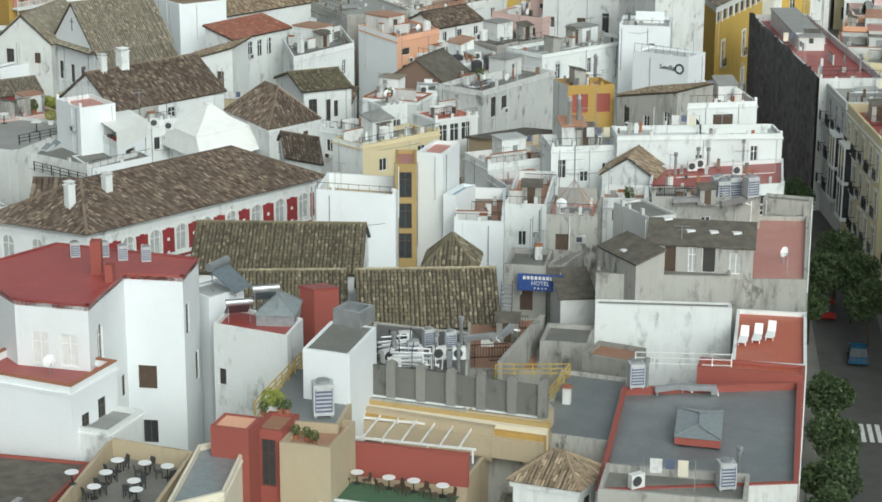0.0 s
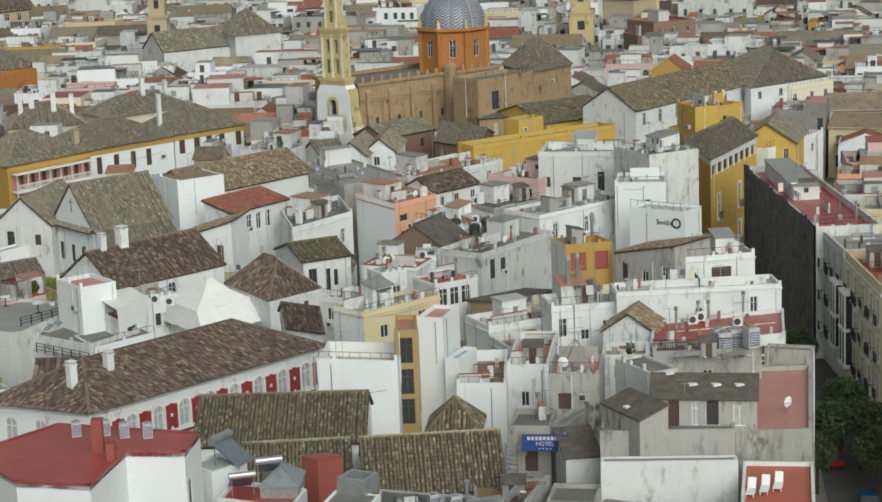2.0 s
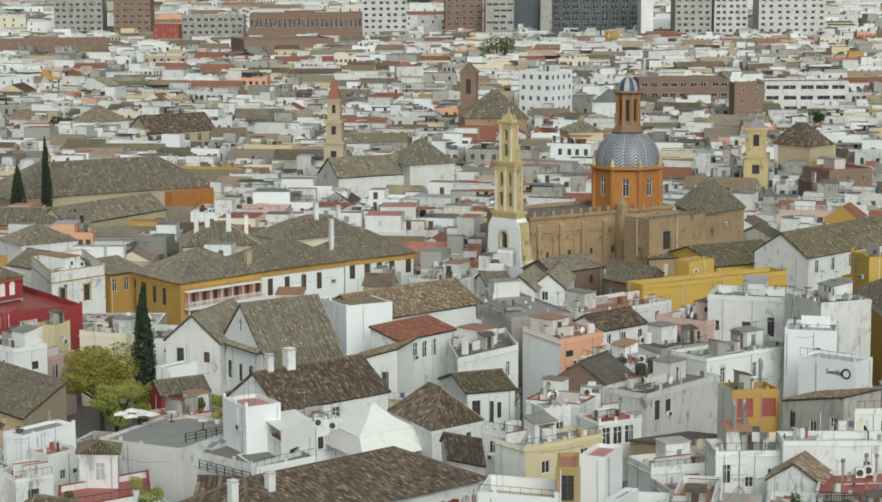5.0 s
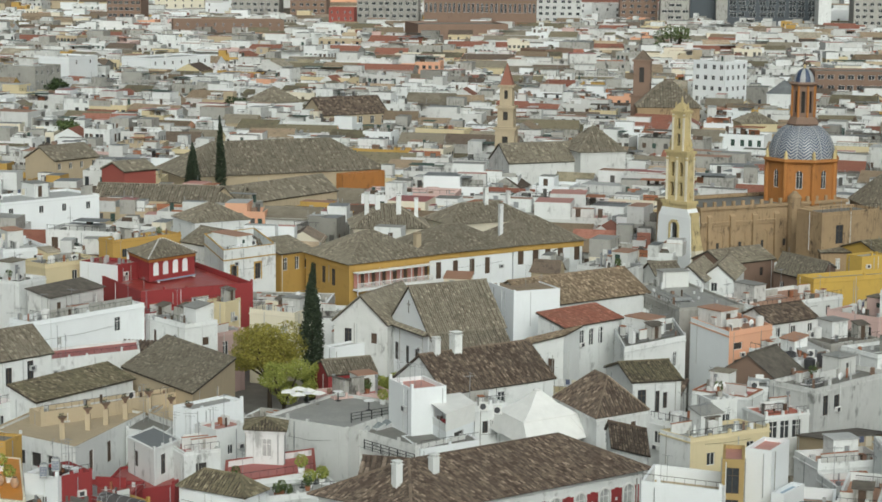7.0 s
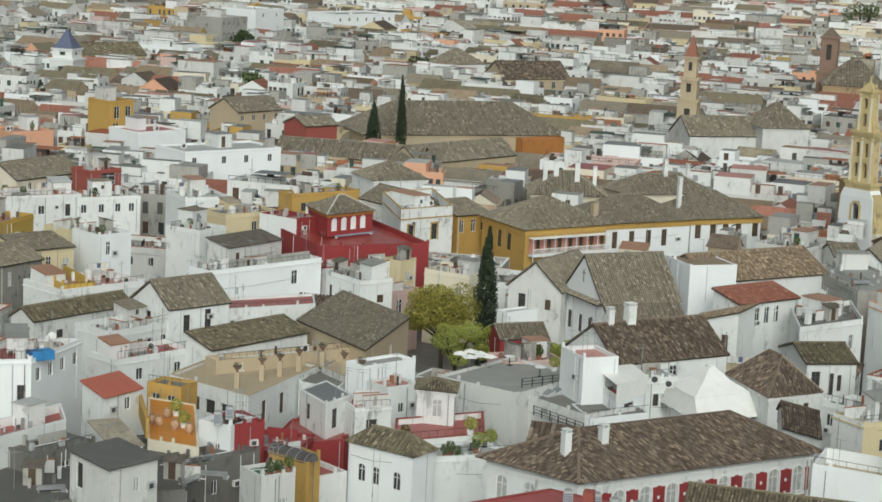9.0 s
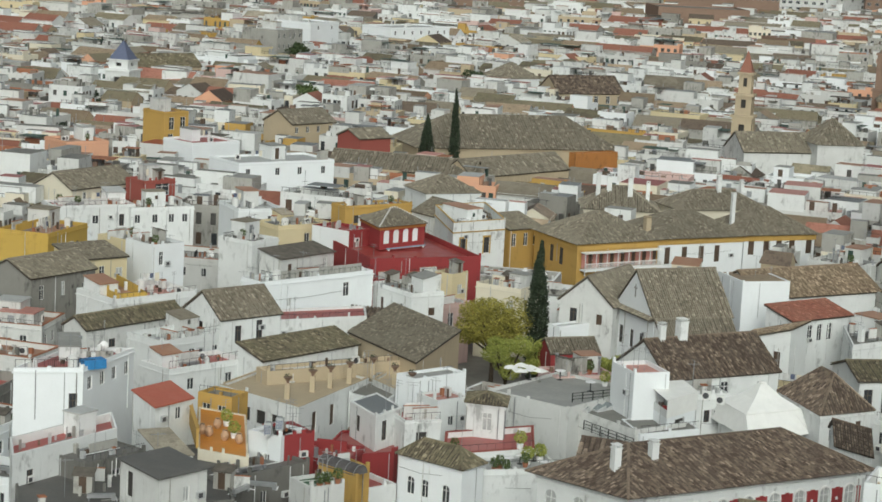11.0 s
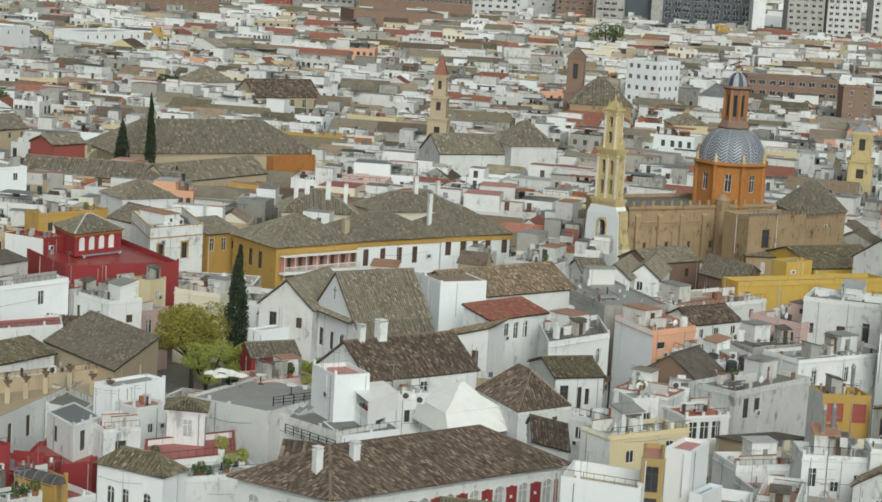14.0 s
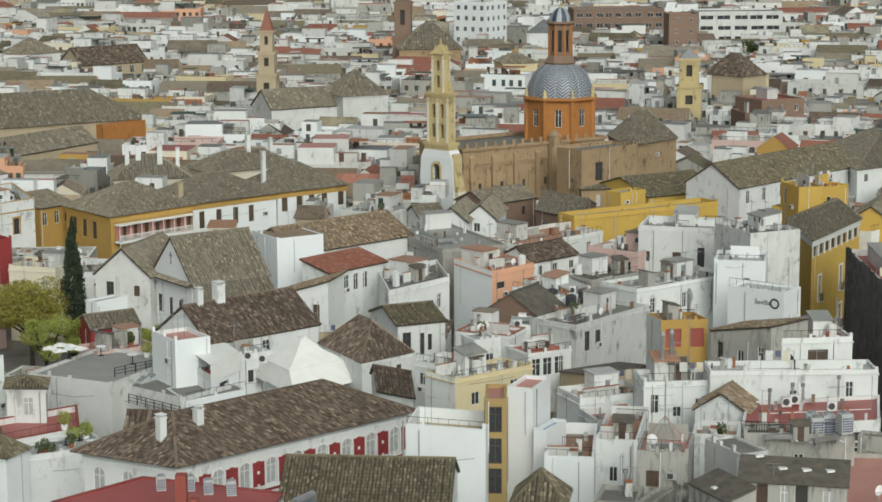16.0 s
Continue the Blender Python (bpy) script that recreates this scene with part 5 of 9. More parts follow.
def canopy(x, y, rot, w, d, sk):
    """The white canvas roof: a pyramid over an eave, and below it a skirt of canvas panels that flares outwards."""
    eave, foot, tip = 10.5, 8.4, 12.75
    e = house(x, y, rot, w, d, foot, "white", "flat", "white_deck", par=0.1, busy=0, cornice=False, sk=sk, label="white hall under a pointed canvas canopy")
    top = [(0, 0), (w, 0), (w, d), (0, d)]
    low = [(-0.6, -2.0), (w + 1.7, -2.0), (w + 1.7, d + 1.0), (-0.6, d + 1.0)]
    for k in range(4):
        a, b, c, g = top[k], top[(k + 1) % 4], low[k], low[(k + 1) % 4]
        n = 6
        for i in range(n):
            mix = lambda p, q, f: (p[0] + (q[0] - p[0]) * f, p[1] + (q[1] - p[1]) * f)
            l0, l1, t0, t1 = mix(c, g, i / n), mix(c, g, (i + 1) / n), mix(a, b, i / n), mix(a, b, (i + 1) / n)
            m = Mesh()
            sag = 0.05 * ((i * 7 + k * 3) % 4)
            m.hull([(*l0, foot + sag), (*l1, foot + 0.04), (*t1, eave - 0.1), (*t0, eave - 0.1)], [(*l0, foot + sag + 0.04), (*l1, foot + 0.08), (*t1, eave - 0.05), (*t0, eave - 0.05)], "canvas")
            m.lean(sk).out("skirt_panel", e)
        m = Mesh()
        m.bar((*a, eave), (*b, eave), 0.07, "canvas", 6)
        m.lean(sk).out("hem", e)
    m = Mesh()
    cx, cy = w / 2, d / 2
    sq = lambda r, z: [(cx + (p[0] - cx) * r, cy + (p[1] - cy) * r, z) for p in top]
    m.hull(sq(1.02, eave), sq(0.5, eave + (tip - eave) * 0.46), "canvas", False)
    m.hull(sq(0.5, eave + (tip - eave) * 0.46), sq(0.1, tip), "canvas", True)
    m.lean(sk).out("peak", e)
    m = Mesh()
    m.tube(cx + sk * cy, cy, tip, tip + 0.14, 0.45, 0.36, "canvas", 10)
    m.out("cap", e)
    return e


def along(x0, y0, x1, y1, z):
    """A pose at one end of a line, its x axis towards the other end, and the line's length."""
    return pose(x0, y0, z, 0, 0, math.degrees(math.atan2(y1 - y0, x1 - x0))), math.hypot(x1 - x0, y1 - y0)


def railing(x0, y0, x1, y1, z, h, mat, label):
    e = thing("railing", label, "railing")
    e.matrix_basis, L = along(x0, y0, x1, y1, z)
    n = max(2, int(L / 1.2))
    for i in range(n + 1):
        m = Mesh()
        m.box(i * L / n - 0.04, -0.04, 0, i * L / n + 0.04, 0.04, h, mat)
        m.out("post", e)
    for k in (0.35, 0.68, 1.0):
        m = Mesh()
        m.box(0, -0.03, h * k - 0.05, L, 0.03, h * k, mat)
        m.out("rail", e)


def low_wall(x0, y0, x1, y1, zb, zt, t, mat, label):
    e = thing("low_wall", label, "wall")
    e.matrix_basis, L = along(x0, y0, x1, y1, zb)
    m = Mesh()
    m.box(0, 0, 0, L, t, zt - zb, mat)
    m.out("body", e)
    m = Mesh()
    m.box(-0.05, -0.05, zt - zb, L + 0.05, t + 0.05, zt - zb + 0.08, mat)
    m.out("coping", e)


def fin_wall(x0, y0, x1, y1, z, h, n):
    """The screen of dark panels between round-topped concrete fins."""
    e = thing("screen_wall", "dark screen wall with round-topped concrete fins", "wall")
    e.matrix_basis, L = along(x0, y0, x1, y1, z)
    b = Mesh()
    b.box(0, 0.0, -0.35, L, 0.3, 0.0, "white")
    b.out("plinth", e)
    for i in range(n):
        p = Mesh()
        p.box(i * L / n + 0.25, 0.12, 0, (i + 1) * L / n - 0.25, 0.22, h - 0.25, "darkwall")
        p.out("panel", e, "dark weathered panel")
    for i in range(n + 1):
        f = Mesh()
        c = i * L / n
        pts = [(c - 0.3, 0), (c + 0.3, 0)] + [(c + 0.3 * math.cos(a), h - 0.1 + 0.3 * math.sin(a)) for a in [k * math.pi / 6 for k in range(7)]]
        f.hull([(q, -0.08, w) for q, w in pts], [(q, 0.26, w) for q, w in pts], "fin_grey")
        f.out("fin", e)


def step_bands(x0, y0, x1, y1, z, n):
    e = thing("stepped_ledge", "ochre and cream stepped ledge under the screen wall", "ledge")
    e.matrix_basis, L = along(x0, y0, x1, y1, z)
    for i in range(n):
        m = Mesh()
        m.box(0, -0.42 * (n - i), -1.6, L, -0.42 * (n - i - 1) - 0.004, 0.62 - 0.3 * (n - 1 - i), ("sand", "ochre", "cream", "tan_ochre")[i % 4])
        m.out("ledge_band", e)


def pergola(x0, y0, x1, y1, z, h, n):
    e = thing("pergola", "open pergola of white painted beams on a terrace", "pergola")
    e.matrix_basis, L = along(x0, y0, x1, y1, z)
    for y in (0.1, 3.4):
        m = Mesh()
        m.box(-0.2, y, h - 0.14, L + 0.2, y + 0.1, h, "frame_white")
        m.out("long_beam", e)
        for i in range(4):
            m = Mesh()
            m.box(i * L / 3 - 0.05, y, 0, i * L / 3 + 0.05, y + 0.1, h - 0.14, "frame_white")
            m.out("post", e)
    for i in range(n):
        m = Mesh()
        x = (i + 0.3) * L / n
        m.box(x, -0.3, h, x + 0.08, 3.9, h + 0.1, "frame_white")
        m.out("cross_beam", e)


def roof_stairs(x0, y0, x1, y1, z0, z1):
    e = thing("roof_stairs", "steep iron steps up to a roof", "stairs")
    e.matrix_basis, L = along(x0, y0, x1, y1, z0)
    L = min(L, 3.5)
    n = 9
    for i in range(n):
        m = Mesh()
        m.box(i * L / n, -0.4, (z1 - z0) * i / n, (i + 1) * L / n + 0.05, 0.4, (z1 - z0) * i / n + 0.05, "grey_metal")
        m.out("step", e)
    for y in (-0.44, 0.40):
        m = Mesh()
        m.hull([(0, y, -0.1), (0, y + 0.04, -0.1), (0, y + 0.04, 0.12), (0, y, 0.12)], [(L, y, z1 - z0 - 0.1), (L, y + 0.04, z1 - z0 - 0.1), (L, y + 0.04, z1 - z0 + 0.12), (L, y, z1 - z0 + 0.12)], "iron")
        m.out("stringer", e)


def lettering(text, size, mat, m, parent, name="lettering"):
    c = bpy.data.curves.new(name, "FONT")
    c.body, c.size, c.extrude, c.align_x, c.align_y = text, size, 0.01, "CENTER", "CENTER"
    c.materials.append(MATS[mat])
    ob = new(name, c)
    ob.parent, ob.matrix_basis = parent, m
    return ob


def hotel_sign(x0, y0, x1, y1, z, h):
    e = thing("hotel_sign", "blue hotel sign board with white lettering", "sign")
    e.matrix_basis, L = along(x0, y0, x1, y1, z)
    m = Mesh()
    m.box(0, -0.12, -h, L, 0.0, 0, "blue")
    m.out("board", e)
    for i in range(9):
        b = Mesh()
        x = L * (0.12 + 0.085 * i)
        b.box(x, -0.14, -h * 0.32, x + L * 0.06, -0.122, -h * 0.12, "paint_white")
        b.out("lettering_bar", e)
    lettering("HOTEL", h * 0.34, "paint_white", Matrix.Translation((L / 2, -0.14, -h * 0.55)) @ Matrix.Rotation(math.pi / 2, 4, "X"), e)
    for i in range(4):
        s = Mesh()
        x = L * (0.38 + 0.08 * i)
        s.hull([(x + 0.09 * (1 if k % 2 else 0.45) * math.sin(k * math.pi / 5), -0.122, -h * 0.84 + 0.09 * (1 if k % 2 else 0.45) * math.cos(k * math.pi / 5)) for k in range(10)],
               [(x + 0.09 * (1 if k % 2 else 0.45) * math.sin(k * math.pi / 5), -0.14, -h * 0.84 + 0.09 * (1 if k % 2 else 0.45) * math.cos(k * math.pi / 5)) for k in range(10)], "paint_white")
        s.out("star", e)
    for x in (0.2, L - 0.3):
        m = Mesh()
        m.box(x, 0.0, -h - 0.4, x + 0.1, 0.35, 0.1, "grey_metal")
        m.out("bracket", e)


def painted_sign(x0, y0, x1, y1, z):
    e = thing("painted_sign", "city name painted on a white wall beside a dark ring", "sign")
    e.matrix_basis, L = along(x0, y0, x1, y1, z)
    lettering("Sevilla", 0.8, "iron", Matrix.Translation((L * 0.35, -0.03, 0)) @ Matrix.Rotation(math.pi / 2, 4, "X"), e)
    m = Mesh()
    for i in range(20):
        a, b = i * math.pi / 10, (i + 1) * math.pi / 10
        m.face([(L * 0.95 + r * math.cos(t), -0.03, r * math.sin(t)) for r, t in ((0.38, a), (0.38, b), (0.6, b), (0.6, a))], "green_wood")
    m.out("ring_mark", e)


def orange_tree(x, y, high, spread):
    """A clipped street tree with dark glossy leaves."""
    rnd = random.Random(int(x * 13 + y * 7))
    e = thing("street_tree", "dark green orange tree along the pavement", "tree", "street trees")
    e.matrix_basis = pose(x, y, 0, 0, 0, rnd.uniform(0, 360))
    m = Mesh()
    m.tube(0, 0, 0, high * 0.45, 0.16, 0.11, "bark", 8)
    tips = [(spread * 0.45 * math.cos(k * 1.26), spread * 0.45 * math.sin(k * 1.26), high * rnd.uniform(0.55, 0.8)) for k in range(5)]
    for p in tips:
        m.bar((0, 0, high * 0.42), p, 0.05, "bark", 5)
    m.out("trunk", e)
    c = Mesh()
    for p in tips + [(0, 0, high * 0.78)]:
        leaves(c, rnd, p, (spread * 0.5, spread * 0.5, spread * 0.5), 700, 0.17, "leaf_orange_tree")
    c.out("crown", e, kind="stuff")


def car(x, y, rot, mat, label):
    e = thing("car", label, "car")
    e.matrix_basis = pose(x, y, 0.02, 0, 0, rot)
    m = Mesh()
    m.hull([(-2.0, -0.82, 0.28), (2.0, -0.82, 0.28), (2.0, 0.82, 0.28), (-2.0, 0.82, 0.28)], [(-1.98, -0.8, 0.85), (1.95, -0.76, 0.72), (1.95, 0.76, 0.72), (-1.98, 0.8, 0.85)], mat)
    m.out("body", e)
    m = Mesh()
    m.hull([(-1.8, -0.78, 0.84), (0.9, -0.76, 0.76), (0.9, 0.76, 0.76), (-1.8, 0.78, 0.84)], [(-1.3, -0.62, 1.42), (0.15, -0.62, 1.42), (0.15, 0.62, 1.42), (-1.3, 0.62, 1.42)], "glass")
    m.out("cabin_glass", e)
    m = Mesh()
    m.box(-1.32, -0.63, 1.42, 0.17, 0.63, 1.47, mat)
    m.out("roof_panel", e)
    for a in (-1.25, 1.25):
        for b in (-0.86, 0.68):
            w = Mesh()
            w.bar((a, b, 0.3), (a, b + 0.18, 0.3), 0.31, "tyre", 12)
            t = w.out("wheel", e)
            w = Mesh()
            w.bar((a, b - 0.005, 0.3), (a, b + 0.185, 0.3), 0.17, "steel", 10)
            w.out("rim", t)
    for b in (-0.62, 0.4):
        for a, s in ((-2.0, "car_red"), (1.96, "plastic_white")):
            w = Mesh()
            w.box(a - 0.03, b, 0.6, a + 0.03, b + 0.22, 0.72, s)
            w.out("tail_light" if a < 0 else "headlight", e)


# ---------------------------------------------------------------- trees


def tree(x, y, z, high, spread, mat, n, label, name="tree", seed=1, lobes=9, size=0.3):
    rnd = random.Random(seed)
    e = thing(name, label, "tree")
    e.matrix_basis = pose(x, y, z, 0, 0, rnd.uniform(0, 360))
    KEEPS.append((x, y, spread * 0.6))
    m = Mesh()
    fork = high * 0.38
    m.tube(0, 0, 0, fork, 0.05 * high * 0.6, 0.035 * high * 0.6, "bark", 8)
    tips = []
    for k in range(lobes):
        a = 2 * math.pi * k / lobes + rnd.uniform(-0.3, 0.3)
        r = spread * rnd.uniform(0.25, 0.62)
        p = (r * math.cos(a), r * math.sin(a), high * rnd.uniform(0.5, 0.85))
        m.bar((0, 0, fork * 0.9), p, 0.012 * high, "bark", 5)
        tips.append(p)
    m.out("trunk", e)
    c = Mesh()
    for p in tips + [(0, 0, high * 0.8)]:
        rr = spread * rnd.uniform(0.28, 0.45)
        leaves(c, rnd, p, (rr, rr, rr * rnd.uniform(0.6, 0.85)), n // (lobes + 1), size, mat)
    c.out("crown", e, kind="stuff")
    return e


def cypress(x, y, z, high, wide, label, seed=1):
    rnd = random.Random(seed)
    e = thing("cypress", label, "tree", "cypresses")
    e.matrix_basis = pose(x, y, z)
    KEEPS.append((x, y, wide))
    m = Mesh()
    m.tube(0, 0, 0, high * 0.85, 0.25, 0.05, "bark", 8)
    m.out("trunk", e)
    c = Mesh()
    for k in range(34):
        f = k / 33
        r = wide * min(1.0, 0.6 + 1.6 * f) * min(1.0, 2.1 * (1 - f) + 0.06) ** 0.75
        leaves(c, rnd, (rnd.uniform(-0.15, 0.15), rnd.uniform(-0.15, 0.15), 0.6 + f * (high - 1.0)), (r, r, high / 15), 260, 0.2, "leaf_dark")
    c.out("crown", e, kind="stuff")
    return e

# ---------------------------------------------------------------- the near town

# the white house with the red roof terrace
poly_house(((-6.3, 124.4), (-1.8, 122.4), (0.5, 128.7), (4.2, 127.5), (5.4, 131.4), (-3.9, 136.3), (-9.6, 131.3)), 19.95, "clean_white", "red_deck", "red_deck", (
    (0, 1.0, 15.9, 1.15, 2.1, "blind"), (0, 2.95, 15.9, 1.15, 2.1, "blind"), (1, 1.4, 15.7, 1.0, 2.5, "arch_clean_white"), (1, 0.5, 11.8, 0.9, 2.0, "wood"), (1, 2.6, 11.9, 0.9, 2.0, "wood"), (1, 5.5, 11.9, 0.7, 1.5, "wood"),
    (2, 0.7, 12.2, 1.25, 1.6, "dark"), (2, 0.9, 8.4, 1.0, 1.6, "wood"), (3, 0.5, 15.8, 0.85, 2.1, "wood"), (3, 2.6, 11.9, 0.8, 2.0, "wood")),
    "tall white house with a wet red painted roof terrace")
house(4.3, 133.9, -54.9, 3.0, 3.0, 17.2, "clean_white", "flat", "white_deck", par=0.2, fo=((0.8, 14.0, 0.9, 1.7, "wood"),), cornice=False, busy=0)
house(-9.4, 122.8, -33.6, 7.7, 5.0, 16.2, "clean_white", "flat", "red_deck", par=0.5, coping="terracotta", ro=((1.0, 12.2, 0.9, 1.8, "wood"), (2.8, 12.6, 0.9, 1.8, "wood")))
house(-9.6, 123.4, -31.8, 10.3, 4.0, 13.4, "white", "flat", "pale_deck", par=0.3)
house(-13.2, 111.6, -22.0, 8.5, 9.0, 12.0, "redwall", "flat", "corrugated", par=0.15, label="low annexe with a ribbed grey roof and red edges")

# the cafe terrace, the glazed stair and the pool terrace of the hotel
house(-4.0, 108.7, -31.5, 5.8, 10.1, 12.8, "sand", "flat", "concrete_deck", par=1.1, label="roof terrace with a sand-coloured parapet and cafe tables", sk=-0.24)
house(2.1, 106.8, 24.1, 3.7, 7.1, 13.2, "cream", "flat", "skyglass", par=0.35, label="cream stair house with a glazed roof", sk=0.8)
house(5.1, 114.5, -26.2, 2.4, 2.2, 14.8, "redwall", "flat", "peach", par=0.05, cornice=False)
house(7.6, 115.2, -25.4, 1.9, 3.0, 14.2, "redwall", "flat", "terra_deck", par=0.2, fo=((0.55, 10.6, 0.9, 3.0, "wood"),), cornice=False)
house(9.1, 113.8, -26.0, 3.2, 4.5, 13.8, "sand", "flat", "terra_deck", par=0.4, cornice=False)
house(8.2, 108.8, -28.7, 8.6, 9.0, 10.2, "sand", "flat", "green_deck", par=0.05, cornice=False, label="pool terrace with green carpet beside the red wall")
house(12.6, 117.6, -23.9, 8.6, 5.0, 10.5, "sand", "flat", "concrete_deck", par=0.1, busy=0, cornice=False, label="raised cream terrace behind the red wall", sk=0.05)
low_wall(12.6, 117.55, 20.5, 114.05, 10.0, 12.1, 0.3, "redwall", "red painted wall behind the cafe tables")
low_wall(14.7, 122.1, 22.6, 117.2, 10.3, 12.5, 0.3, "sand", "cream court wall under white beams")
low_wall(12.4, 118.0, 14.5, 122.2, 10.3, 12.3, 0.3, "sand", "cream side wall of the court")
house(21.3, 119.3, -27.9, 5.0, 2.5, 12.9, "sand", "flat", "soot_deck", par=0.1, cornice=False, busy=0)
house(15.0, 122.8, -28.8, 7.2, 14.3, 12.9, "dirty", "flat", "soot_deck", par=0.1, cornice=False, busy=0, label="service roof crowded with pipes and cooling units", sk=-0.32)
house(11.2, 120.5, -31.6, 3.2, 5.5, 17.2, "clean_white", "flat", "concrete_deck", par=0.05, cornice=False, label="white lift house with a bare flat roof", sk=-0.12)
house(7.9, 117.2, -19.0, 5.2, 9.6, 14.0, "sand", "flat", "grey_deck", par=0.1, cornice=False)
house(6.1, 128.2, -35.9, 5.6, 3.6, 16.5, "white", "flat", "red_deck", par=0.25, cornice=False, fo=((0.3, 12.3, 0.6, 1.2, "void"),), sk=-0.26)
house(13.1, 131.9, 39.8, 2.4, 1.4, 16.9, "redwall", "sl", "red_deck", rh=0.4, over=0.02, cornice=False)

# tiled roofs between the hotel and the long house
house(5.9, 157.6, -11.2, 13.4, 10.0, 11.0, "white", "gx", "tile_moss", rh=2.6, label="low house with a mossy tiled roof")
house(9.3, 151.9, -6.7, 8.1, 7.0, 9.6, "white", "gx", "tile_moss", rh=1.9)
house(17.8, 144.8, -5.8, 10.3, 10.0, 10.0, "white", "gx", "tile_moss", rh=2.9, label="low house with a long mossy tiled roof")
house(23.6, 150.6, -15.2, 3.8, 4.0, 12.6, "white", "pyr", "tile_moss", rh=2.2)

# the tall white and ochre house
house(16.8, 166.1, -23.6, 6.9, 5.7, 15.0, "clean_white", "flat", "sand", par=1.3, busy=0, cornice=False, sk=-0.14)
house(23.3, 165.0, -8.5, 1.8, 5.0, 17.2, "tan_ochre", "flat", "pink_deck", par=0.3, cornice=False, fo=((0.3, 14.3, 1.1, 2.2, "wood"), (0.3, 11.6, 1.1, 2.2, "wood"), (0.3, 9.0, 1.1, 2.2, "wood"), (0.3, 6.4, 1.1, 1.6, "wood")), label="narrow ochre tower with tall dark windows")
house(25.5, 167.3, -28.2, 2.3, 4.5, 17.6, "clean_white", "flat", "pink_deck", par=0.3, busy=0, cornice=False)
house(27.4, 165.2, -34.1, 1.2, 4.0, 14.4, "clean_white", "flat", "blue_paint", par=0.3, cornice=False, busy=0)
house(27.7, 161.4, -15.6, 4.1, 10.6, 13.2, "clean_white", "flat", "terra_deck", par=1.0, busy=3, cornice=False, fo=((1.0, 12.0, 1.2, 0.9, "void"),), sk=-0.06)
house(32.6, 164.7, -14.4, 3.5, 11.2, 13.5, "white", "flat", "terra_deck", par=0.8, cornice=False, sk=0.04)
house(33.3, 151.6, -17.8, 4.0, 5.8, 16.2, "dirty", "flat", "pink_deck", par=0.3, cornice=False, label="stained concrete cube with a pink flat top")
house(29.2, 147.4, -19.1, 3.2, 4.5, 13.6, "dirty", "flat", "concrete_deck", par=0.4, fo=((1.2, 10.0, 1.0, 2.4, "dark"),), cornice=False)
house(32.5, 147.5, -35.1, 1.3, 4.5, 13.4, "dirty", "flat", "concrete_deck", par=0.2, cornice=False)
house(32.3, 141.6, -2.8, 2.6, 4.5, 12.6, "offwhite", "sb", "corrugated", rh=0.9, over=0.15, fo=((0.4, 9.0, 1.0, 1.2, "void"),), label="stained lean-to with a grey corrugated roof")
house(29.3, 134.8, -20.5, 3.5, 4.0, 11.8, "dirty", "flat", "concrete_deck", par=0.3, cornice=False)
house(24.0, 134.3, -15.1, 5.2, 11.6, 10.2, "dirty", "flat", "terra_deck", par=0.15, busy=3, cornice=False, sk=-0.08)
house(31.0, 129.0, -35.7, 3.5, 3.0, 12.8, "concrete", "flat", "terra_deck", par=0.3, cornice=False)

# the stained house with sheds on its roof
house(34.3, 139.1, -13.5, 9.7, 7.4, 15.2, "dirty", "flat", "concrete_deck", par=0.3, cornice=False, label="long house with stained walls and sheds on top", sk=0.07)
house(33.7, 136.6, -13.9, 9.7, 1.2, 13.7, "white", "flat", "concrete_deck", par=0.1, cornice=False)
house(39.0, 152.9, -72.3, 5.1, 2.6, 16.6, "offwhite", "flat", "concrete_deck", par=0.2, cornice=False, busy=0)
house(35.2, 142.1, -72.6, 5.2, 2.4, 16.4, "dirty", "sb", "corrugated", rh=0.75, over=0.1, cornice=False, label="roof shed under dark sheeting with skylights")
house(38.4, 140.3, -18.8, 7.7, 3.4, 17.0, "dirty", "sb", "corrugated", rh=0.9, over=0.15, cornice=False, fo=((1.3, 14.9, 0.8, 1.9, "dark"), (3.0, 14.9, 0.6, 1.9, "pale"), (4.0, 14.9, 1.0, 1.95, "void"), (6.0, 14.9, 0.9, 1.6, "pale")), label="long roof shed under dark sheeting with skylights")
house(42.2, 153.3, -10.8, 8.6, 3.0, 16.8, "dirty", "flat", "concrete_deck", par=0.5, busy=1, cornice=False)
house(44.2, 138.2, -11.5, 5.5, 17.1, 14.6, "dirty", "flat", "pink_deck", par=0.35, busy=0, cornice=False, label="house with a faded pink roof terrace", sk=0.14)
house(52.0, 155.1, -29.4, 3.8, 1.6, 15.8, "dirty", "flat", "concrete_deck", par=0.2, cornice=False)
house(40.6, 126.0, -18.9, 5.0, 11.3, 12.8, "white", "flat", "orange_deck", par=0.3, cornice=False, label="orange roof terrace with white loungers")

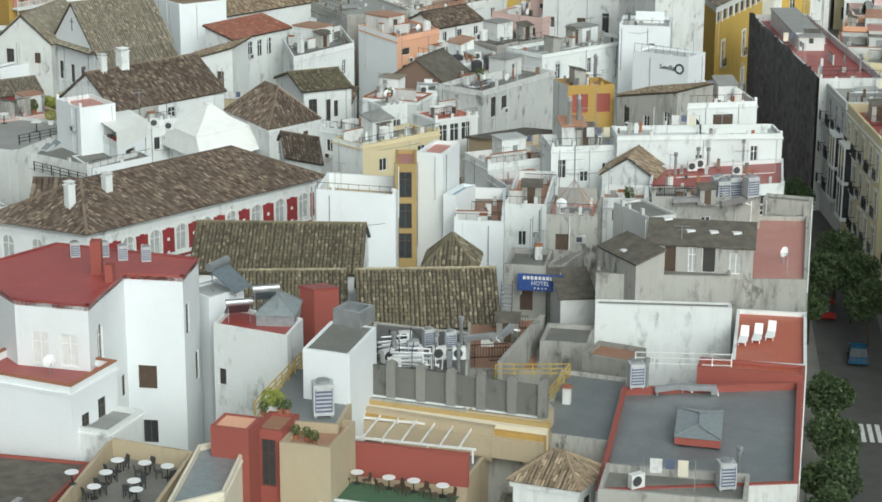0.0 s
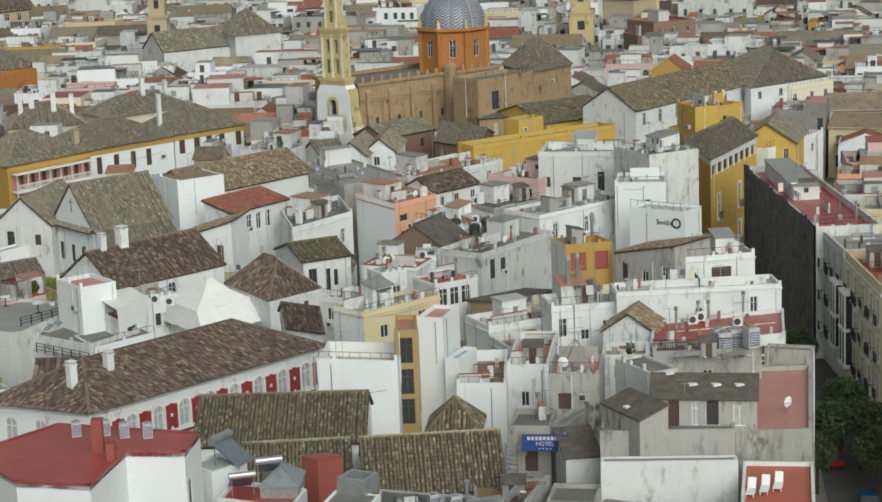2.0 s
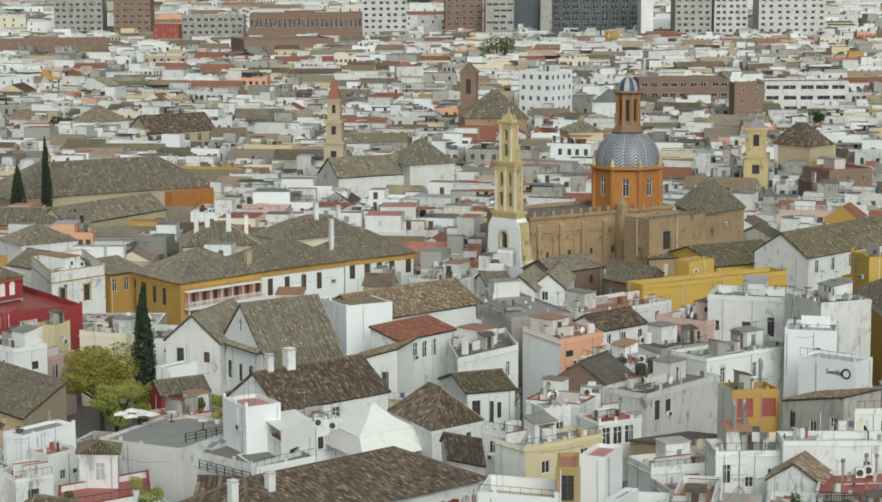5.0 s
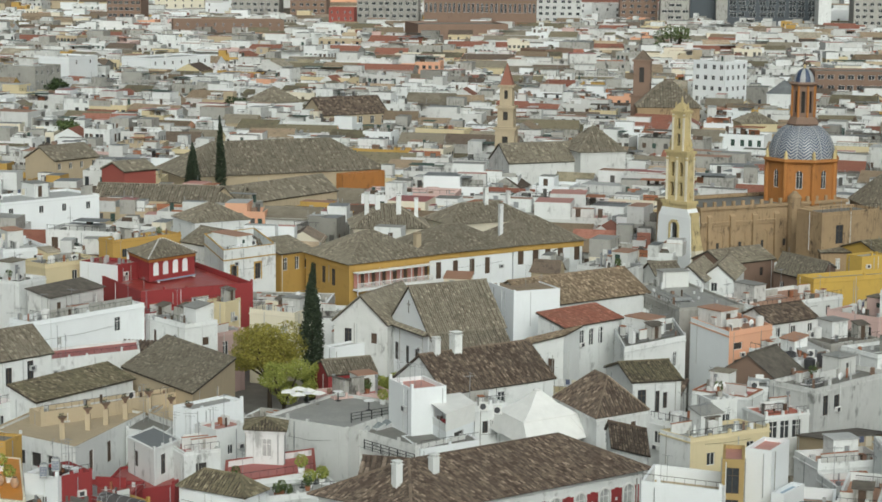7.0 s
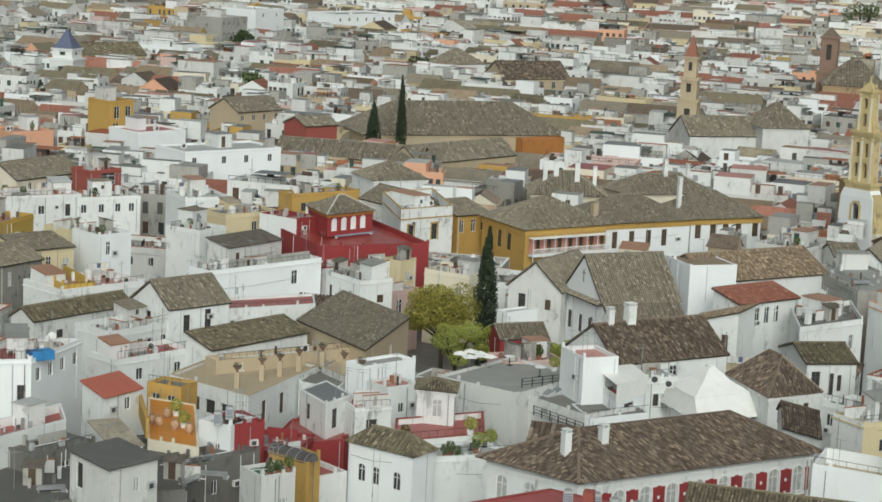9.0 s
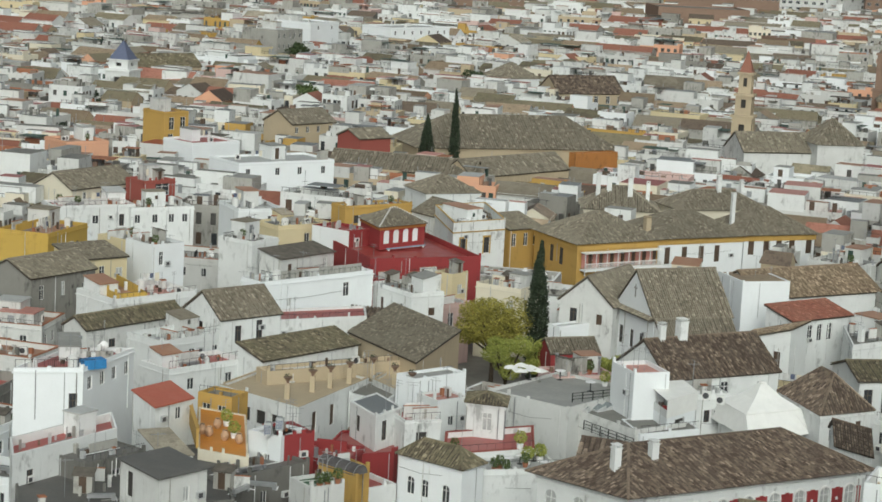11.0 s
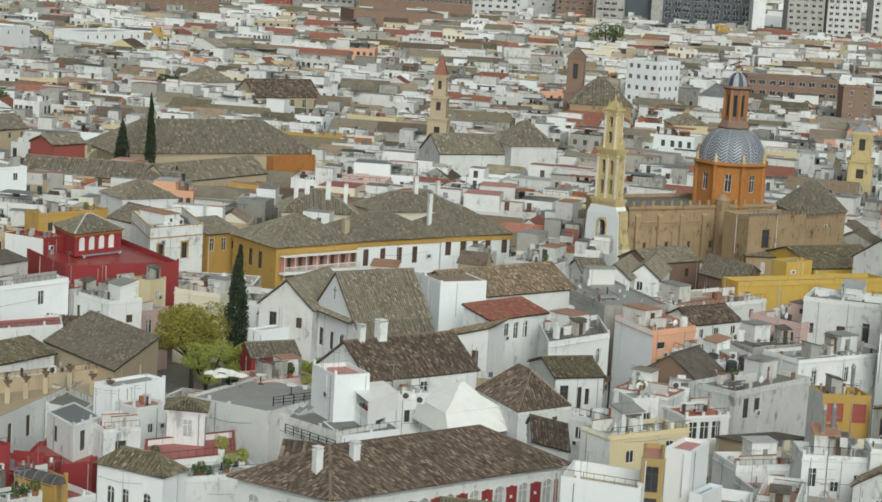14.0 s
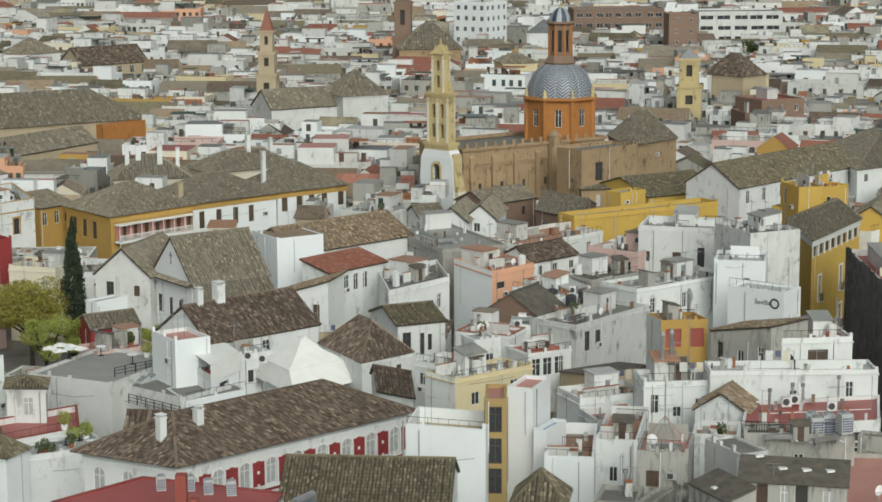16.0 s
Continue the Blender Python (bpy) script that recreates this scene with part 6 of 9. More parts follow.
# the grey membrane roofs
house(26.7, 107.0, -3.7, 11.9, 16.5, 12.4, "offwhite", "flat", "grey_deck", par=0.45, busy=0, coping="redwall", inner="redwall", cornice=False, label="wide grey membrane roof with an orange parapet", sk=0.28)
house(26.6, 106.1, -20.4, 8.4, 4.0, 12.9, "dirty", "flat", "concrete_deck", par=0.5, cornice=False, busy=0)
house(25.5, 117.4, -29.4, 4.8, 11.4, 12.0, "dirty", "flat", "grey_deck", par=0.25, cornice=False, sk=-0.17)
house(37.9, 125.0, -23.1, 7.0, 2.0, 12.9, "redwall", "flat", "orange_deck", par=0.2, cornice=False)
house(22.5, 110.2, -30.6, 4.0, 3.3, 12.0, "white", "hip", "tile_tan", rh=1.5, step=0.2, label="small white roof pavilion with a tan tiled roof", ro=((0.8, 9.6, 0.9, 1.6, "wood"),), sk=0.16)
house(22.3, 118.4, -20.4, 7.8, 2.1, 10.8, "dirty", "flat", "terra_deck", par=0.6, cornice=False, sk=0.05)

# houses along the near side of the street
house(46.2, 169.3, 3.6, 12.7, 8.4, 12.8, "white", "flat", "red_deck", par=0.35, busy=2, cornice=False, label="white house with a wet red roof terrace", sk=0.4)
house(46.3, 180.8, -5.2, 15.5, 4.0, 15.0, "white", "flat", "white_deck", par=0.4, busy=2)
house(55.5, 189.6, -0.2, 7.0, 5.0, 15.8, "white", "flat", "pink_deck", par=0.5, fo=((2.6, 12.9, 2.0, 1.7, "dark"),))
house(49.8, 194.9, -54.9, 7.6, 5.5, 15.6, "dirty", "sr", "tile_tan", rh=1.6, over=0.1, label="bare grey gable end of a roof room")
house(45.1, 196.4, 1.2, 4.8, 3.6, 16.4, "ochre", "flat", "terra_deck", par=0.4, lwall="white", fo=((0.5, 13.6, 1.6, 1.9, "red"), (3.0, 13.6, 1.4, 1.9, "red")), cornice=False, label="ochre house with red recesses and a white flank", sk=-0.17)
house(40.4, 182.2, -0.6, 6.3, 5.0, 13.8, "white", "flat", "white_deck", par=0.5)
house(44.0, 177.0, -27.7, 4.8, 4.0, 12.6, "white", "gy", "tile_tan", rh=1.6)
house(40.7, 164.2, -16.5, 3.9, 4.5, 13.8, "white", "flat", "terra_deck", par=0.8, fo=((1.0, 11.8, 1.8, 1.2, "void"),))

# around the long house: the canopy, the pavilion and the brown roofs
long_house(-2.3, 169.7, 36.2, 25.9, 9.1, 11.0, "white", "hip", "tile_brown", rh=3.2, sk=-0.36)
house(16.7, 192.9, -43.1, 4.2, 4.9, 11.2, "white", "gx", "tile_brown", rh=1.5, over=0.3, busy=0, label="small brown roof at the end of the long house", sk=-0.96)
house(-23.8, 183.9, -31.1, 7.4, 3.3, 9.2, "clean_white", "pyr", "tile_moss", rh=1.5, fo=((1.1, 5.7, 0.9, 1.7, "arch_clean_white"), (2.8, 5.7, 0.9, 1.7, "arch_clean_white"), (5.2, 5.7, 0.9, 1.7, "arch_clean_white")), cornice=False, label="small white tower house with a mossy pyramid roof")
canopy(8.6, 204.6, 36.7, 7.2, 6.0, 0.22)
house(0.7, 211.4, 35.7, 14.4, 9.5, 12.0, "white", "gx", "tile_brown", rh=3.2, ch=((2.0, 4.7, 0.7, 4.6), (4.6, 4.7, 1.0, 4.9)), label="white house with a brown tiled roof and two chimneys")
house(16.0, 204.8, 35.4, 6.7, 9.6, 11.0, "white", "pyr", "tile_brown", rh=3.2, r=(2, 1), label="white house under a steep brown pyramid roof", sk=0.24)
house(-5.3, 210.7, -63.1, 5.4, 4.0, 13.6, "clean_white", "flat", "pink_deck", par=0.4, cornice=False, busy=0)
veranda(0.7, 203.4, 58.3, 5.5, 5.5, 9.75, 11.65, 0.76)
house(-1.8, 200.4, 34.8, 7.2, 5.7, 8.7, "clean_white", "flat", "concrete_deck", par=0.12, cornice=False, busy=0, sk=0.26, label="low white terrace before the canvas veranda")
house(3.7, 209.6, 30.4, 3.9, 4.0, 11.0, "white", "flat", "white_deck", par=0.6)
house(-6.3, 251.7, -60.6, 10.0, 10.8, 12.0, "clean_white", "gy", "tile_grey", rh=5.0, over=0.15, fo=((1.4, 7.4, 1.0, 2.2, "wood"), (4.2, 7.4, 0.9, 2.2, "wood"), (6.6, 7.2, 0.9, 2.4, "wood")), label="white chapel gable with a steep grey tiled roof")
pent_roof(-6.3, 251.7, -60.6, 10.0, 12.0)
house(-1.3, 242.9, -60.6, 5.5, 10.4, 6.6, "white", "sl", "tile_grey", rh=5.35, over=0.1, label="lower aisle continuing the grey chapel roof")
house(-13.2, 252.1, -24.6, 7.4, 11.4, 12.0, "offwhite", "gy", "tile_grey", rh=3.2)
house(5.7, 264.2, -52.9, 10, 19.6, 13.0, "white", "gy", "tile_tan", rh=2.6)
house(6.2, 260.9, -65.6, 7.2, 6.5, 15.3, "clean_white", "flat", "tile_tan", par=0.1, busy=0, fo=((1.2, 11.5, 0.9, 1.9, "dark"),), cornice=False)
house(15.2, 247.0, 42.8, 10.2, 4.6, 12.2, "white", "sb", "tile_red", rh=1.1, fo=((0.9, 9.4, 0.9, 2.1, "arch_offwhite"), (2.6, 9.4, 0.9, 2.1, "arch_offwhite"), (4.3, 9.4, 0.9, 2.1, "arch_offwhite"), (6.0, 9.4, 0.9, 2.1, "arch_offwhite")), label="white house with four tall openings and a red tiled roof")
house(8.7, 242.3, -22.3, 6.4, 6.0, 10.6, "white", "sr", "tile_tan", rh=2.0, fo=((4.4, 7.4, 0.9, 2.3, "dark"),))
house(21.1, 220.5, 17.0, 5.7, 8.0, 11.4, "white", "gx", "tile_moss", rh=1.3, fo=((0.6, 8.2, 1.0, 2.2, "wood"), (2.6, 7.8, 0.6, 2.4, "wood"), (3.6, 8.2, 0.5, 1.8, "wood")))
house(21.7, 238.3, 43.2, 11.1, 8.7, 11.6, "white", "flat", "concrete_deck", par=0.6, ch=((2.0, 3.0, 0.6, 1.6),), sk=0.9)
house(24.7, 274.2, -72.4, 18.3, 9.0, 13.0, "dirty", "flat", "pale_deck", par=0.3)
house(19.6, 292.8, -30.4, 7.6, 8.0, 12.5, "offwhite", "flat", "concrete_deck", par=0.4)
house(32.6, 286.7, -19.7, 4.6, 9.4, 11.7, "white", "gy", "tile_grey", rh=1.9, f=(1, 1))
house(36.9, 288.3, -16.4, 4.6, 10.0, 11.7, "white", "gy", "tile_grey", rh=1.9, f=(1, 1))
house(30.7, 290.1, 18.3, 4.0, 5.0, 11.6, "offwhite", "gx", "tile_grey", rh=1.4)
house(33.8, 261.4, 54.6, 14.2, 9.0, 11.0, "white", "flat", "concrete_deck", par=0.5, f=(3, 1))
house(41.8, 267.4, 37.6, 16.5, 9.0, 11.3, "white", "flat", "terra_deck", par=0.5, f=(3, 1))
house(34.7, 243.4, 39.5, 7.7, 9.2, 12.6, "peach", "flat", "terra_deck", par=0.6, lwall="clean_white", fo=((0.8, 10.2, 1.6, 0.9, "void"), (1.0, 7.0, 0.9, 2.0, "wood")), label="peach house front with a blank white flank", sk=0.32)
house(41.5, 254.3, 36.5, 8.1, 6.0, 11.6, "white", "gx", "tile_brown", rh=1.5, f=(3, 1), kind="shutter")
house(36.6, 239.9, -56.0, 8.0, 5.0, 11.2, "clean_white", "flat", "white_deck", par=0.1, cornice=False)
house(32.2, 231.2, -36.7, 6.8, 6.6, 10.6, "brick", "gy", "corrugated", rh=2.2)
house(40.1, 229.9, 34.5, 11.0, 7.0, 10.6, "brick", "flat", "terra_deck", par=0.5)
house(40.1, 215.8, 43.7, 14.0, 6.0, 11.8, "offwhite", "flat", "concrete_deck", par=0.5, fo=((1.6, 8.6, 1.0, 2.2, "wood"), (3.6, 9.0, 1.0, 1.6, "wood")))
house(27.2, 217.4, -30.8, 6.3, 4.5, 11.2, "white", "flat", "red_deck", par=0.35, coping="terracotta", fo=((2.0, 9.0, 1.6, 1.2, "dark"),))
house(33.6, 220.7, -10.3, 2.3, 4.5, 11.0, "white", "flat", "pale_deck", par=0.4, f=(1, 1))
house(33.2, 205.1, 22.4, 5.2, 4.5, 11.3, "white", "flat", "orange_deck", par=0.15, fo=((0.4, 8.8, 1.1, 1.9, "plain"), (1.8, 8.8, 1.1, 1.9, "plain"), (3.2, 8.8, 1.1, 1.9, "plain")), label="white roof room with three large panes and an orange flat roof")
house(24.6, 196.8, 30.6, 9.9, 4.4, 11.0, "paleyellow", "flat", "pale_deck", par=0.4, lwall="white", label="pale yellow house front with a pale flat roof", sk=-0.1)
house(27.9, 207.5, 20.8, 3.1, 3.0, 12.4, "white", "flat", "white_deck", par=0.1, cornice=False)
house(21.7, 207.7, -42.9, 5.0, 5.0, 10.4, "white", "flat", "pale_deck", par=0.5, f=(2, 1))
house(35.0, 185.3, 15.9, 7.3, 5.0, 11.6, "white", "flat", "terra_deck", par=0.6)
house(38.5, 198.8, 23.6, 7.2, 5.5, 9.8, "sand", "sf", "corrugated", rh=0.8)
house(34.9, 175.9, 11.1, 4.7, 4.5, 12.0, "white", "flat", "pink_deck", par=0.6)

# the white blocks with the sign, and the yellow palace
house(58.7, 229.7, -17.7, 5.9, 6.5, 16.0, "clean_white", "flat", "white_deck", par=0.4, busy=1, cornice=False)
house(58.3, 221.6, -43.5, 7.0, 4.0, 14.6, "clean_white", "flat", "white_deck", par=0.3, busy=0, cornice=False, label="white blank house wall with a painted sign")
house(62.6, 245.3, -73.2, 8.3, 7.0, 17.6, "offwhite", "flat", "concrete_deck", par=0.4, cornice=False)
house(55.4, 256.3, -21.2, 9.8, 8.0, 15.6, "white", "flat", "concrete_deck", par=0.5, fo=((0.8, 11.0, 0.7, 1.3, "wood"), (4.4, 11.0, 1.1, 1.3, "dark"), (7.6, 10.4, 0.9, 2.6, "wood")))
house(49.2, 227.5, 31.3, 15.3, 6.0, 13.2, "white", "flat", "pale_deck", par=0.4)
house(49.4, 259.7, -43.0, 7.6, 7.0, 12.4, "pink", "flat", "concrete_deck", par=0.6, f=(2, 1))
house(46.0, 238.3, 31.7, 7.9, 6.0, 12.2, "dirty", "flat", "corrugated", par=0.2, f=(2, 1))
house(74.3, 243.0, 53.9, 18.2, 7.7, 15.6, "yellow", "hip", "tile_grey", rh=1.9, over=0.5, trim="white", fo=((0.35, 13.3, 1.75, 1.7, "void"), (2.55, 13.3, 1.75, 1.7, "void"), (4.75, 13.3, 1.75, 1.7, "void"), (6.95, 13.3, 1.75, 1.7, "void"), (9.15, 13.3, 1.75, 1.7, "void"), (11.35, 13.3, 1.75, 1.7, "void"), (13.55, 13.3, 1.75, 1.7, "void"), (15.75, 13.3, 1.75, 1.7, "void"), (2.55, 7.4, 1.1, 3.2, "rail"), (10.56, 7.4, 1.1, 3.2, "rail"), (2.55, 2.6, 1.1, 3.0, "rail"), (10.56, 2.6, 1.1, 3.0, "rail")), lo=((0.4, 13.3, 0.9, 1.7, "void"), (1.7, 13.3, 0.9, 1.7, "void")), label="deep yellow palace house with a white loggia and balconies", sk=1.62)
house(72.5, 262.5, -73.6, 12.7, 9.2, 13.4, "yellow", "flat", "terra_deck", par=0.3, busy=1, trim="white", fo=((2.0, 7.0, 0.9, 2.0, "dark"), (5.0, 7.0, 0.9, 2.0, "dark")), label="lower yellow wing of the palace house", sk=-0.69)
house(76.7, 266.0, -80.5, 5.5, 3.6, 19.4, "yellow", "flat", "terra_deck", par=0.3, cornice=False, fo=((0.8, 16.6, 0.8, 2.0, "void"),))
house(83.5, 270.3, 26.6, 5.1, 4.5, 17.8, "yellow", "flat", "red_deck", par=0.3, cornice=False, fo=((1.2, 14.0, 0.8, 2.4, "void"),))
house(78.6, 263.9, 47.1, 6.8, 4.0, 16.0, "yellow", "flat", "terra_deck", par=0.3, cornice=False, fo=((0.7, 12.8, 0.8, 2.2, "wood"), (2.0, 12.8, 0.8, 2.2, "wood")))
house(85.9, 268.6, -26.9, 8, 10.4, 13.0, "yellow", "gy", "tile_grey", rh=2.6)
house(51.5, 281.1, 24.2, 25.3, 4.0, 12.8, "yellow", "flat", "pale_deck", par=0.6, busy=0, label="long yellow rendered wall of the parish building")
house(59.8, 289.7, 34.8, 5.2, 3.0, 14.6, "yellow", "flat", "pale_deck", par=0.3, busy=0, cornice=False)
house(80.6, 302.4, 39.9, 32.4, 10.0, 13.0, "white", "gx", "tile_moss", rh=3.2, f=(7, 1), win=(1.0, 2.0), label="white convent wing with tall windows and a mossy tiled roof")
house(103.8, 317.5, 27.2, 17.9, 22.5, 13.0, "white", "hip", "tile_grey", rh=4.2, f=(4, 1), sk=0.58)
house(43.1, 310.3, 35.9, 10.7, 7.0, 10.0, "brick", "gx", "tile_grey", rh=1.6)
house(49.4, 302.1, -61.5, 10.7, 10.6, 10.4, "brick", "gx", "tile_grey", rh=1.8, sk=-0.9)
house(69.2, 314.2, 24.0, 14.2, 15.0, 10.0, "yellow", "gx", "tile_moss", rh=2.2)
house(60.2, 323.3, 4.0, 11.3, 8.0, 10.0, "church", "sb", "tile_grey", rh=1.2)

# the far side of the street
house(74.2, 204.7, -6.6, 7.0, 37.7, 14.5, "offwhite", "flat", "red_deck", par=0.8, lwall="darkwall", cornice=False, label="street house wrapped in dark scaffold netting")
netting(78.45, 242.0, 74.05, 204.6, 0.5, 14.9)
front = house(73.8, 195.3, -7.5, 12.0, 11.7, 14.0, "offwhite", "flat", "pale_deck", par=0.6, l=(4, 4), win=(1.2, 2.6), storey=3.4, kind="rail", label="pale street house with a white bay and balconies")
oriel(front, 0.4, 3.6, 10.4, 2.2, 0.9)
for level in (3.4, 6.8, 10.2):
    for step in (4.4, 8.4):
        balcony(front, step, level, 1.9)
front = house(70.6, 177.0, -8.2, 12.0, 15.6, 14.6, "paleyellow", "flat", "red_deck", par=0.9, l=(5, 4), win=(1.2, 2.5), storey=3.6, kind="rail", trim="white", label="cream street house with white window surrounds and balconies")
oriel(front, 11.8, 3.6, 11.0, 2.4, 0.9)
for level in (3.5, 7.1, 10.7):
    for step in (2.2, 7.6):
        balcony(front, step, level, 2.0)
house(69.3, 164.0, -8.8, 12.0, 16.2, 13.8, "clean_white", "flat", "pale_deck", par=0.6, l=(5, 4), win=(1.1, 2.5), storey=3.5, kind="rail", label="weathered white street house with rows of balconies")
house(63.7, 133.2, -9.7, 12.0, 29.4, 14.2, "paleyellow", "flat", "red_deck", par=0.6, l=(7, 4), win=(1.1, 2.3), storey=3.6, kind="rail", label="cream street house with rows of balconies")
house(111.3, 320.9, 27.3, 10.6, 8.0, 12.5, "cream", "flat", "pale_deck", f=(3, 1))
house(88.9, 264.6, 44.5, 17.1, 8.0, 12.5, "white", "flat", "pink_deck", par=0.6, f=(2, 1))

# the old palace with ochre trim
house(-13.6, 303.1, 39.7, 15.3, 13.4, 10.5, "ochre", "hip", "tile_grey", rh=3.6, over=0.5, trim="ochre", surround=False, lo=((2.0, 6.6, 1.2, 2.6, "wood"), (5.0, 6.6, 1.2, 2.6, "wood"), (8.0, 6.6, 1.2, 2.6, "wood")), label="old palace wing with ochre cornice and grey hipped roof", sk=0.13)
house(-1.7, 313.4, 35.6, 16.0, 12.0, 10.5, "clean_white", "hip", "tile_grey", rh=3.4, over=0.5, trim="ochre", surround=False, fo=((1.2, 6.6, 1.0, 2.6, "dark"), (4.4, 6.6, 1.0, 2.6, "dark"), (7.6, 6.6, 1.0, 2.6, "dark"), (10.6, 6.6, 1.0, 2.6, "dark")), ch=((0.4, 4.0, 0.9, 2.6, "sand"),), label="old palace wing with white walls and ochre pilasters")
house(11.5, 323.2, 30.9, 13.2, 11.0, 10.5, "clean_white", "hip", "tile_grey", rh=3.6, over=0.5, trim="ochre", surround=False, f=(5, 1), win=(1.1, 2.4), kind="dark", ch=((1.0, 5.5, 0.6, 5.6),), label="old palace end wing with grey hipped roof")
house(-14.3, 333.3, 6.0, 12.2, 10.0, 11.5, "cream", "hip", "tile_grey", rh=3.4, over=0.4, ch=((2.4, 4, 0.7, 5.2), (4.2, 4, 0.8, 5.0), (7.6, 3, 0.8, 5.0), (10.6, 4, 0.6, 4.2)))
house(1.5, 339.0, 28.7, 16.2, 9.0, 11.5, "cream", "hip", "tile_grey", rh=2.8, over=0.4, ch=((9, 4, 0.7, 5.0), (13.4, 4, 0.6, 4.2)))
loggia(-13.0, 303.3, -2.0, 312.4, 6.9, 2.3, 7)
house(-32.0, 300.2, 44.0, 9.9, 15.0, 12.9, "white", "flat", "white_deck", par=1.5, trim="ochre", coping="ochre", fo=((1.4, 8.0, 1.1, 2.4, "wood"), (5.9, 8.0, 1.1, 2.4, "wood")), label="white corner block with ochre window surrounds", sk=0.53)
house(-24.6, 313.2, 45.3, 6.7, 6.0, 10.4, "ochre", "sb", "tile_grey", rh=1.5, f=(3, 1), win=(0.9, 2.0))
house(-41.3, 324.9, -46.1, 12.1, 8.0, 10.5, "white", "gx", "tile_grey", rh=2.0)
house(-40.7, 337.8, 31.0, 9.9, 9.0, 11.5, "white", "hip", "tile_grey", rh=2.6)
house(-51.2, 318.2, 41.6, 12.8, 4.0, 11.5, "ochre", "flat", "pale_deck", par=0.4)

# the crimson house
crimson_pavilion(-40.6, 283.6, 50.0, 8.6, 7.6, 10.9, 14.1)
house(-40.2, 272.8, 30.1, 16.5, 23.6, 11.5, "crimson", "flat", "red_deck", par=0.75, cornice=False, busy=0, label="crimson house with a red roof terrace", sk=-0.00)
house(-38.6, 268.6, 50.0, 6.4, 5.0, 9.4, "crimson", "flat", "red_deck", par=0.4, cornice=False, busy=1, label="low crimson front of the corner house")
house(-45.0, 283.8, 58.2, 4.9, 7.0, 13.2, "crimson", "flat", "red_deck", par=0.4, cornice=False, lwall="clean_white")
house(-33.8, 262.9, 44.9, 7.5, 2.6, 11.2, "white", "flat", "terra_deck", par=0.4, coping="terracotta", sk=0.9)
house(-28.2, 265.9, 57.3, 3.3, 3.0, 11.4, "paleyellow", "flat", "pale_deck", par=0.3, cornice=False)
house(-25.3, 269.2, -24.2, 6.8, 5.0, 10.0, "cream", "flat", "pale_deck", par=0.6)
house(-29.1, 260.6, 50.5, 5.6, 4.0, 8.2, "pink", "flat", "pink_deck", par=0.4)

# the cloister and the houses to its left
house(-36.1, 230.0, -53.8, 16.1, 11.3, 10.4, "sand", "sb", "tile_grey", rh=0.7, over=0.2, label="low hall with a broad grey tiled roof", sk=-0.9)
house(-42.8, 213.9, 54.7, 14.7, 4.0, 10.0, "white", "sb", "tile_moss", rh=1.2)
house(-41.5, 209.7, 38.8, 17.1, 2.5, 9.8, "sand", "flat", "sand", par=0.4, cornice=False, label="sand-coloured back wall of the cloister terrace")
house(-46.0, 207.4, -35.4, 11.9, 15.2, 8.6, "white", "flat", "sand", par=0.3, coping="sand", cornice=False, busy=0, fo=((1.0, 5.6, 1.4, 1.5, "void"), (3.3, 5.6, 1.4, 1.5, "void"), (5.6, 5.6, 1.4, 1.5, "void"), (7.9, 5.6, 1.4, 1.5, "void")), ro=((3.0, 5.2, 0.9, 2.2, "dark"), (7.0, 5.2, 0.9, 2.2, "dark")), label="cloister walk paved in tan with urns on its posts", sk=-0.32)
house(-31.0, 215.3, -51.6, 8.0, 7.8, 8.6, "offwhite", "flat", "sand", par=0.3, coping="sand", cornice=False, busy=0, fo=((2.2, 5.6, 0.9, 2.0, "dark"),), label="tan paved arm of the cloister walk", sk=-0.81)
house(-50.4, 226.9, 47.8, 8.4, 7.5, 11.4, "white", "gx", "tile_grey", rh=2.6, fo=((2.0, 8.4, 0.9, 2.0, "wood"), (5.0, 8.4, 0.9, 2.4, "wood")), lo=((3.0, 8.0, 0.8, 2.4, "wood"),), label="white house with a grey tiled gable roof")
house(-45.0, 233.7, 33.1, 11.3, 5.8, 10.4, "white", "flat", "red_deck", par=0.3, cornice=False, busy=0, sk=0.41)
house(-49.7, 245.7, 49.6, 18.3, 4.0, 12.4, "clean_white", "flat", "white_deck", par=0.5)
house(-38.0, 261.4, -48.9, 9.0, 5.0, 10.6, "white", "flat", "pale_deck", par=0.5)
house(-64.5, 232.4, 49.8, 12.0, 8.0, 11.6, "white", "flat", "pink_deck", par=0.7, f=(5, 1))
house(-69.8, 240.9, -54.8, 8.7, 4.0, 12.0, "yellow", "flat", "terra_deck", par=0.4, cornice=False)
house(-67.3, 260.4, 50.3, 5.2, 6.0, 13.4, "clean_white", "flat", "pale_deck", par=0.4, cornice=False)
house(-71.9, 264.8, 55.6, 4.7, 6.0, 13.0, "paleyellow", "flat", "pale_deck", par=0.4, cornice=False)
house(-75.3, 253.4, 46.2, 7.4, 6.0, 12.0, "paleyellow", "sb", "tile_grey", rh=1.0)
house(-55.4, 285.2, 46.1, 9.7, 6.0, 13.0, "paleyellow", "flat", "concrete_deck", par=0.5, fo=((4.6, 10.4, 0.9, 1.3), (6.6, 10.0, 0.9, 1.8)))
house(-52.0, 270.5, 58.1, 10.7, 4.0, 11.0, "offwhite", "sb", "corrugated", rh=0.8)
house(-56.6, 273.1, 61.5, 5.6, 6.0, 12.6, "white", "flat", "concrete_deck", par=0.4, f=(1, 1))
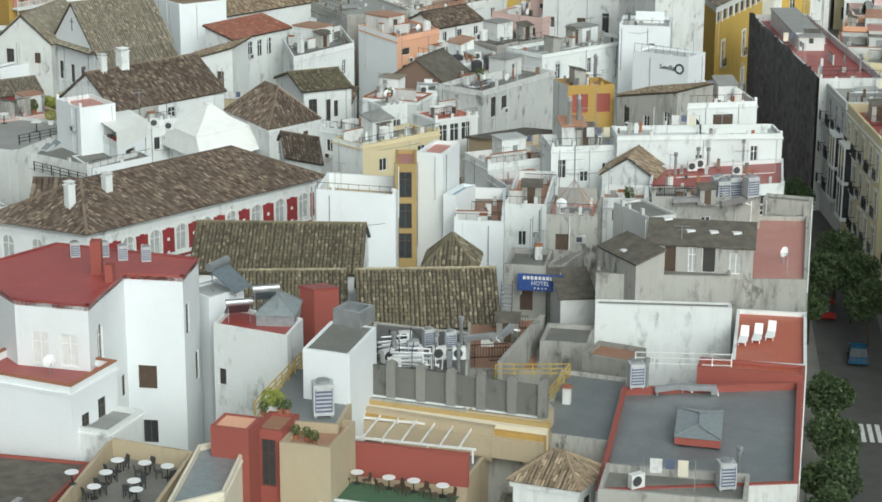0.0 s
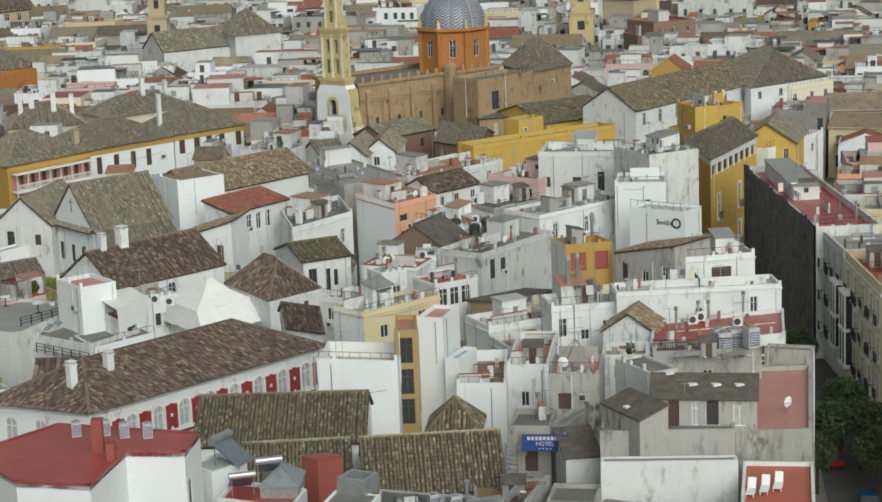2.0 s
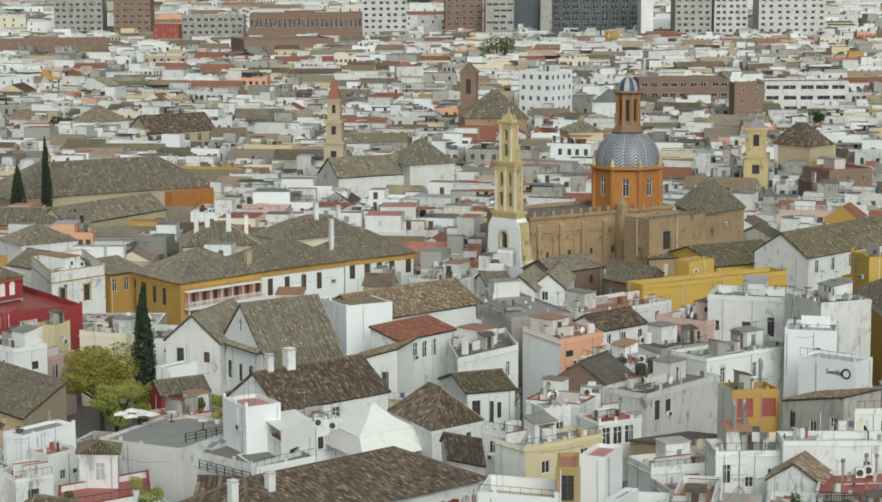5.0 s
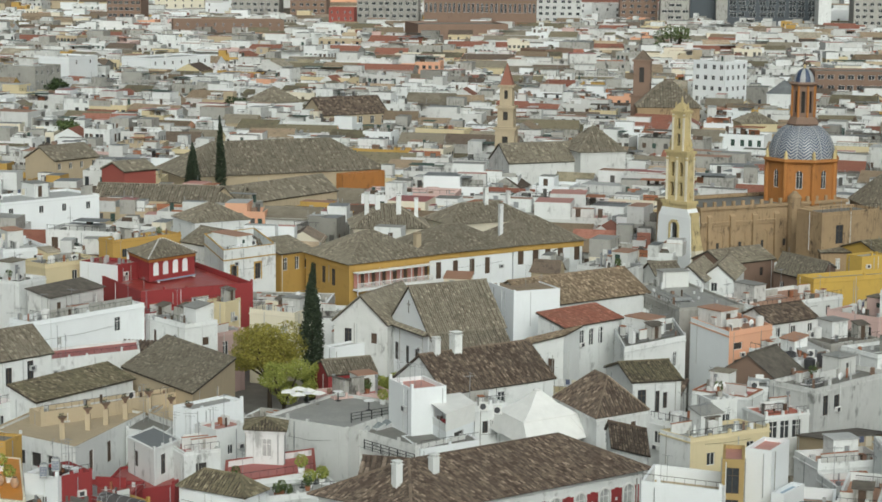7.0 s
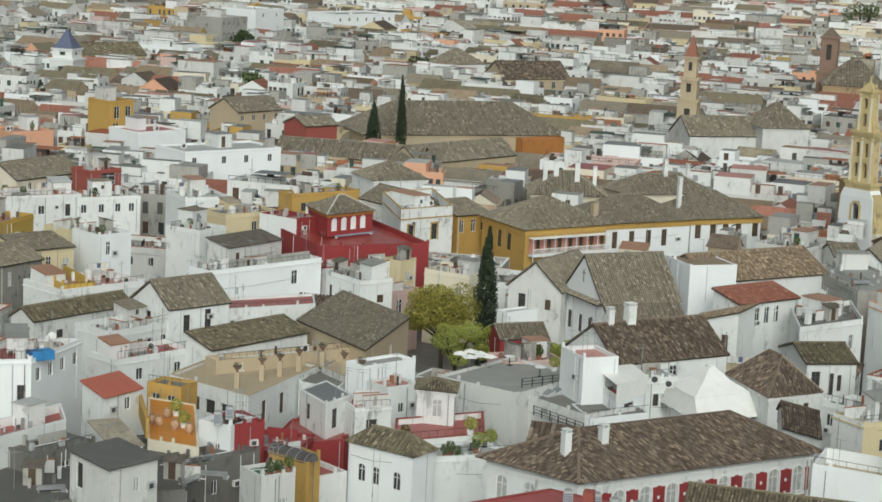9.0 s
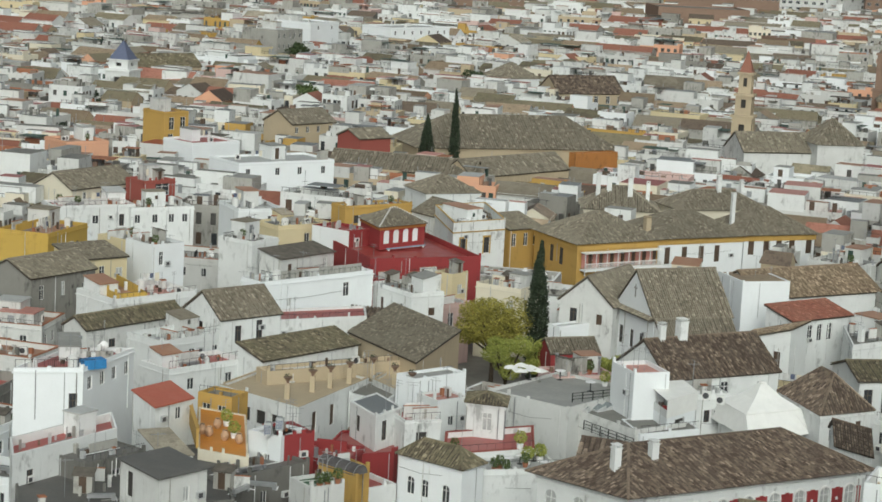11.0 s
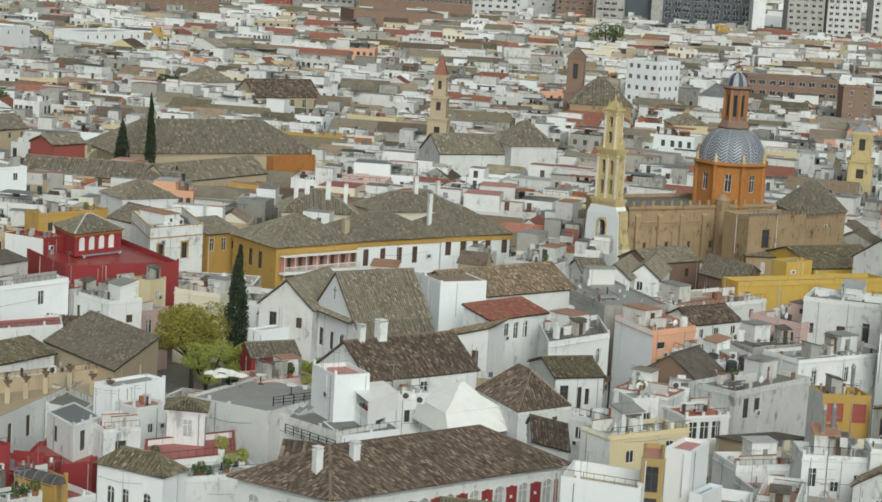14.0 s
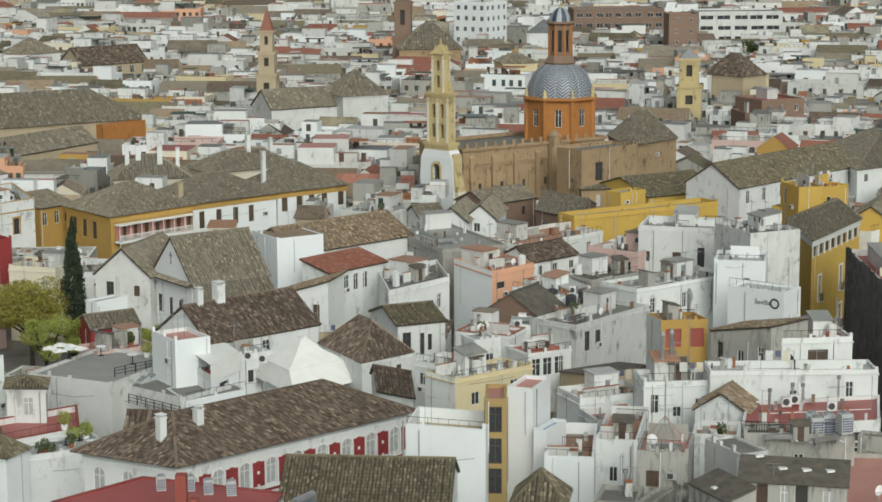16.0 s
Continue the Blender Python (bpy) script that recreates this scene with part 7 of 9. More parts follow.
house(-81.7, 310.3, 48.9, 5.9, 5.0, 14.4, "redwall", "flat", "red_deck", par=0.4, fo=((2.2, 12.0, 2.6, 2.0, "plain"),), label="red block with one white window")
house(-91.2, 295.0, 35.2, 12.7, 6.0, 12.0, "white", "flat", "red_deck", par=0.4)
house(-64.0, 298.2, 31.4, 7.1, 9.0, 13.0, "clean_white", "flat", "white_deck", par=0.4, f=(2, 1))
house(-92.6, 308.4, 62.6, 14.6, 8.0, 12.6, "cream", "gx", "tile_grey", rh=2.2, f=(3, 1))
house(-83.7, 268.1, 78.4, 11.2, 8.0, 12.5, "yellow", "flat", "terra_deck", par=0.5)
house(-77.6, 241.7, 62.0, 11.2, 8.0, 11.5, "concrete", "gx", "tile_grey", rh=1.8)
house(-65.5, 224.6, 56.6, 15.1, 4.0, 9.5, "offwhite", "gx", "tile_moss", rh=1.2)
house(-55.6, 220.1, 55.2, 9.7, 6.0, 9.8, "white", "flat", "white_deck", par=0.7, f=(3, 1))
house(-51.9, 208.9, 51.4, 10.3, 5.0, 9.4, "white", "flat", "red_deck", par=0.6, f=(2, 1))

# roofs in the near corner
house(-60.8, 184.1, 18.8, 6.5, 8.8, 14.4, "clean_white", "flat", "red_deck", par=0.4, r=(4, 1), fo=((5.2, 9.5, 0.8, 2.4, "wood"),), label="white house with a red terrace and a blue-covered tank", sk=0.61)
house(-54.2, 164.0, 62.3, 12.8, 4.3, 11.8, "white", "flat", "red_deck", par=0.8, cornice=False, sk=0.9)
house(-39.5, 156.3, 56.0, 5.2, 6.0, 13.2, "offwhite", "sb", "soot_deck", rh=0.15, over=0.25, cornice=False, lo=((1.0, 10.4, 1.0, 2.2, "void"),), label="pale sheet-walled roof cabin with a dark flat roof", sk=0.18)
house(-51.0, 155.7, 31.3, 18.5, 17.5, 9.2, "darkwall", "flat", "soot_deck", par=0.3, cornice=False, sk=0.22)
house(-48.8, 167.1, 56.7, 7.0, 5.0, 10.7, "darkwall", "flat", "soot_deck", par=0.1, busy=1, cornice=False)
house(-46.4, 181.7, 62.0, 5.1, 4.4, 12.4, "white", "sb", "orange_deck", rh=0.5, over=0.2, fo=((2.8, 10.6, 0.8, 1.2, "plain"),), label="white roof room with a bright orange lean-to roof", sk=0.39)
house(-41.3, 177.4, -17.5, 5.3, 13.3, 9.9, "cream", "flat", "ochre_deck", par=0.1, inner="cream", busy=0, fo=((1.0, 6.4, 1.0, 1.9, "arch_clean_white"), (3.2, 6.4, 1.0, 1.9, "arch_clean_white")), cornice=False, label="ochre roof terrace with large pots", sk=-0.59)
house(-37.3, 180.6, -24.6, 3.6, 4.0, 11.2, "clean_white", "flat", "white_deck", par=0.3, cornice=False)
house(-33.8, 179.6, 38.0, 3.1, 4.5, 11.2, "crimson", "flat", "red_deck", par=0.3, cornice=False, busy=0)
house(-37.8, 170.7, 51.5, 10.5, 4.0, 9.2, "darkwall", "flat", "soot_deck", par=0.4, busy=2, cornice=False)
house(-29.1, 167.3, 40.9, 3.4, 3.5, 10.2, "offwhite", "flat", "green_deck", par=0.3, cornice=False)
house(-27.8, 177.7, 43.2, 2.7, 4.0, 9.0, "ochre", "flat", "grey_deck", par=0.2, cornice=False)
barrel_cover(-30.2, 180.3, -26.3, 177.4, 8.9, 0.85)
low_wall(-30.6, 179.6, -26.6, 176.6, 5.0, 8.9, 0.3, "ochre", "ochre wall under the dark sheet")
house(-27.3, 179.5, 44.9, 5.0, 5.0, 6.6, "white", "flat", "red_deck", par=0.5, cornice=False, busy=0)
house(-45.1, 193.3, -19.6, 3.9, 3.0, 11.2, "ochre", "flat", "concrete_deck", par=0.3, f=(2, 1), cornice=False, busy=0)
low_wall(-45.3, 189.5, -41.6, 177.9, 9.8, 11.6, 0.25, "ochre", "ochre side wall of the pot terrace")
house(-27.3, 192.6, 65.2, 4.7, 5.1, 10.4, "white", "flat", "grey_deck", par=0.05, busy=0, fo=((1.2, 7.6, 0.9, 2.0, "wood"),), lo=((1.5, 7.8, 0.8, 1.6, "wood"),), label="small white house with a flat grey roof", sk=0.63)
house(-24.5, 193.1, 28.7, 3.8, 4.5, 10.0, "white", "flat", "red_deck", par=0.25, fo=((1.2, 7.4, 1.2, 1.4, "void"),))
house(-25.6, 208.3, 46.8, 7.1, 3.0, 10.6, "clean_white", "flat", "pale_deck", par=0.3, cornice=False, busy=0)
house(-22.3, 201.4, 44.3, 4.0, 3.5, 10.2, "white", "flat", "pink_deck", par=0.2, cornice=False)
house(-18.9, 196.9, -8.8, 3.8, 3.7, 11.4, "white", "hip", "tile_moss", rh=0.8, ro=((0.8, 8.6, 0.9, 1.8, "dark"),), sk=-0.18)
house(-18.1, 210.6, -31.8, 10.4, 13.0, 9.6, "offwhite", "flat", "pale_deck", par=0.3, cornice=False, busy=0, label="wide pale grey roof terrace with a long bare wall")
house(-9.4, 208.1, -46.8, 10.3, 7.0, 9.0, "offwhite", "flat", "concrete_deck", par=0.35, cornice=False, busy=0, label="pale stepped terrace beside the brown roof")
railing(-9.1, 208.5, -5.0, 211.7, 9.4, 1.0, "iron", "dark railing along a terrace edge")
railing(-7.6, 204.6, -2.4, 198.8, 7.6, 1.0, "iron", "dark stair railing beside a terrace")
place("roof_light", -6.6, 209.2, 8.65, -46.0)
place("roof_light", -5.7, 210.3, 8.65, -46.0)
place("roof_light", -8.2, 208.2, 8.65, -46.0)

place("parasol", -16.3, 217.6, 9.3, 0.0, 0.6)
place("parasol", -15.2, 216.3, 9.3, 20.0, 0.6)
place("parasol", -14.2, 218.3, 9.3, 40.0, 0.6)
place("parasol", -13.1, 217.0, 9.3, 60.0, 0.6)
place("parasol", -15.3, 219.0, 9.3, 80.0, 0.6)
place("cafe_table", -14.2, 216.5, 9.6, 0.0, 1.4)
place("cafe_table", -11.0, 218.8, 9.3, 0.0, 1.4)
place("cafe_table", -7.5, 214.5, 9.3, 0.0, 1.4)
place("tall_plant", -6.1, 217.5, 9.3, 0.0, 0.8)
house(-32.8, 210.7, -30.2, 5.0, 5.7, 8.0, "white", "flat", "concrete_deck", par=0.1, cornice=False, busy=0, sk=-0.4)
house(-32.4, 188.2, 30.6, 8.2, 8.7, 7.0, "crimson", "flat", "red_deck", par=0.2, cornice=False, busy=0, label="dark red roof terrace before the cloister", sk=0.70)
house(-34.2, 186.0, -5.9, 5.5, 6.0, 7.6, "crimson", "flat", "red_deck", par=0.4)
house(-20.0, 187.0, 31.9, 9.7, 7.6, 8.6, "white", "flat", "red_deck", par=0.6, coping="redwall", busy=0, sk=0.51)
house(-15.9, 184.3, 23.2, 7.8, 6.0, 8.2, "white", "flat", "white_deck", par=0.5, busy=0, label="white roof garden with tables and potted shrubs")
house(-11.4, 219.2, 27.5, 7.1, 5.0, 9.5, "pink", "flat", "red_deck", par=0.3)
house(-13.0, 235.6, 25.7, 6.2, 5.8, 8.4, "crimson", "gx", "tile_grey", rh=1.2, over=0.1, busy=0, label="low crimson garden wall house", sk=0.12)

# church outbuildings
house(60.3, 324.0, 31.5, 12.2, 6.0, 16.2, "church", "flat", "concrete_deck", par=0.5, fo=((3.0, 11.0, 1.6, 3.0, "wood"),), label="side chapel of brown stone with one window", busy=0)
house(71.4, 337.4, 42.6, 12.8, 10.9, 15.0, "church", "pyr", "tile_grey", rh=4.8, over=0.4, label="chapel under a steep grey pyramid roof", sk=0.74)

# churches and halls farther off
house(-51.9, 412.6, 24.8, 44.0, 18.0, 10.0, "sand", "hip", "tile_grey", rh=6.0, over=0.4, step=0.5, label="long church hall under a grey tiled roof")
house(-19.7, 408.7, 43.1, 11.1, 2.0, 11.5, "drum", "flat", "terra_deck", par=0.2, cornice=False)
house(-65.0, 381.8, -8.6, 28.3, 8.0, 9.5, "sand", "gx", "tile_grey", rh=2.6, step=0.5)
house(-37.0, 377.6, 52.6, 27.3, 8.0, 9.5, "sand", "gx", "tile_grey", rh=2.8, step=0.5)
house(14.0, 427.4, 22.8, 17.6, 10.0, 12.0, "offwhite", "gx", "tile_grey", rh=3.5, step=0.5)
house(29.0, 430.0, 18.1, 10.2, 11.0, 14.0, "offwhite", "pyr", "tile_grey", rh=5.0, step=0.5)
house(-30.8, 533.8, 31.9, 19.4, 12.0, 12.0, "sand", "gx", "tile_brown", rh=4.0, step=0.6, f=(6, 1), win=(1.2, 2.0))
house(-47.7, 566.5, 37.2, 11.1, 12.0, 12.0, "white", "pyr", "tile_grey", rh=4.0, step=0.6)
house(75.1, 620.5, -42.0, 11.5, 11.5, 22.0, "clean_white", "flat", "white_deck", par=0.4, f=(4, 5), r=(4, 5), win=(1.2, 1.4), label="large white apartment block")
house(114.7, 637.4, -2.8, 28.5, 14.0, 18.0, "brick", "flat", "concrete_deck", par=0.5, f=(9, 3), win=(2.0, 1.4), busy=0, label="long brown apartment block with window bands")
house(132.4, 581.8, -2.8, 8.3, 9.0, 20.0, "brick", "flat", "terra_deck", par=0.4, f=(2, 3), busy=0, label="orange apartment block among white houses")
house(150.4, 620.2, -2.8, 25.9, 14.0, 18.0, "offwhite", "flat", "grey_deck", par=0.5, f=(5, 3), win=(4.0, 1.3), busy=0)
house(51.4, 543.6, -2.5, 16.4, 14.0, 14.0, "church", "hip", "tile_grey", rh=6.5, step=0.7, label="brown stone church under a grey hipped roof")
house(117.3, 477.0, -50.9, 11.4, 9.0, 13.0, "sand", "pyr", "tile_brown", rh=5.0, step=0.6)
house(113.5, 411.0, 18.2, 10.4, 10.0, 14.0, "brick", "flat", "red_deck", par=0.5, f=(3, 1))
house(110.1, 411.3, 6.4, 12.4, 8.0, 11.5, "brick", "flat", "terra_deck", par=0.5)
house(72.8, 499.6, 6.4, 8.6, 9.0, 14.0, "paleyellow", "hip", "tile_grey", rh=2.5, step=0.6)
house(93.6, 596.1, -15.6, 8.2, 12.0, 14.0, "white", "hip", "grey_deck", rh=3.5)
house(-97.6, 385.2, 49.8, 5.7, 7.0, 17.0, "ochre", "flat", "terra_deck", par=0.4, f=(2, 2), win=(1.2, 2.4))
house(-79.6, 422.6, 53.5, 12.2, 9.0, 12.0, "sand", "gx", "tile_grey", rh=2.5, step=0.6, f=(4, 1))
house(-112.0, 369.6, 43.8, 8.7, 9.0, 12.0, "peach", "flat", "terra_deck", par=0.5)
house(-87.1, 364.5, 49.4, 10.8, 9.0, 14.0, "clean_white", "flat", "red_deck", par=0.4)
house(-73.5, 341.8, 43.1, 19.4, 10.0, 14.0, "clean_white", "flat", "white_deck", par=0.4, f=(4, 1))
house(-144.1, 530.4, 43.9, 22.0, 10.0, 12.0, "sand", "gx", "tile_moss", rh=3.0, step=0.6)
house(-98.1, 695.3, 53.1, 28.8, 14.0, 16.0, "clean_white", "flat", "white_deck", par=0.5, f=(7, 2))
house(-120.2, 665.0, 62.9, 15.2, 14.0, 18.0, "clean_white", "flat", "white_deck", par=0.5, f=(2, 1))
house(-125.1, 633.8, 62.9, 12.8, 14.0, 17.0, "dirty", "flat", "white_deck", par=0.5, f=(5, 3))
house(39.0, 788.2, 41.3, 14.8, 14.0, 15.0, "brick", "flat", "concrete_deck", par=0.5)
house(-61.3, 396.3, 47.6, 7.8, 7.0, 13.0, "redwall", "gx", "tile_grey", rh=1.5, step=0.6)

# large blocks at the edge of the town
house(-9.6, 1020.3, -2.8, 55.1, 30.0, 26.0, "brick", "flat", "concrete_deck", par=0.8, f=(24, 1), win=(1.3, 4.5), drop=1.2, busy=0, label="long brick station hall with tall narrow windows")
house(-11.5, 947.0, 12.7, 42.4, 30.0, 17.0, "brick", "flat", "concrete_deck", par=0.8, busy=0)
house(131.9, 1111.8, -2.8, 13.9, 20.0, 32.0, "slate", "flat", "concrete_deck", par=0.8, busy=0, label="dark glass office tower beyond the town")
house(144.8, 1103.6, -2.8, 6.0, 20.0, 31.0, "dirty", "flat", "concrete_deck", par=0.8, busy=0)
house(151.8, 1110.8, -2.8, 47.4, 22.0, 32.0, "slate", "flat", "concrete_deck", par=0.8, f=(9, 5), win=(3.6, 2.6), busy=0, label="broad dark glass office block beyond the town")
house(194.8, 1079.1, -2.8, 6.5, 16.0, 31.0, "white", "flat", "white_deck", par=0.8, busy=0)
house(94.5, 1113.6, -2.8, 20.2, 20.0, 32.0, "brick", "flat", "concrete_deck", par=0.8, f=(5, 7), win=(2.0, 1.6), busy=0, label="brown apartment tower beyond the town")
house(114.7, 1098.1, -2.8, 14.9, 18.0, 30.0, "dirty", "flat", "concrete_deck", par=0.8, f=(4, 7), win=(3.0, 1.4), busy=0)
house(-169.6, 1046.0, -2.8, 17.4, 20.0, 24.0, "brick", "flat", "concrete_deck", par=0.8, f=(6, 3), win=(2.0, 1.6), busy=0)
house(-113.8, 1116.0, -2.8, 25.5, 20.0, 31.0, "dirty", "flat", "concrete_deck", par=0.8, f=(7, 6), win=(2.0, 1.6), busy=0, label="pale grey apartment tower beyond the town")
house(-82.3, 1114.5, -2.8, 19.5, 20.0, 31.0, "brick", "flat", "concrete_deck", par=0.8, f=(5, 6), win=(2.0, 1.6), busy=0)
house(-44.8, 1072.9, -2.8, 31.8, 20.0, 24.0, "dirty", "flat", "concrete_deck", par=0.8, f=(9, 3), win=(2.0, 1.6), busy=0)
house(49.5, 1108.2, -2.8, 24.0, 20.0, 31.0, "offwhite", "flat", "concrete_deck", par=0.8, f=(6, 6), win=(2.0, 1.6), busy=0)
house(214.2, 1084.6, -2.8, 19.2, 18.0, 32.0, "dirty", "flat", "concrete_deck", par=0.8, f=(5, 6), win=(2.0, 1.6), busy=0)
house(234.9, 1083.6, -2.8, 17.7, 18.0, 32.0, "offwhite", "flat", "concrete_deck", par=0.8, f=(5, 6), win=(2.0, 1.6), busy=0)
house(258.6, 1082.5, -2.8, 35.5, 18.0, 32.0, "offwhite", "flat", "concrete_deck", par=0.8, f=(8, 6), win=(2.0, 1.6), busy=0)
house(-122.7, 941.5, 10.2, 50.5, 14.0, 18.0, "brick", "flat", "terra_deck", par=0.8, f=(12, 2), busy=0)
house(-58.0, 1050.3, -2.8, 12.8, 16.0, 20.0, "redwall", "flat", "terra_deck", par=0.8, f=(4, 2), busy=0)

# loose things on the near roofs
place("ac_big", -2.6, 133.0, 19.95, 4.0, 0.62)
place("ac_big", -0.7, 132.7, 19.95, 4.0, 0.62)
place("ac_big", 0.5, 131.8, 19.95, 4.0, 0.62)
place("ac_big", 2.0, 131.3, 19.95, 4.0, 0.62)
house(-1.6, 128.8, -8.1, 0.7, 0.8, 22.2, "redwall", "flat", "redwall", par=0.05, base=19.95, cornice=False, busy=0, name="chimney_stack", category="chimney", label="red painted chimney on the red roof")
house(-0.7, 126.9, -18.0, 0.5, 0.6, 21.2, "redwall", "flat", "redwall", par=0.05, base=19.95, cornice=False, busy=0, name="chimney_stack", category="chimney", label="short red chimney on the red roof")
place("dish", -4.3, 122.1, 15.7, 20.0)
place("cafe_table", -0.4, 115.8, 11.7, 0.0)
place("cafe_table", 1.2, 115.1, 11.7, 0.0)
place("cafe_table", 2.5, 114.4, 11.7, 0.0)
place("cafe_table", -1.1, 114.0, 11.7, 0.0)
place("cafe_table", 0.5, 112.5, 11.7, 0.0)
place("cafe_table", -1.8, 112.0, 11.7, 0.0)
place("cafe_table", -3.0, 111.7, 12.8, 0.0)
place("cafe_table", 0.6, 111.2, 11.7, 0.0)
place("cafe_chair", 0.0, 116.1, 11.7, -60.0)
place("cafe_chair", -0.9, 115.0, 11.7, 120.0)
place("cafe_chair", 0.8, 114.6, 11.7, 100.0)
place("cafe_chair", 1.5, 115.5, 11.7, -50.0)
place("cafe_chair", 2.7, 113.6, 11.7, 200.0)
place("cafe_chair", -0.7, 114.3, 11.7, -70.0)
place("cafe_chair", -1.5, 113.1, 11.7, 140.0)
place("cafe_chair", 0.1, 111.9, 11.7, 160.0)
place("cafe_chair", 0.9, 112.9, 11.7, -40.0)
place("cafe_chair", -2.2, 111.7, 11.7, 120.0)
place("cafe_chair", -1.3, 112.4, 11.7, -80.0)
place("cafe_chair", 2.0, 114.4, 11.7, 90.0)
place("cafe_table", 13.9, 115.4, 10.15, 0.0)
place("cafe_table", 15.7, 114.3, 10.15, 0.0)
place("cafe_table", 17.1, 113.6, 10.15, 0.0)
place("cafe_table", 18.7, 112.6, 10.15, 0.0)
place("wicker_chair", 13.2, 115.3, 10.15, 100.0)
place("wicker_chair", 14.4, 114.8, 10.15, -80.0)
place("wicker_chair", 15.1, 114.0, 10.15, 110.0)
place("wicker_chair", 16.2, 113.6, 10.15, -70.0)
place("wicker_chair", 16.6, 113.2, 10.15, 120.0)
place("wicker_chair", 17.6, 112.9, 10.15, -60.0)
place("wicker_chair", 18.1, 112.1, 10.15, 100.0)
place("wicker_chair", 19.1, 111.8, 10.15, -80.0)
house(9.4, 108.9, -26.5, 4.1, 5.0, 10.3, "plastic_white", "flat", "water", par=0.1, cornice=False, busy=0, name="swimming_pool", category="pool", label="blue swimming pool with a white rim")
place("ac_big", 12.1, 117.5, 13.9, 0.0, 1.25)
place("solar_heater", 7.5, 133.5, 17.0, 52.0)
place("solar_heater", 7.8, 129.4, 16.3, 185.0, 0.8)
place("solar_heater", 9.5, 128.5, 17.46, 185.0, 0.8)
house(8.9, 128.0, -14.0, 2.5, 3.0, 17.0, "grey_metal", "pyr", "skyglass", rh=1.1, base=16.2, cornice=False, over=0.1, name="skylight_pyramid", category="skylight", label="grey glazed pyramid skylight on a red roof")
house(13.6, 125.0, -37.2, 2.0, 1.9, 18.2, "steel", "flat", "skyglass", par=0.5, base=17.1, cornice=False, busy=0, name="tank_enclosure", category="enclosure", label="steel and glass enclosure on the lift house")
fin_wall(15.2, 123.4, 25.8, 117.5, 12.9, 2.3, 6)
step_bands(14.9, 123.25, 26.2, 116.95, 12.2, 4)
pergola(13.1, 118.4, 20.9, 114.9, 11.15, 1.0, 7)
place("ac_big", 20.9, 132.0, 12.8, 10.0, 0.75)
place("ac_big", 19.5, 129.7, 12.8, 0.0, 0.75)
place("ac_big", 22.3, 131.3, 12.8, 0.0, 0.75)
place("ac_unit", 22.5, 129.0, 12.8, 0.0)
place("ac_unit", 19.4, 132.7, 12.8, 0.0)
place("ac_unit", 19.9, 129.4, 12.8, 90.0)
place("ac_unit", 17.7, 129.2, 12.8, 30.0)
place("ac_unit", 21.2, 129.2, 12.8, 0.0)
place("ac_unit", 17.9, 127.5, 12.8, 0.0)
place("vent_pipe", 18.2, 129.6, 12.8, 0.0)
place("vent_pipe", 23.2, 132.1, 12.8, 0.0)
place("vent_pipe", 22.1, 126.8, 12.8, 0.0)
place("vent_pipe", 21.0, 129.2, 12.8, 0.0)
railing(8.0, 117.8, 11.6, 126.0, 14.0, 1.0, "yellow_rail", "ochre painted railing along a grey roof edge")
railing(24.7, 127.3, 29.6, 126.6, 12.0, 1.0, "yellow_rail", "ochre painted railing round a roof hatch")
railing(26.3, 120.5, 29.6, 126.6, 12.0, 1.0, "yellow_rail", "ochre painted railing beside the roof steps")
railing(34.1, 126.6, 40.3, 125.1, 12.4, 1.2, "frame_white", "white panelled railing before the long wall")
low_wall(25.6, 129.6, 30.5, 138.9, 10.0, 12.2, 0.3, "dirty", "stained stair wall between two roofs")
roof_stairs(28.1, 141.2, 30.3, 151.2, 11.0, 13.0)
house(33.3, 113.9, -23.4, 2.8, 4.9, 12.6, "redwall", "pyr", "skyglass", rh=0.3, base=12.1, cornice=False, over=0.05, name="roof_light", category="skylight", label="glazed roof light on an orange kerb", sk=-0.09)
place("lounger", 42.8, 130.4, 12.5, -25.0)
place("lounger", 43.9, 130.7, 12.5, -25.0)
place("lounger", 45.0, 131.1, 12.5, -25.0)
place("vent_pipe", 35.7, 108.5, 12.0, 0.0)
place("vent_pipe", 33.9, 122.9, 12.47, 0.0)
place("ac_unit", 29.1, 107.0, 12.4, 20.0)
place("wash_line", 30.9, 106.6, 12.4, -20.0)
place("ac_big", 33.2, 123.0, 12.47, 0.0)
place("ac_big", 34.2, 106.2, 12.4, 0.0)
place("guyed_mast", 36.0, 153.8, 15.9, 0.0)
place("flue", 49.8, 204.4, 0.0)
place("flue", 42.7, 185.0, 0.0)
place("flue", 43.8, 185.9, 0.0)
place("ac_big", 47.9, 152.9, 16.3, 0.0)
place("ac_big", 49.1, 153.7, 16.3, 0.0)
place("ac_big", 49.9, 151.9, 16.8, 10.0)
place("ac_big", 47.9, 154.2, 16.3, 0.0)
place("vent_pipe", 57.7, 178.4, 12.8, 0.0)
place("vent_pipe", 53.1, 177.4, 12.5, 0.0)
place("vent_pipe", 50.5, 175.7, 12.5, 0.0)
place("vent_pipe", 54.0, 177.2, 12.5, 0.0)
place("ac_unit", 52.3, 176.5, 12.5, 0.0)
place("ac_unit", 53.3, 177.3, 12.5, 0.0)
place("ac_unit", 55.9, 174.5, 12.5, 0.0)
place("dish", 49.5, 142.2, 14.25, 30.0)
place("skylight", 40.7, 143.2, 17.92, 0.0)
hotel_sign(29.9, 145.8, 33.2, 144.7, 13.35, 1.3)
painted_sign(60.83, 219.18, 62.65, 217.44, 13.2)
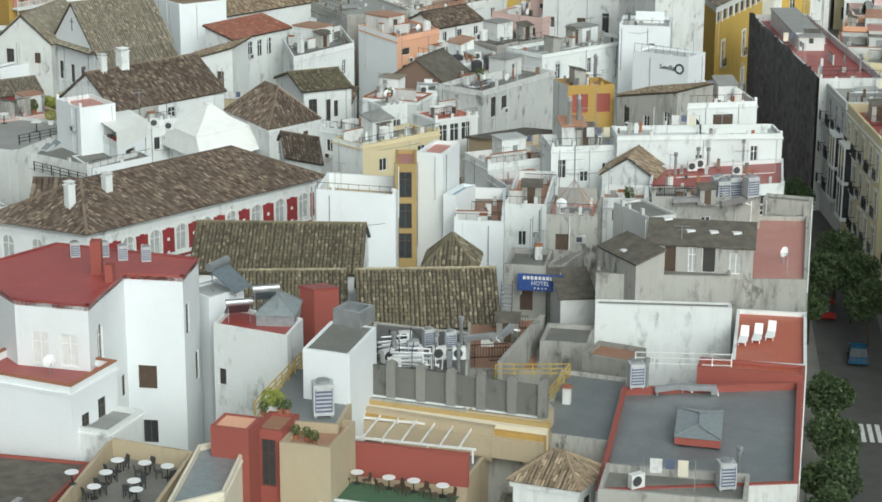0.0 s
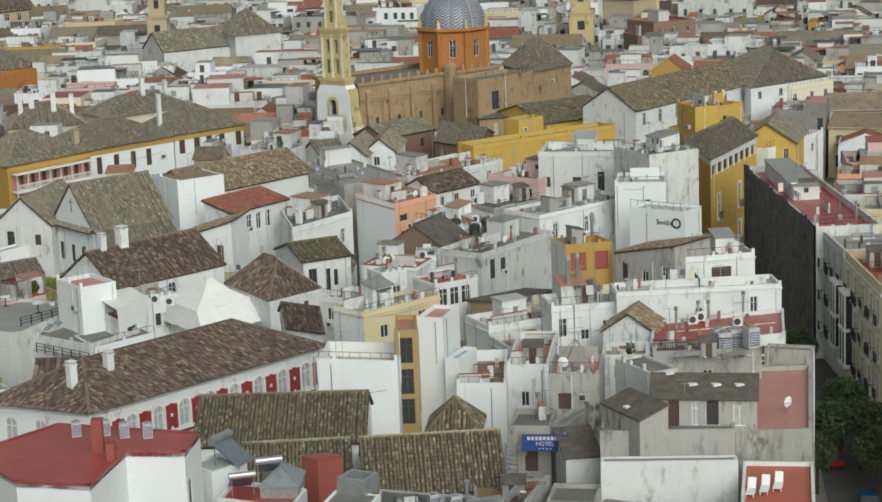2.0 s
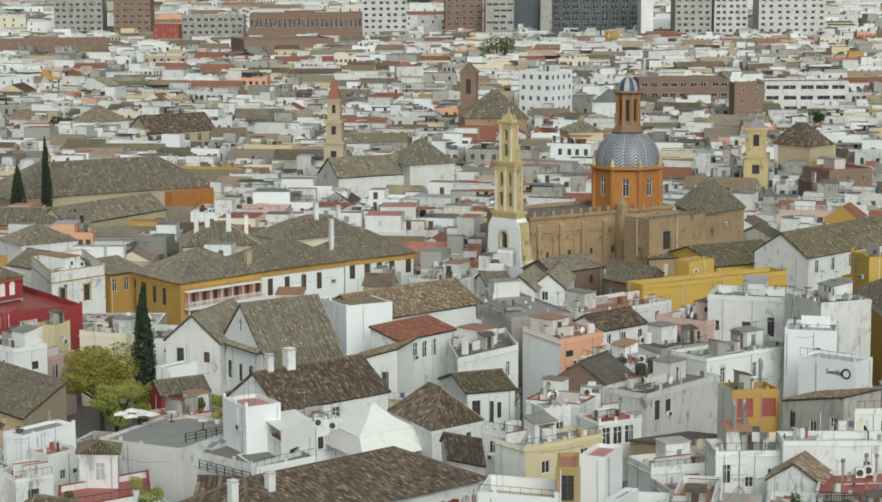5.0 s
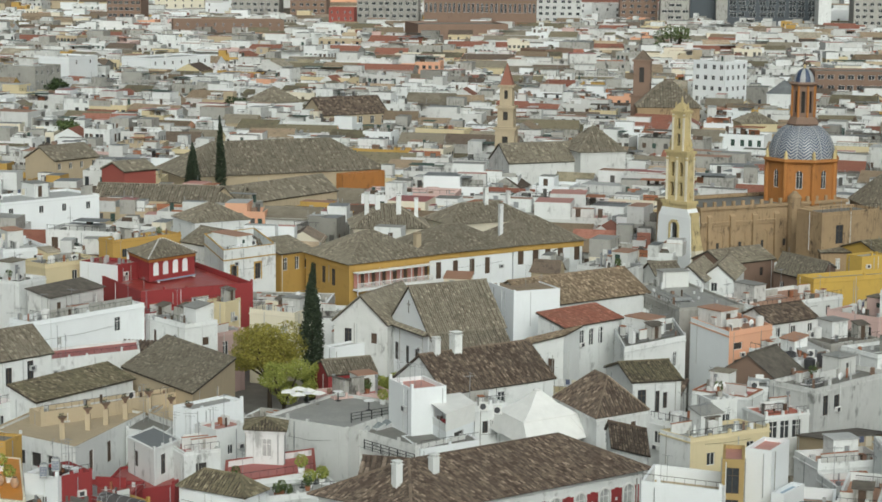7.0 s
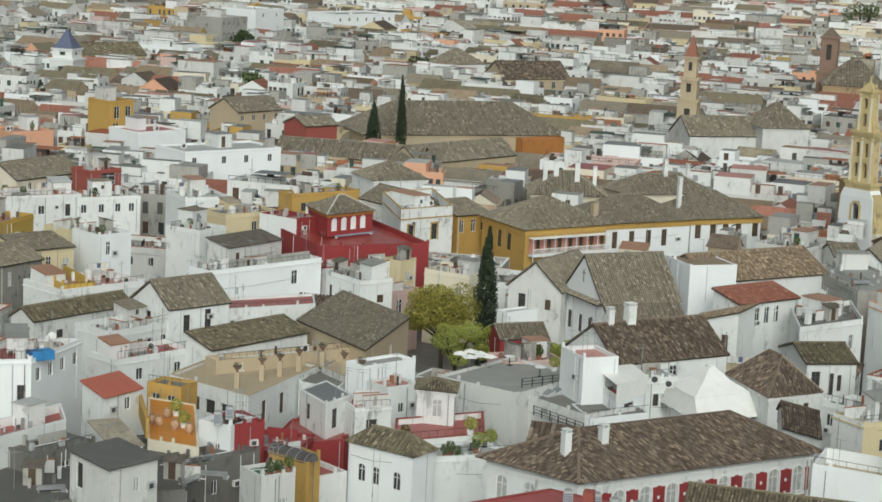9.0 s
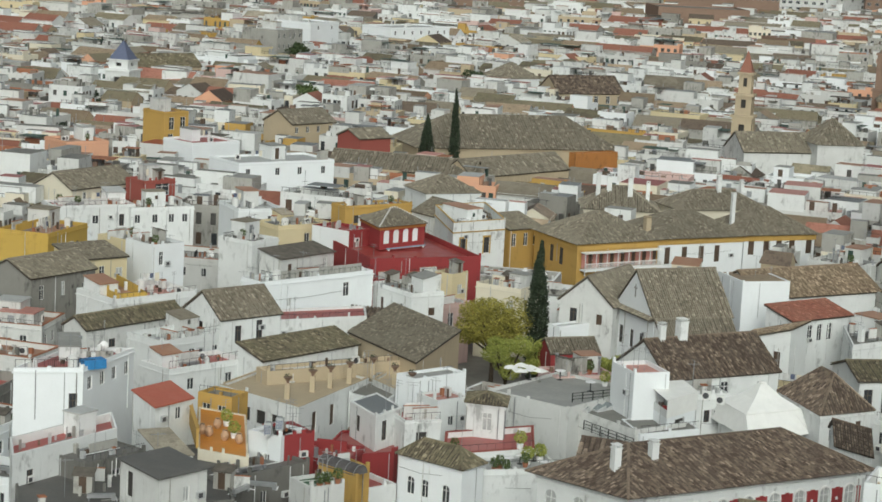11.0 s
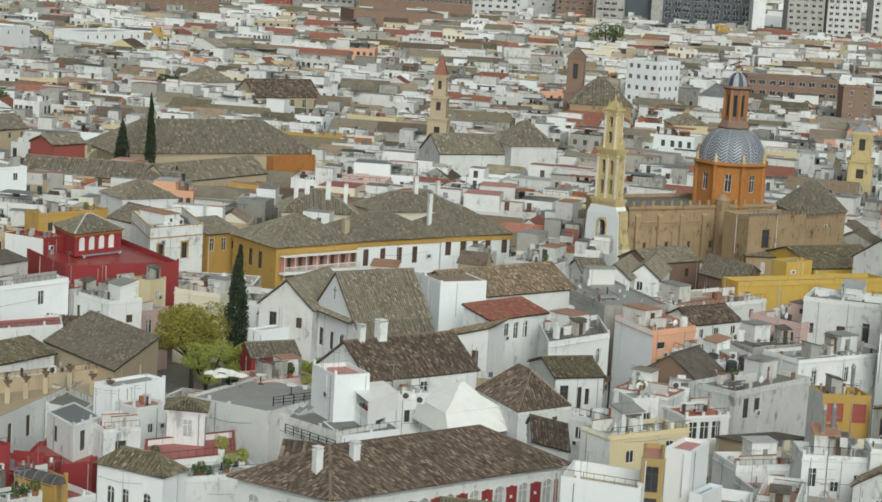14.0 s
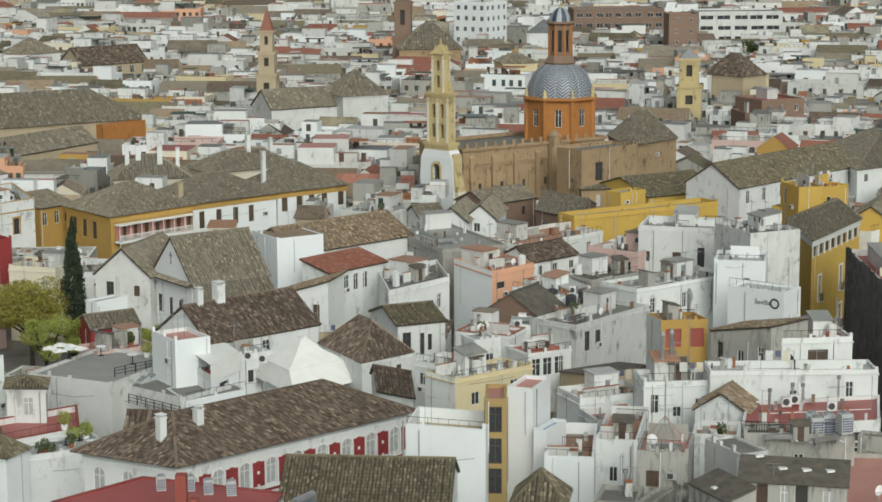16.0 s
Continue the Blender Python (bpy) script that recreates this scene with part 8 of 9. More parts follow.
place("pot_plant", 9.9, 117.3, 14.2, 0.0, 0.6)
place("pot_plant", 9.5, 117.5, 14.2, 0.0, 0.6)
place("pot_plant", 10.2, 115.1, 13.4, 0.0, 0.6)
place("pot_plant", 10.8, 114.6, 13.4, 0.0, 0.6)
place("pot_plant", 11.2, 114.0, 13.4, 0.0, 0.6)
place("pot_plant", 8.5, 117.9, 13.9, 0.0, 0.6)
place("tall_plant", 8.9, 118.6, 13.9, 0.0, 0.7)
place("tall_plant", 9.3, 118.4, 13.9, 0.0, 0.7)

# loose things on the roofs to the left
place("big_pot", -41.4, 182.3, 9.8, 0.0, 0.72)
place("big_pot", -39.7, 181.3, 9.8, 0.0, 0.72)
place("tall_plant", -39.1, 182.5, 9.8, 30.0, 0.8)
place("big_pot", -38.2, 180.6, 9.8, 0.0, 0.72)
place("big_pot", -42.2, 182.9, 9.8, 0.0, 0.72)
place("big_pot", -41.3, 185.3, 9.8, 0.0, 0.72)
place("tall_plant", -40.7, 186.5, 9.8, 30.0, 0.8)
place("urn", -38.3, 204.6, 8.3, 0.0, 0.85)
place("urn", -36.4, 208.6, 8.3, 0.0, 0.85)
place("urn", -34.9, 210.9, 8.3, 0.0, 0.85)
place("urn", -33.3, 213.7, 8.3, 0.0, 0.85)
place("urn", -31.2, 216.6, 8.3, 0.0, 0.85)
place("urn", -28.4, 213.6, 8.3, 0.0, 0.85)
place("urn", -26.2, 210.9, 8.3, 0.0, 0.85)
house(-54.7, 186.8, 41.5, 2.3, 1.3, 14.9, "tarp_blue", "flat", "tarp_blue", par=0.04, base=14.0, cornice=False, busy=0, name="covered_tank", category="tank", label="tank under a bright blue cover on a red terrace")
place("tall_plant", -13.1, 191.3, 8.67, 0.0, 0.85)
place("tall_plant", -11.1, 190.8, 7.7, 0.0, 0.85)
place("tall_plant", -12.2, 189.5, 7.7, 0.0, 0.85)
place("pot_plant", -14.6, 186.9, 7.7, 0.0, 0.9)
place("pot_plant", -13.9, 185.5, 7.7, 0.0, 0.9)
place("pot_plant", -12.3, 188.3, 7.7, 0.0, 0.9)
place("pot_plant", -11.3, 191.8, 7.7, 0.0, 0.9)
place("pot_plant", -15.0, 185.8, 7.7, 0.0, 0.9)
place("pot_plant", -19.3, 190.7, 8.0, 0.0, 0.9)
place("cafe_table", -13.9, 188.0, 7.7, 0.0, 1.2)
place("cafe_table", -12.9, 189.3, 7.7, 0.0, 1.2)
place("cafe_table", -11.7, 190.7, 7.7, 0.0, 1.2)
place("cafe_table", -10.4, 187.6, 7.7, 0.0, 1.2)
place("pot_plant", -28.5, 168.3, 9.9, 0.0, 0.9)
place("pot_plant", -27.9, 168.9, 9.9, 0.0, 0.9)
place("pot_plant", -27.1, 169.2, 10.2, 0.0, 0.9)
place("ac_big", -35.2, 178.9, 11.3, 0.0, 0.7)
place("ac_big", -34.3, 179.8, 11.6, 0.0, 0.7)
place("ac_unit", -50.0, 216.7, 8.8, 0.0)
place("ac_unit", 34.4, 220.5, 10.64, 0.0)
place("ac_unit", 43.3, 236.3, 11.0, 0.0)
place("ac_unit", 6.0, 206.6, 10.84, 0.0)
place("ac_unit", 4.5, 204.4, 11.71, 0.0)
place("dark_tank", 42.5, 232.6, 10.1)
place("dark_tank", 44.4, 235.2, 10.1)
place("dark_tank", 45.0, 232.7, 10.1)
place("dark_tank", 40.9, 236.3, 10.1)
place("water_tank", 43.4, 239.0, 10.1, 0.0)
place("water_tank", 45.4, 238.6, 10.1, 0.0)
place("water_tank", 39.8, 241.4, 11.1, 0.0)

# street
orange_tree(66.1, 175.1, 6.9, 2.75)
orange_tree(65.2, 168.1, 6.9, 2.75)
orange_tree(64.4, 161.8, 6.5, 2.58)
orange_tree(62.3, 168.5, 6.9, 2.58)
orange_tree(53.0, 140.1, 6.0, 2.24)
orange_tree(50.6, 132.3, 6.0, 2.24)
orange_tree(47.8, 125.1, 6.2, 2.41)
orange_tree(45.5, 119.7, 6.0, 2.24)
orange_tree(59.3, 162.9, 6.0, 1.89)
orange_tree(68.8, 195.0, 6.9, 2.24)
car(62.4, 158.8, 71.0, 'car_blue', 'blue hatchback parked along the kerb')
car(63.8, 170.8, 71.0, 'car_red', 'dark red car parked under the trees')
car(65.3, 177.3, 71.0, 'car_dark', 'dark car parked under the trees')

# cypresses
cypress(-16.0, 254.0, 0.0, 18.0, 1.55, "tall dark cypress beside a yellow-green tree", 3)
cypress(-44.3, 410.7, 0.0, 21.8, 1.15, "tall thin dark cypress among roofs", 4)
cypress(-49.7, 409.6, 0.0, 16.8, 1.9, "broad dark cypress among roofs", 5)
place("skylight", 41.9, 141.2, 17.5, 0.0)
place("skylight", 43.5, 140.6, 17.5, 0.0)
place("skylight", 45.1, 140.1, 17.5, 0.0)
place("skylight", 37.5, 141.9, 16.8, 20.0, 0.8)
place("skylight", 36.6, 139.9, 16.61, 20.0, 0.8)
house(-81.0, 300.8, 35.3, 10.1, 5.0, 11.6, "white", "flat", "pale_deck", par=0.4, f=(4, 1))
place("pipe_heap", 18.4, 131.0, 12.8, 8.0)
place("pipe_heap", 19.3, 128.4, 12.8, -12.0)
place("duct", 21.7, 128.0, 12.8, 80.0)
place("duct", 21.6, 123.7, 12.8, 0.0)
place("duct", 24.4, 132.2, 12.8, 10.0)
place("duct", 26.5, 133.0, 12.8, 60.0)
place("roof_rail", 24.9, 136.2, 10.1, 80.0)
place("roof_rail", 26.0, 136.6, 10.1, 0.0)
place("roof_rail", 27.3, 135.8, 10.1, 0.0)
place("duct", 35.4, 122.7, 12.0, 10.0)
place("duct", 37.2, 122.4, 12.0, -15.0)
place("roof_rail", 43.8, 153.8, 16.3, 0.0)
place("roof_rail", 45.6, 153.6, 16.3, 0.0)
place("duct", 44.7, 152.2, 16.3, 0.0)
place("duct", 48.1, 151.1, 16.3, 20.0)
place("roof_shed", 46.4, 152.4, 16.3, 0.0, 0.8)
place("partition", -48.6, 168.1, 8.9, 10.0)
place("partition", -44.0, 165.8, 8.9, 80.0)
place("partition", -36.1, 169.5, 8.9, 0.0)
place("roof_shed", -48.1, 164.7, 8.9, 5.0)
place("roof_shed", -37.0, 169.3, 8.9, -10.0)
place("duct", -46.1, 162.7, 8.9, 20.0)
place("duct", -35.3, 168.0, 8.9, 70.0)
place("duct", -33.8, 170.1, 8.9, 0.0)
place("roof_rail", -56.9, 187.0, 14.0, 0.0)
place("roof_rail", -55.3, 187.5, 14.0, 0.0)
house(-12.8, 246.8, 45.3, 6.5, 2.0, 9.4, "clean_white", "flat", "white_deck", par=0.2, cornice=False, busy=0)

# ---------------------------------------------------------------- the church with the tiled dome


def church(x, y, rot):
    e = thing("church", "brown stone church with bell gable and tiled dome", "church")
    e.matrix_basis = pose(x, y, 0, 0, 0, rot)
    FOOT.append((x, y, rot, 31, 14, 0.0))
    nave = Mesh()
    holes = [(2.4 + 4.4 * i, 8.6, 2.0, 3.4) for i in range(4)]
    facade(nave, (1.0, 0), (1, 0), (0, 1), 29.0, 0, 15.6, holes, "church", 0.35)
    facade(nave, (30.0, 0), (0, 1), (-1, 0), 13.0, 0, 15.6, [], "church")
    facade(nave, (1.0, 13.0), (0, -1), (1, 0), 13.0, 0, 15.6, [], "church")
    facade(nave, (30.0, 13.0), (-1, 0), (0, -1), 29.0, 0, 15.6, [], "church")
    nave.box(1.3, 0.3, 15.2, 29.7, 12.7, 15.5, "concrete_deck")
    nave.out("nave_wall", e)
    for s, z, w, h in holes:
        window(e, (1.0, 0), (1, 0), s, z, w, h, "niche_church")
        t = Mesh()
        # dark plate painting the shade inside the slit
        t.box(s + 1.75, 0.02, z + 0.4, s + 2.25, 0.06, z + 1.5, "dark_void")
        t.out("slit_window", e)
    for z, k in ((12.9, 0.18), (13.3, 0.3)):
        b = Mesh()
        b.box(1.0, -k, z, 30.0, 0.0, z + 0.28, "church")
        b.out("string_course", e)
    for i in range(7):
        b = Mesh()
        xx = 2.2 + 4.4 * i
        b.hull([(xx, -0.8, 0), (xx + 0.9, -0.8, 0), (xx + 0.9, 0, 0), (xx, 0, 0)], [(xx, -0.4, 14.4), (xx + 0.9, -0.4, 14.4), (xx + 0.9, 0, 14.8), (xx, 0, 14.8)], "church")
        b.out("buttress", e)
    c = Mesh()
    ring(c, 29.6, 13.6, 15.6, 16.1, 0.6, "church", 0.7, -0.3)
    c.out("cornice", e)
    for i in range(15):
        m = Mesh()
        xx = 1.5 + 1.85 * i
        m.box(xx, -0.15, 16.1, xx + 0.5, 0.25, 16.9, "church")
        m.out("merlon", e)
    t = Mesh()
    t.tube(19.0, -0.6, 0, 17.0, 1.1, 1.1, "church", 10)
    t.tube(19.0, -0.6, 17.0, 18.0, 1.2, 0.3, "church", 10)
    t.out("stair_turret", e)
    # bell gable, across the end of the nave
    GX, GY, GA = -2.4, 1.2, -74.0

    def tier(w, d, z0, z1, holes, mat, name, label="", top_w=None):
        m = Mesh()
        k = (top_w or w) / w
        for o, u, n, L, op in (((-w / 2, -d / 2), (1, 0), (0, 1), w, holes), ((w / 2, -d / 2), (0, 1), (-1, 0), d, []), ((w / 2, d / 2), (-1, 0), (0, -1), w, [(w - q[0] - q[2], *q[1:]) for q in holes]), ((-w / 2, d / 2), (0, -1), (1, 0), d, [])):
            facade(m, o, u, n, L, z0, z1, op, mat, 0.5)
        m.v = [(a * (1 + (k - 1) * (z - z0) / (z1 - z0)), b, z) for a, b, z in m.v]
        m.turned(GX, GY, GA).out(name, e, label)

    def course(w, d, z0, z1, mat="stone"):
        m = Mesh()
        m.box(-w / 2, -d / 2, z0, w / 2, d / 2, z0 + (z1 - z0) * 0.55, mat)
        m.box(-w / 2 - 0.2, -d / 2 - 0.2, z0 + (z1 - z0) * 0.55, w / 2 + 0.2, d / 2 + 0.2, z1, mat)
        m.turned(GX, GY, GA).out("cornice", e)

    tier(8.2, 2.4, 0.0, 14.9, [(3.2, 9.4, 1.8, 4.9)], "clean_white", "gable_base", "white base wall of the bell gable", 6.6)
    tier(6.6, 2.4, 14.9, 16.2, [], "clean_white", "gable_shoulder", "white shoulder of the bell gable", 5.2)
    m = Mesh()
    # dark plate, the niche's inner shade put into its colour
    m.box(-0.95, 0.2, 9.3, 0.95, 0.3, 14.4, "dark_void")
    m.turned(GX, GY, GA).out("niche_back", e)
    m = Mesh()
    arc = [k * math.pi / 10 for k in range(11)]
    for k in range(10):
        p = [(r * math.cos(t), 13.2 + r * math.sin(t)) for r, t in ((0.72, arc[k]), (1.15, arc[k]), (1.15, arc[k + 1]), (0.72, arc[k + 1]))]
        m.hull([(a, -1.3, b) for a, b in p], [(a, -1.16, b) for a, b in p], "stone")
    for a in (-1.12, 0.72):
        m.box(a, -1.3, 9.2, a + 0.4, -1.16, 13.2, "stone")
    m.turned(GX, GY, GA).out("niche_surround", e, "stone surround of the arched niche")
    prof = [(0.3 + 2.3 * (1 - k / 12) ** 2.2, 6.6 + 0.75 * k) for k in range(13)]
    for (w0, z0), (w1, z1) in zip(prof, prof[1:]):
        v = Mesh()
        v.hull([(2.9, -1.0, z0), (3.1 + w0, -1.0, z0), (3.1 + w0, 1.0, z0), (2.9, 1.0, z0)], [(2.9, -1.0, z1), (3.1 + w1, -1.0, z1), (3.1 + w1, 1.0, z1), (2.9, 1.0, z1)], "stone" if z0 > 9 else "cream")
        v.turned(GX, GY, GA).out("volute", e)
    course(5.2, 2.3, 16.2, 17.4)
    bays = [(q + 0.5, z, 0.8, 2.2) for q in (0.35, 2.25) for z in (18.1, 21.3)]
    tier(4.4, 1.7, 17.4, 24.4, bays, "stone", "gable_tier", "yellowish stone tier of the bell gable", 4.0)
    course(4.3, 2.0, 24.4, 25.4)
    tier(2.7, 1.5, 25.4, 31.2, [(0.95, 26.2, 0.8, 1.9), (0.95, 28.9, 0.8, 1.6)], "stone", "gable_tier", "slender stone tier of the bell gable", 2.3)
    course(2.6, 1.7, 31.2, 31.8)
    for cx, cz in [(-2.2 + q[0] + q[2] / 2, q[1]) for q in bays] + [(0.0, 26.2), (0.0, 28.9)]:
        b = Mesh()
        b.tube(cx, 0.0, cz + 0.5, cz + 1.3, 0.34, 0.15, "iron", 10)
        b.turned(GX, GY, GA).out("bell", e, "dark bronze bell")
    for w, z0, z1, half in ((0.42, 17.4, 24.4, 2.0), (0.36, 25.4, 31.2, 1.1)):
        for cx in ((-half, 0.0, half) if half > 1.5 else (-half, half)):
            for f in (-1, 1):
                p = Mesh()
                yy = f * (0.95 if half > 1.5 else 0.85)
                p.box(cx - w / 2, min(yy, yy - f * 0.14), z0, cx + w / 2, max(yy, yy - f * 0.14), z1, "cream")
                p.box(cx - w / 2 - 0.08, min(yy + f * 0.06, yy - f * 0.14), z1 - 0.5, cx + w / 2 + 0.08, max(yy + f * 0.06, yy - f * 0.14), z1 - 0.2, "stone")
                p.turned(GX, GY, GA).out("pilaster", e, "cream pilaster")
    for cx, cz, k in ((-2.5, 17.4, 1.0), (2.5, 17.4, 1.0), (-2.0, 25.4, 1.0), (2.0, 25.4, 1.0), (-1.75, 25.4, 0.7), (1.75, 25.4, 0.7), (-1.2, 31.8, 0.7), (1.2, 31.8, 0.7)):
        p = Mesh()
        for r0, r1, a, b in ((0.26, 0.14, 0.0, 0.5), (0.14, 0.34, 0.5, 0.9), (0.34, 0.05, 0.9, 1.9)):
            p.tube(cx, 0.0, cz + a * k, cz + b * k, r0 * k, r1 * k, "stone", 8)
        p.turned(GX, GY, GA).out("pinnacle", e, "small stone pinnacle")
    for f in (-1, 1):
        for k in range(5):
            v = Mesh()
            a, b = 1.3 + 0.9 * (1 - k / 5) ** 2, 25.4 + 0.42 * k
            v.box(min(f * 1.2, f * a), -0.5, b, max(f * 1.2, f * a), 0.5, b + 0.42, "stone")
            v.turned(GX, GY, GA).out("scroll", e)
    m = Mesh()
    m.hull([(-1.3, -0.8, 31.8), (1.3, -0.8, 31.8), (1.3, 0.8, 31.8), (-1.3, 0.8, 31.8)], [(-0.35, -0.3, 33.0), (0.35, -0.3, 33.0), (0.35, 0.3, 33.0), (-0.35, 0.3, 33.0)], "stone")
    m.tube(0, 0, 33.0, 34.0, 0.25, 0.1, "stone", 8)
    m.turned(GX, GY, GA).out("gable_cap", e)
    # drum, dome and lantern
    cx, cy, n = 24.7, 5.6, 8
    turn = math.pi / 8 + 0.1
    for i in range(n):
        a, b = turn + 2 * math.pi * i / n, turn + 2 * math.pi * (i + 1) / n
        R = 6.0
        p, q = (cx + R * math.cos(a), cy + R * math.sin(a)), (cx + R * math.cos(b), cy + R * math.sin(b))
        L = math.hypot(q[0] - p[0], q[1] - p[1])
        u = ((q[0] - p[0]) / L, (q[1] - p[1]) / L)
        m = Mesh()
        op = [(L / 2 - 0.55, 18.0, 1.1, 3.0)]
        facade(m, p, u, (-u[1], u[0]), L, 15.3, 22.2, op, "drum", 0.4)
        m.out("drum_wall", e, "orange wall of the octagonal drum")
        window(e, p, u, L / 2 - 0.55, 18.0, 1.1, 3.0, "arch_drum")
        s = Mesh()
        s.tube(*p, 15.4, 22.3, 0.4, 0.4, "drum", 8)
        s.out("corner_column", e)
        s = Mesh()
        s.tube(*p, 22.9, 23.5, 0.4, 0.2, "stone", 8)
        s.tube(*p, 23.5, 24.3, 0.34, 0.1, "stone", 8)
        s.out("pinnacle", e)
    m = Mesh()
    m.tube(cx, cy, 22.2, 22.5, 6.3, 6.6, "drum", 8, turn)
    m.tube(cx, cy, 22.5, 22.9, 6.7, 6.5, "drum", 8, turn)
    m.out("drum_cornice", e)
    m = Mesh()
    seg, rows, R, Hd = 192, 52, 5.45, 5.9
    rad = lambda k: R * (1.0 + 0.04 * abs(math.sin(math.pi * k / 24)))
    for j in range(rows):
        a, b = j / rows * 1.2, (j + 1) / rows * 1.2
        for i in range(seg):
            zig = (0, 1, 2, 3, 4, 5, 6, 5, 4, 3, 2, 1)[i % 12]
            mat = "dome_blue" if (j + zig) % 4 < 2 else "dome_white"
            m.face([(cx + rad(k) * math.cos(t) ** 0.85 * math.cos(2 * math.pi * k / seg), cy + rad(k) * math.cos(t) ** 0.85 * math.sin(2 * math.pi * k / seg), 22.8 + Hd * math.sin(t)) for t, k in ((a, i), (a, i + 1), (b, i + 1), (b, i))], mat)
    m.out("dome", e, "dome of blue and white zigzag tiles")
    for i in range(8):
        m = Mesh()
        t = 2 * math.pi * i / 8
        arc = [(R * math.cos(a * 0.1) ** 0.85, 22.8 + Hd * math.sin(a * 0.1)) for a in range(0, 13)]
        for (r0, z0), (r1, z1) in zip(arc, arc[1:]):
            m.bar((cx + r0 * math.cos(t), cy + r0 * math.sin(t), z0), (cx + r1 * math.cos(t), cy + r1 * math.sin(t), z1), 0.08, "dome_white", 5)
        m.out("dome_rib", e, "pale stone rib")
    m = Mesh()
    m.tube(cx, cy, 28.0, 28.5, 2.5, 2.9, "brick", 8, turn)
    m.tube(cx, cy, 28.5, 29.6, 2.8, 2.2, "brick", 8, turn)
    m.out("lantern_base", e)
    m = Mesh()
    for i in range(8):
        a, b = turn + math.pi * i / 4, turn + math.pi * (i + 1) / 4
        p, q = (cx + 1.95 * math.cos(a), cy + 1.95 * math.sin(a)), (cx + 1.95 * math.cos(b), cy + 1.95 * math.sin(b))
        L = math.hypot(q[0] - p[0], q[1] - p[1])
        u = ((q[0] - p[0]) / L, (q[1] - p[1]) / L)
        facade(m, p, u, (-u[1], u[0]), L, 29.6, 34.8, [(L / 2 - 0.3, 30.3, 0.6, 3.6)], "brick", 0.3)
    # dark core added to paint the shaded inside of the lantern
    m.tube(cx, cy, 29.6, 34.8, 1.3, 1.3, "dark_void", 8)
    m.out("lantern", e, "brown brick lantern on the dome")
    for i in range(8):
        a = turn + math.pi * i / 4
        m = Mesh()
        m.tube(cx + 2.0 * math.cos(a), cy + 2.0 * math.sin(a), 29.6, 34.8, 0.22, 0.2, "drum", 8)
        m.out("lantern_column", e)
    m = Mesh()
    m.tube(cx, cy, 34.8, 35.1, 2.2, 2.6, "brick", 8, turn)
    m.tube(cx, cy, 35.1, 35.4, 2.6, 2.4, "brick", 8, turn)
    m.out("lantern_cornice", e)
    m = Mesh()
    for j in range(6):
        a, b = j * 0.25, (j + 1) * 0.25
        for i in range(24):
            m.face([(cx + 1.75 * math.cos(t) * math.cos(k * math.pi / 12), cy + 1.75 * math.cos(t) * math.sin(k * math.pi / 12), 35.4 + 2.3 * math.sin(t)) for t, k in ((a, i), (a, i + 1), (b, i + 1), (b, i))], "dome_white" if (i // 2) % 2 else "dome_blue")
    m.tube(cx, cy, 37.5, 38.3, 0.3, 0.12, "stone", 8)
    m.out("cupola", e, "small cupola of blue and white stripes")
    m = Mesh()
    m.bar((cx, cy, 38.2), (cx, cy, 40.2), 0.07, "iron")
    m.bar((cx - 0.5, cy, 39.5), (cx + 0.5, cy, 39.5), 0.06, "iron")
    m.out("cross", e)
    return e


church(40.9, 329.0, 27.0)


def bell_tower(x, y, base, w, h, wall, top, spire, label, tiers=2):
    e = thing("bell_tower", label, "tower")
    e.matrix_basis = pose(x, y, 0, 0, 0, -12)
    FOOT.append((x, y, -12, w, w, 0.0))
    z = 0.0
    for k in range(tiers + 1):
        zz = base if k == 0 else z + (h - base) / tiers
        s = 0.15 * w * k * 0.6
        m = Mesh()
        ww = w - 2 * s
        op = [(ww * 0.35, zz - (zz - z) * 0.62 if k else zz - 3.4, ww * 0.3, (zz - z) * 0.45 if k else 2.0)]
        for o, u, n in (((s, s), (1, 0), (0, 1)), ((w - s, s), (0, 1), (-1, 0)), ((s, w - s), (0, -1), (1, 0)), ((w - s, w - s), (-1, 0), (0, -1))):
            facade(m, o, u, n, ww, z, zz, op, wall, 0.5)
        # dark core added behind the openings as painted interior shade
        m.box(s + 0.6, s + 0.6, z, w - s - 0.6, w - s - 0.6, zz - 0.1, "dark_void")
        m.out("tower_stage", e)
        c = Mesh()
        c.box(s - 0.35, s - 0.35, zz, w - s + 0.35, w - s + 0.35, zz + 0.5, wall)
        c.out("cornice", e)
        z = zz + 0.5
    m = Mesh()
    q = [(s, s), (w - s, s), (w - s, w - s), (s, w - s)]
    m.hull([(*p, z) for p in q], [(w / 2 + 0.05 * (a - w / 2), w / 2 + 0.05 * (b - w / 2), z + spire) for a, b in q], top)
    m.out("spire", e)
    return e


bell_tower(11.2, 437.0, 18, 4.2, 26, "sand", "tile_red", 4.5, "slim sand-coloured bell tower with a red spire")
bell_tower(50.4, 553.0, 16, 5.4, 25, "brick", "tile_brown", 2.5, "stout brown brick church tower", 1)
bell_tower(101.5, 436.0, 14, 5.2, 19.5, "stone", "grey_metal", 2.0, "pale stone bell tower with a blue cap", 1)
bell_tower(-143.5, 506.0, 13, 6.5, 15, "white", "slate_blue", 4.5, "white tower under a blue tiled spire", 1)

tree(-21.3, 253.0, 0.0, 11.3, 5.6, "leaf_yellow", 22000, "broad yellow-green tree in a patio garden", seed=2, lobes=26, size=0.15)
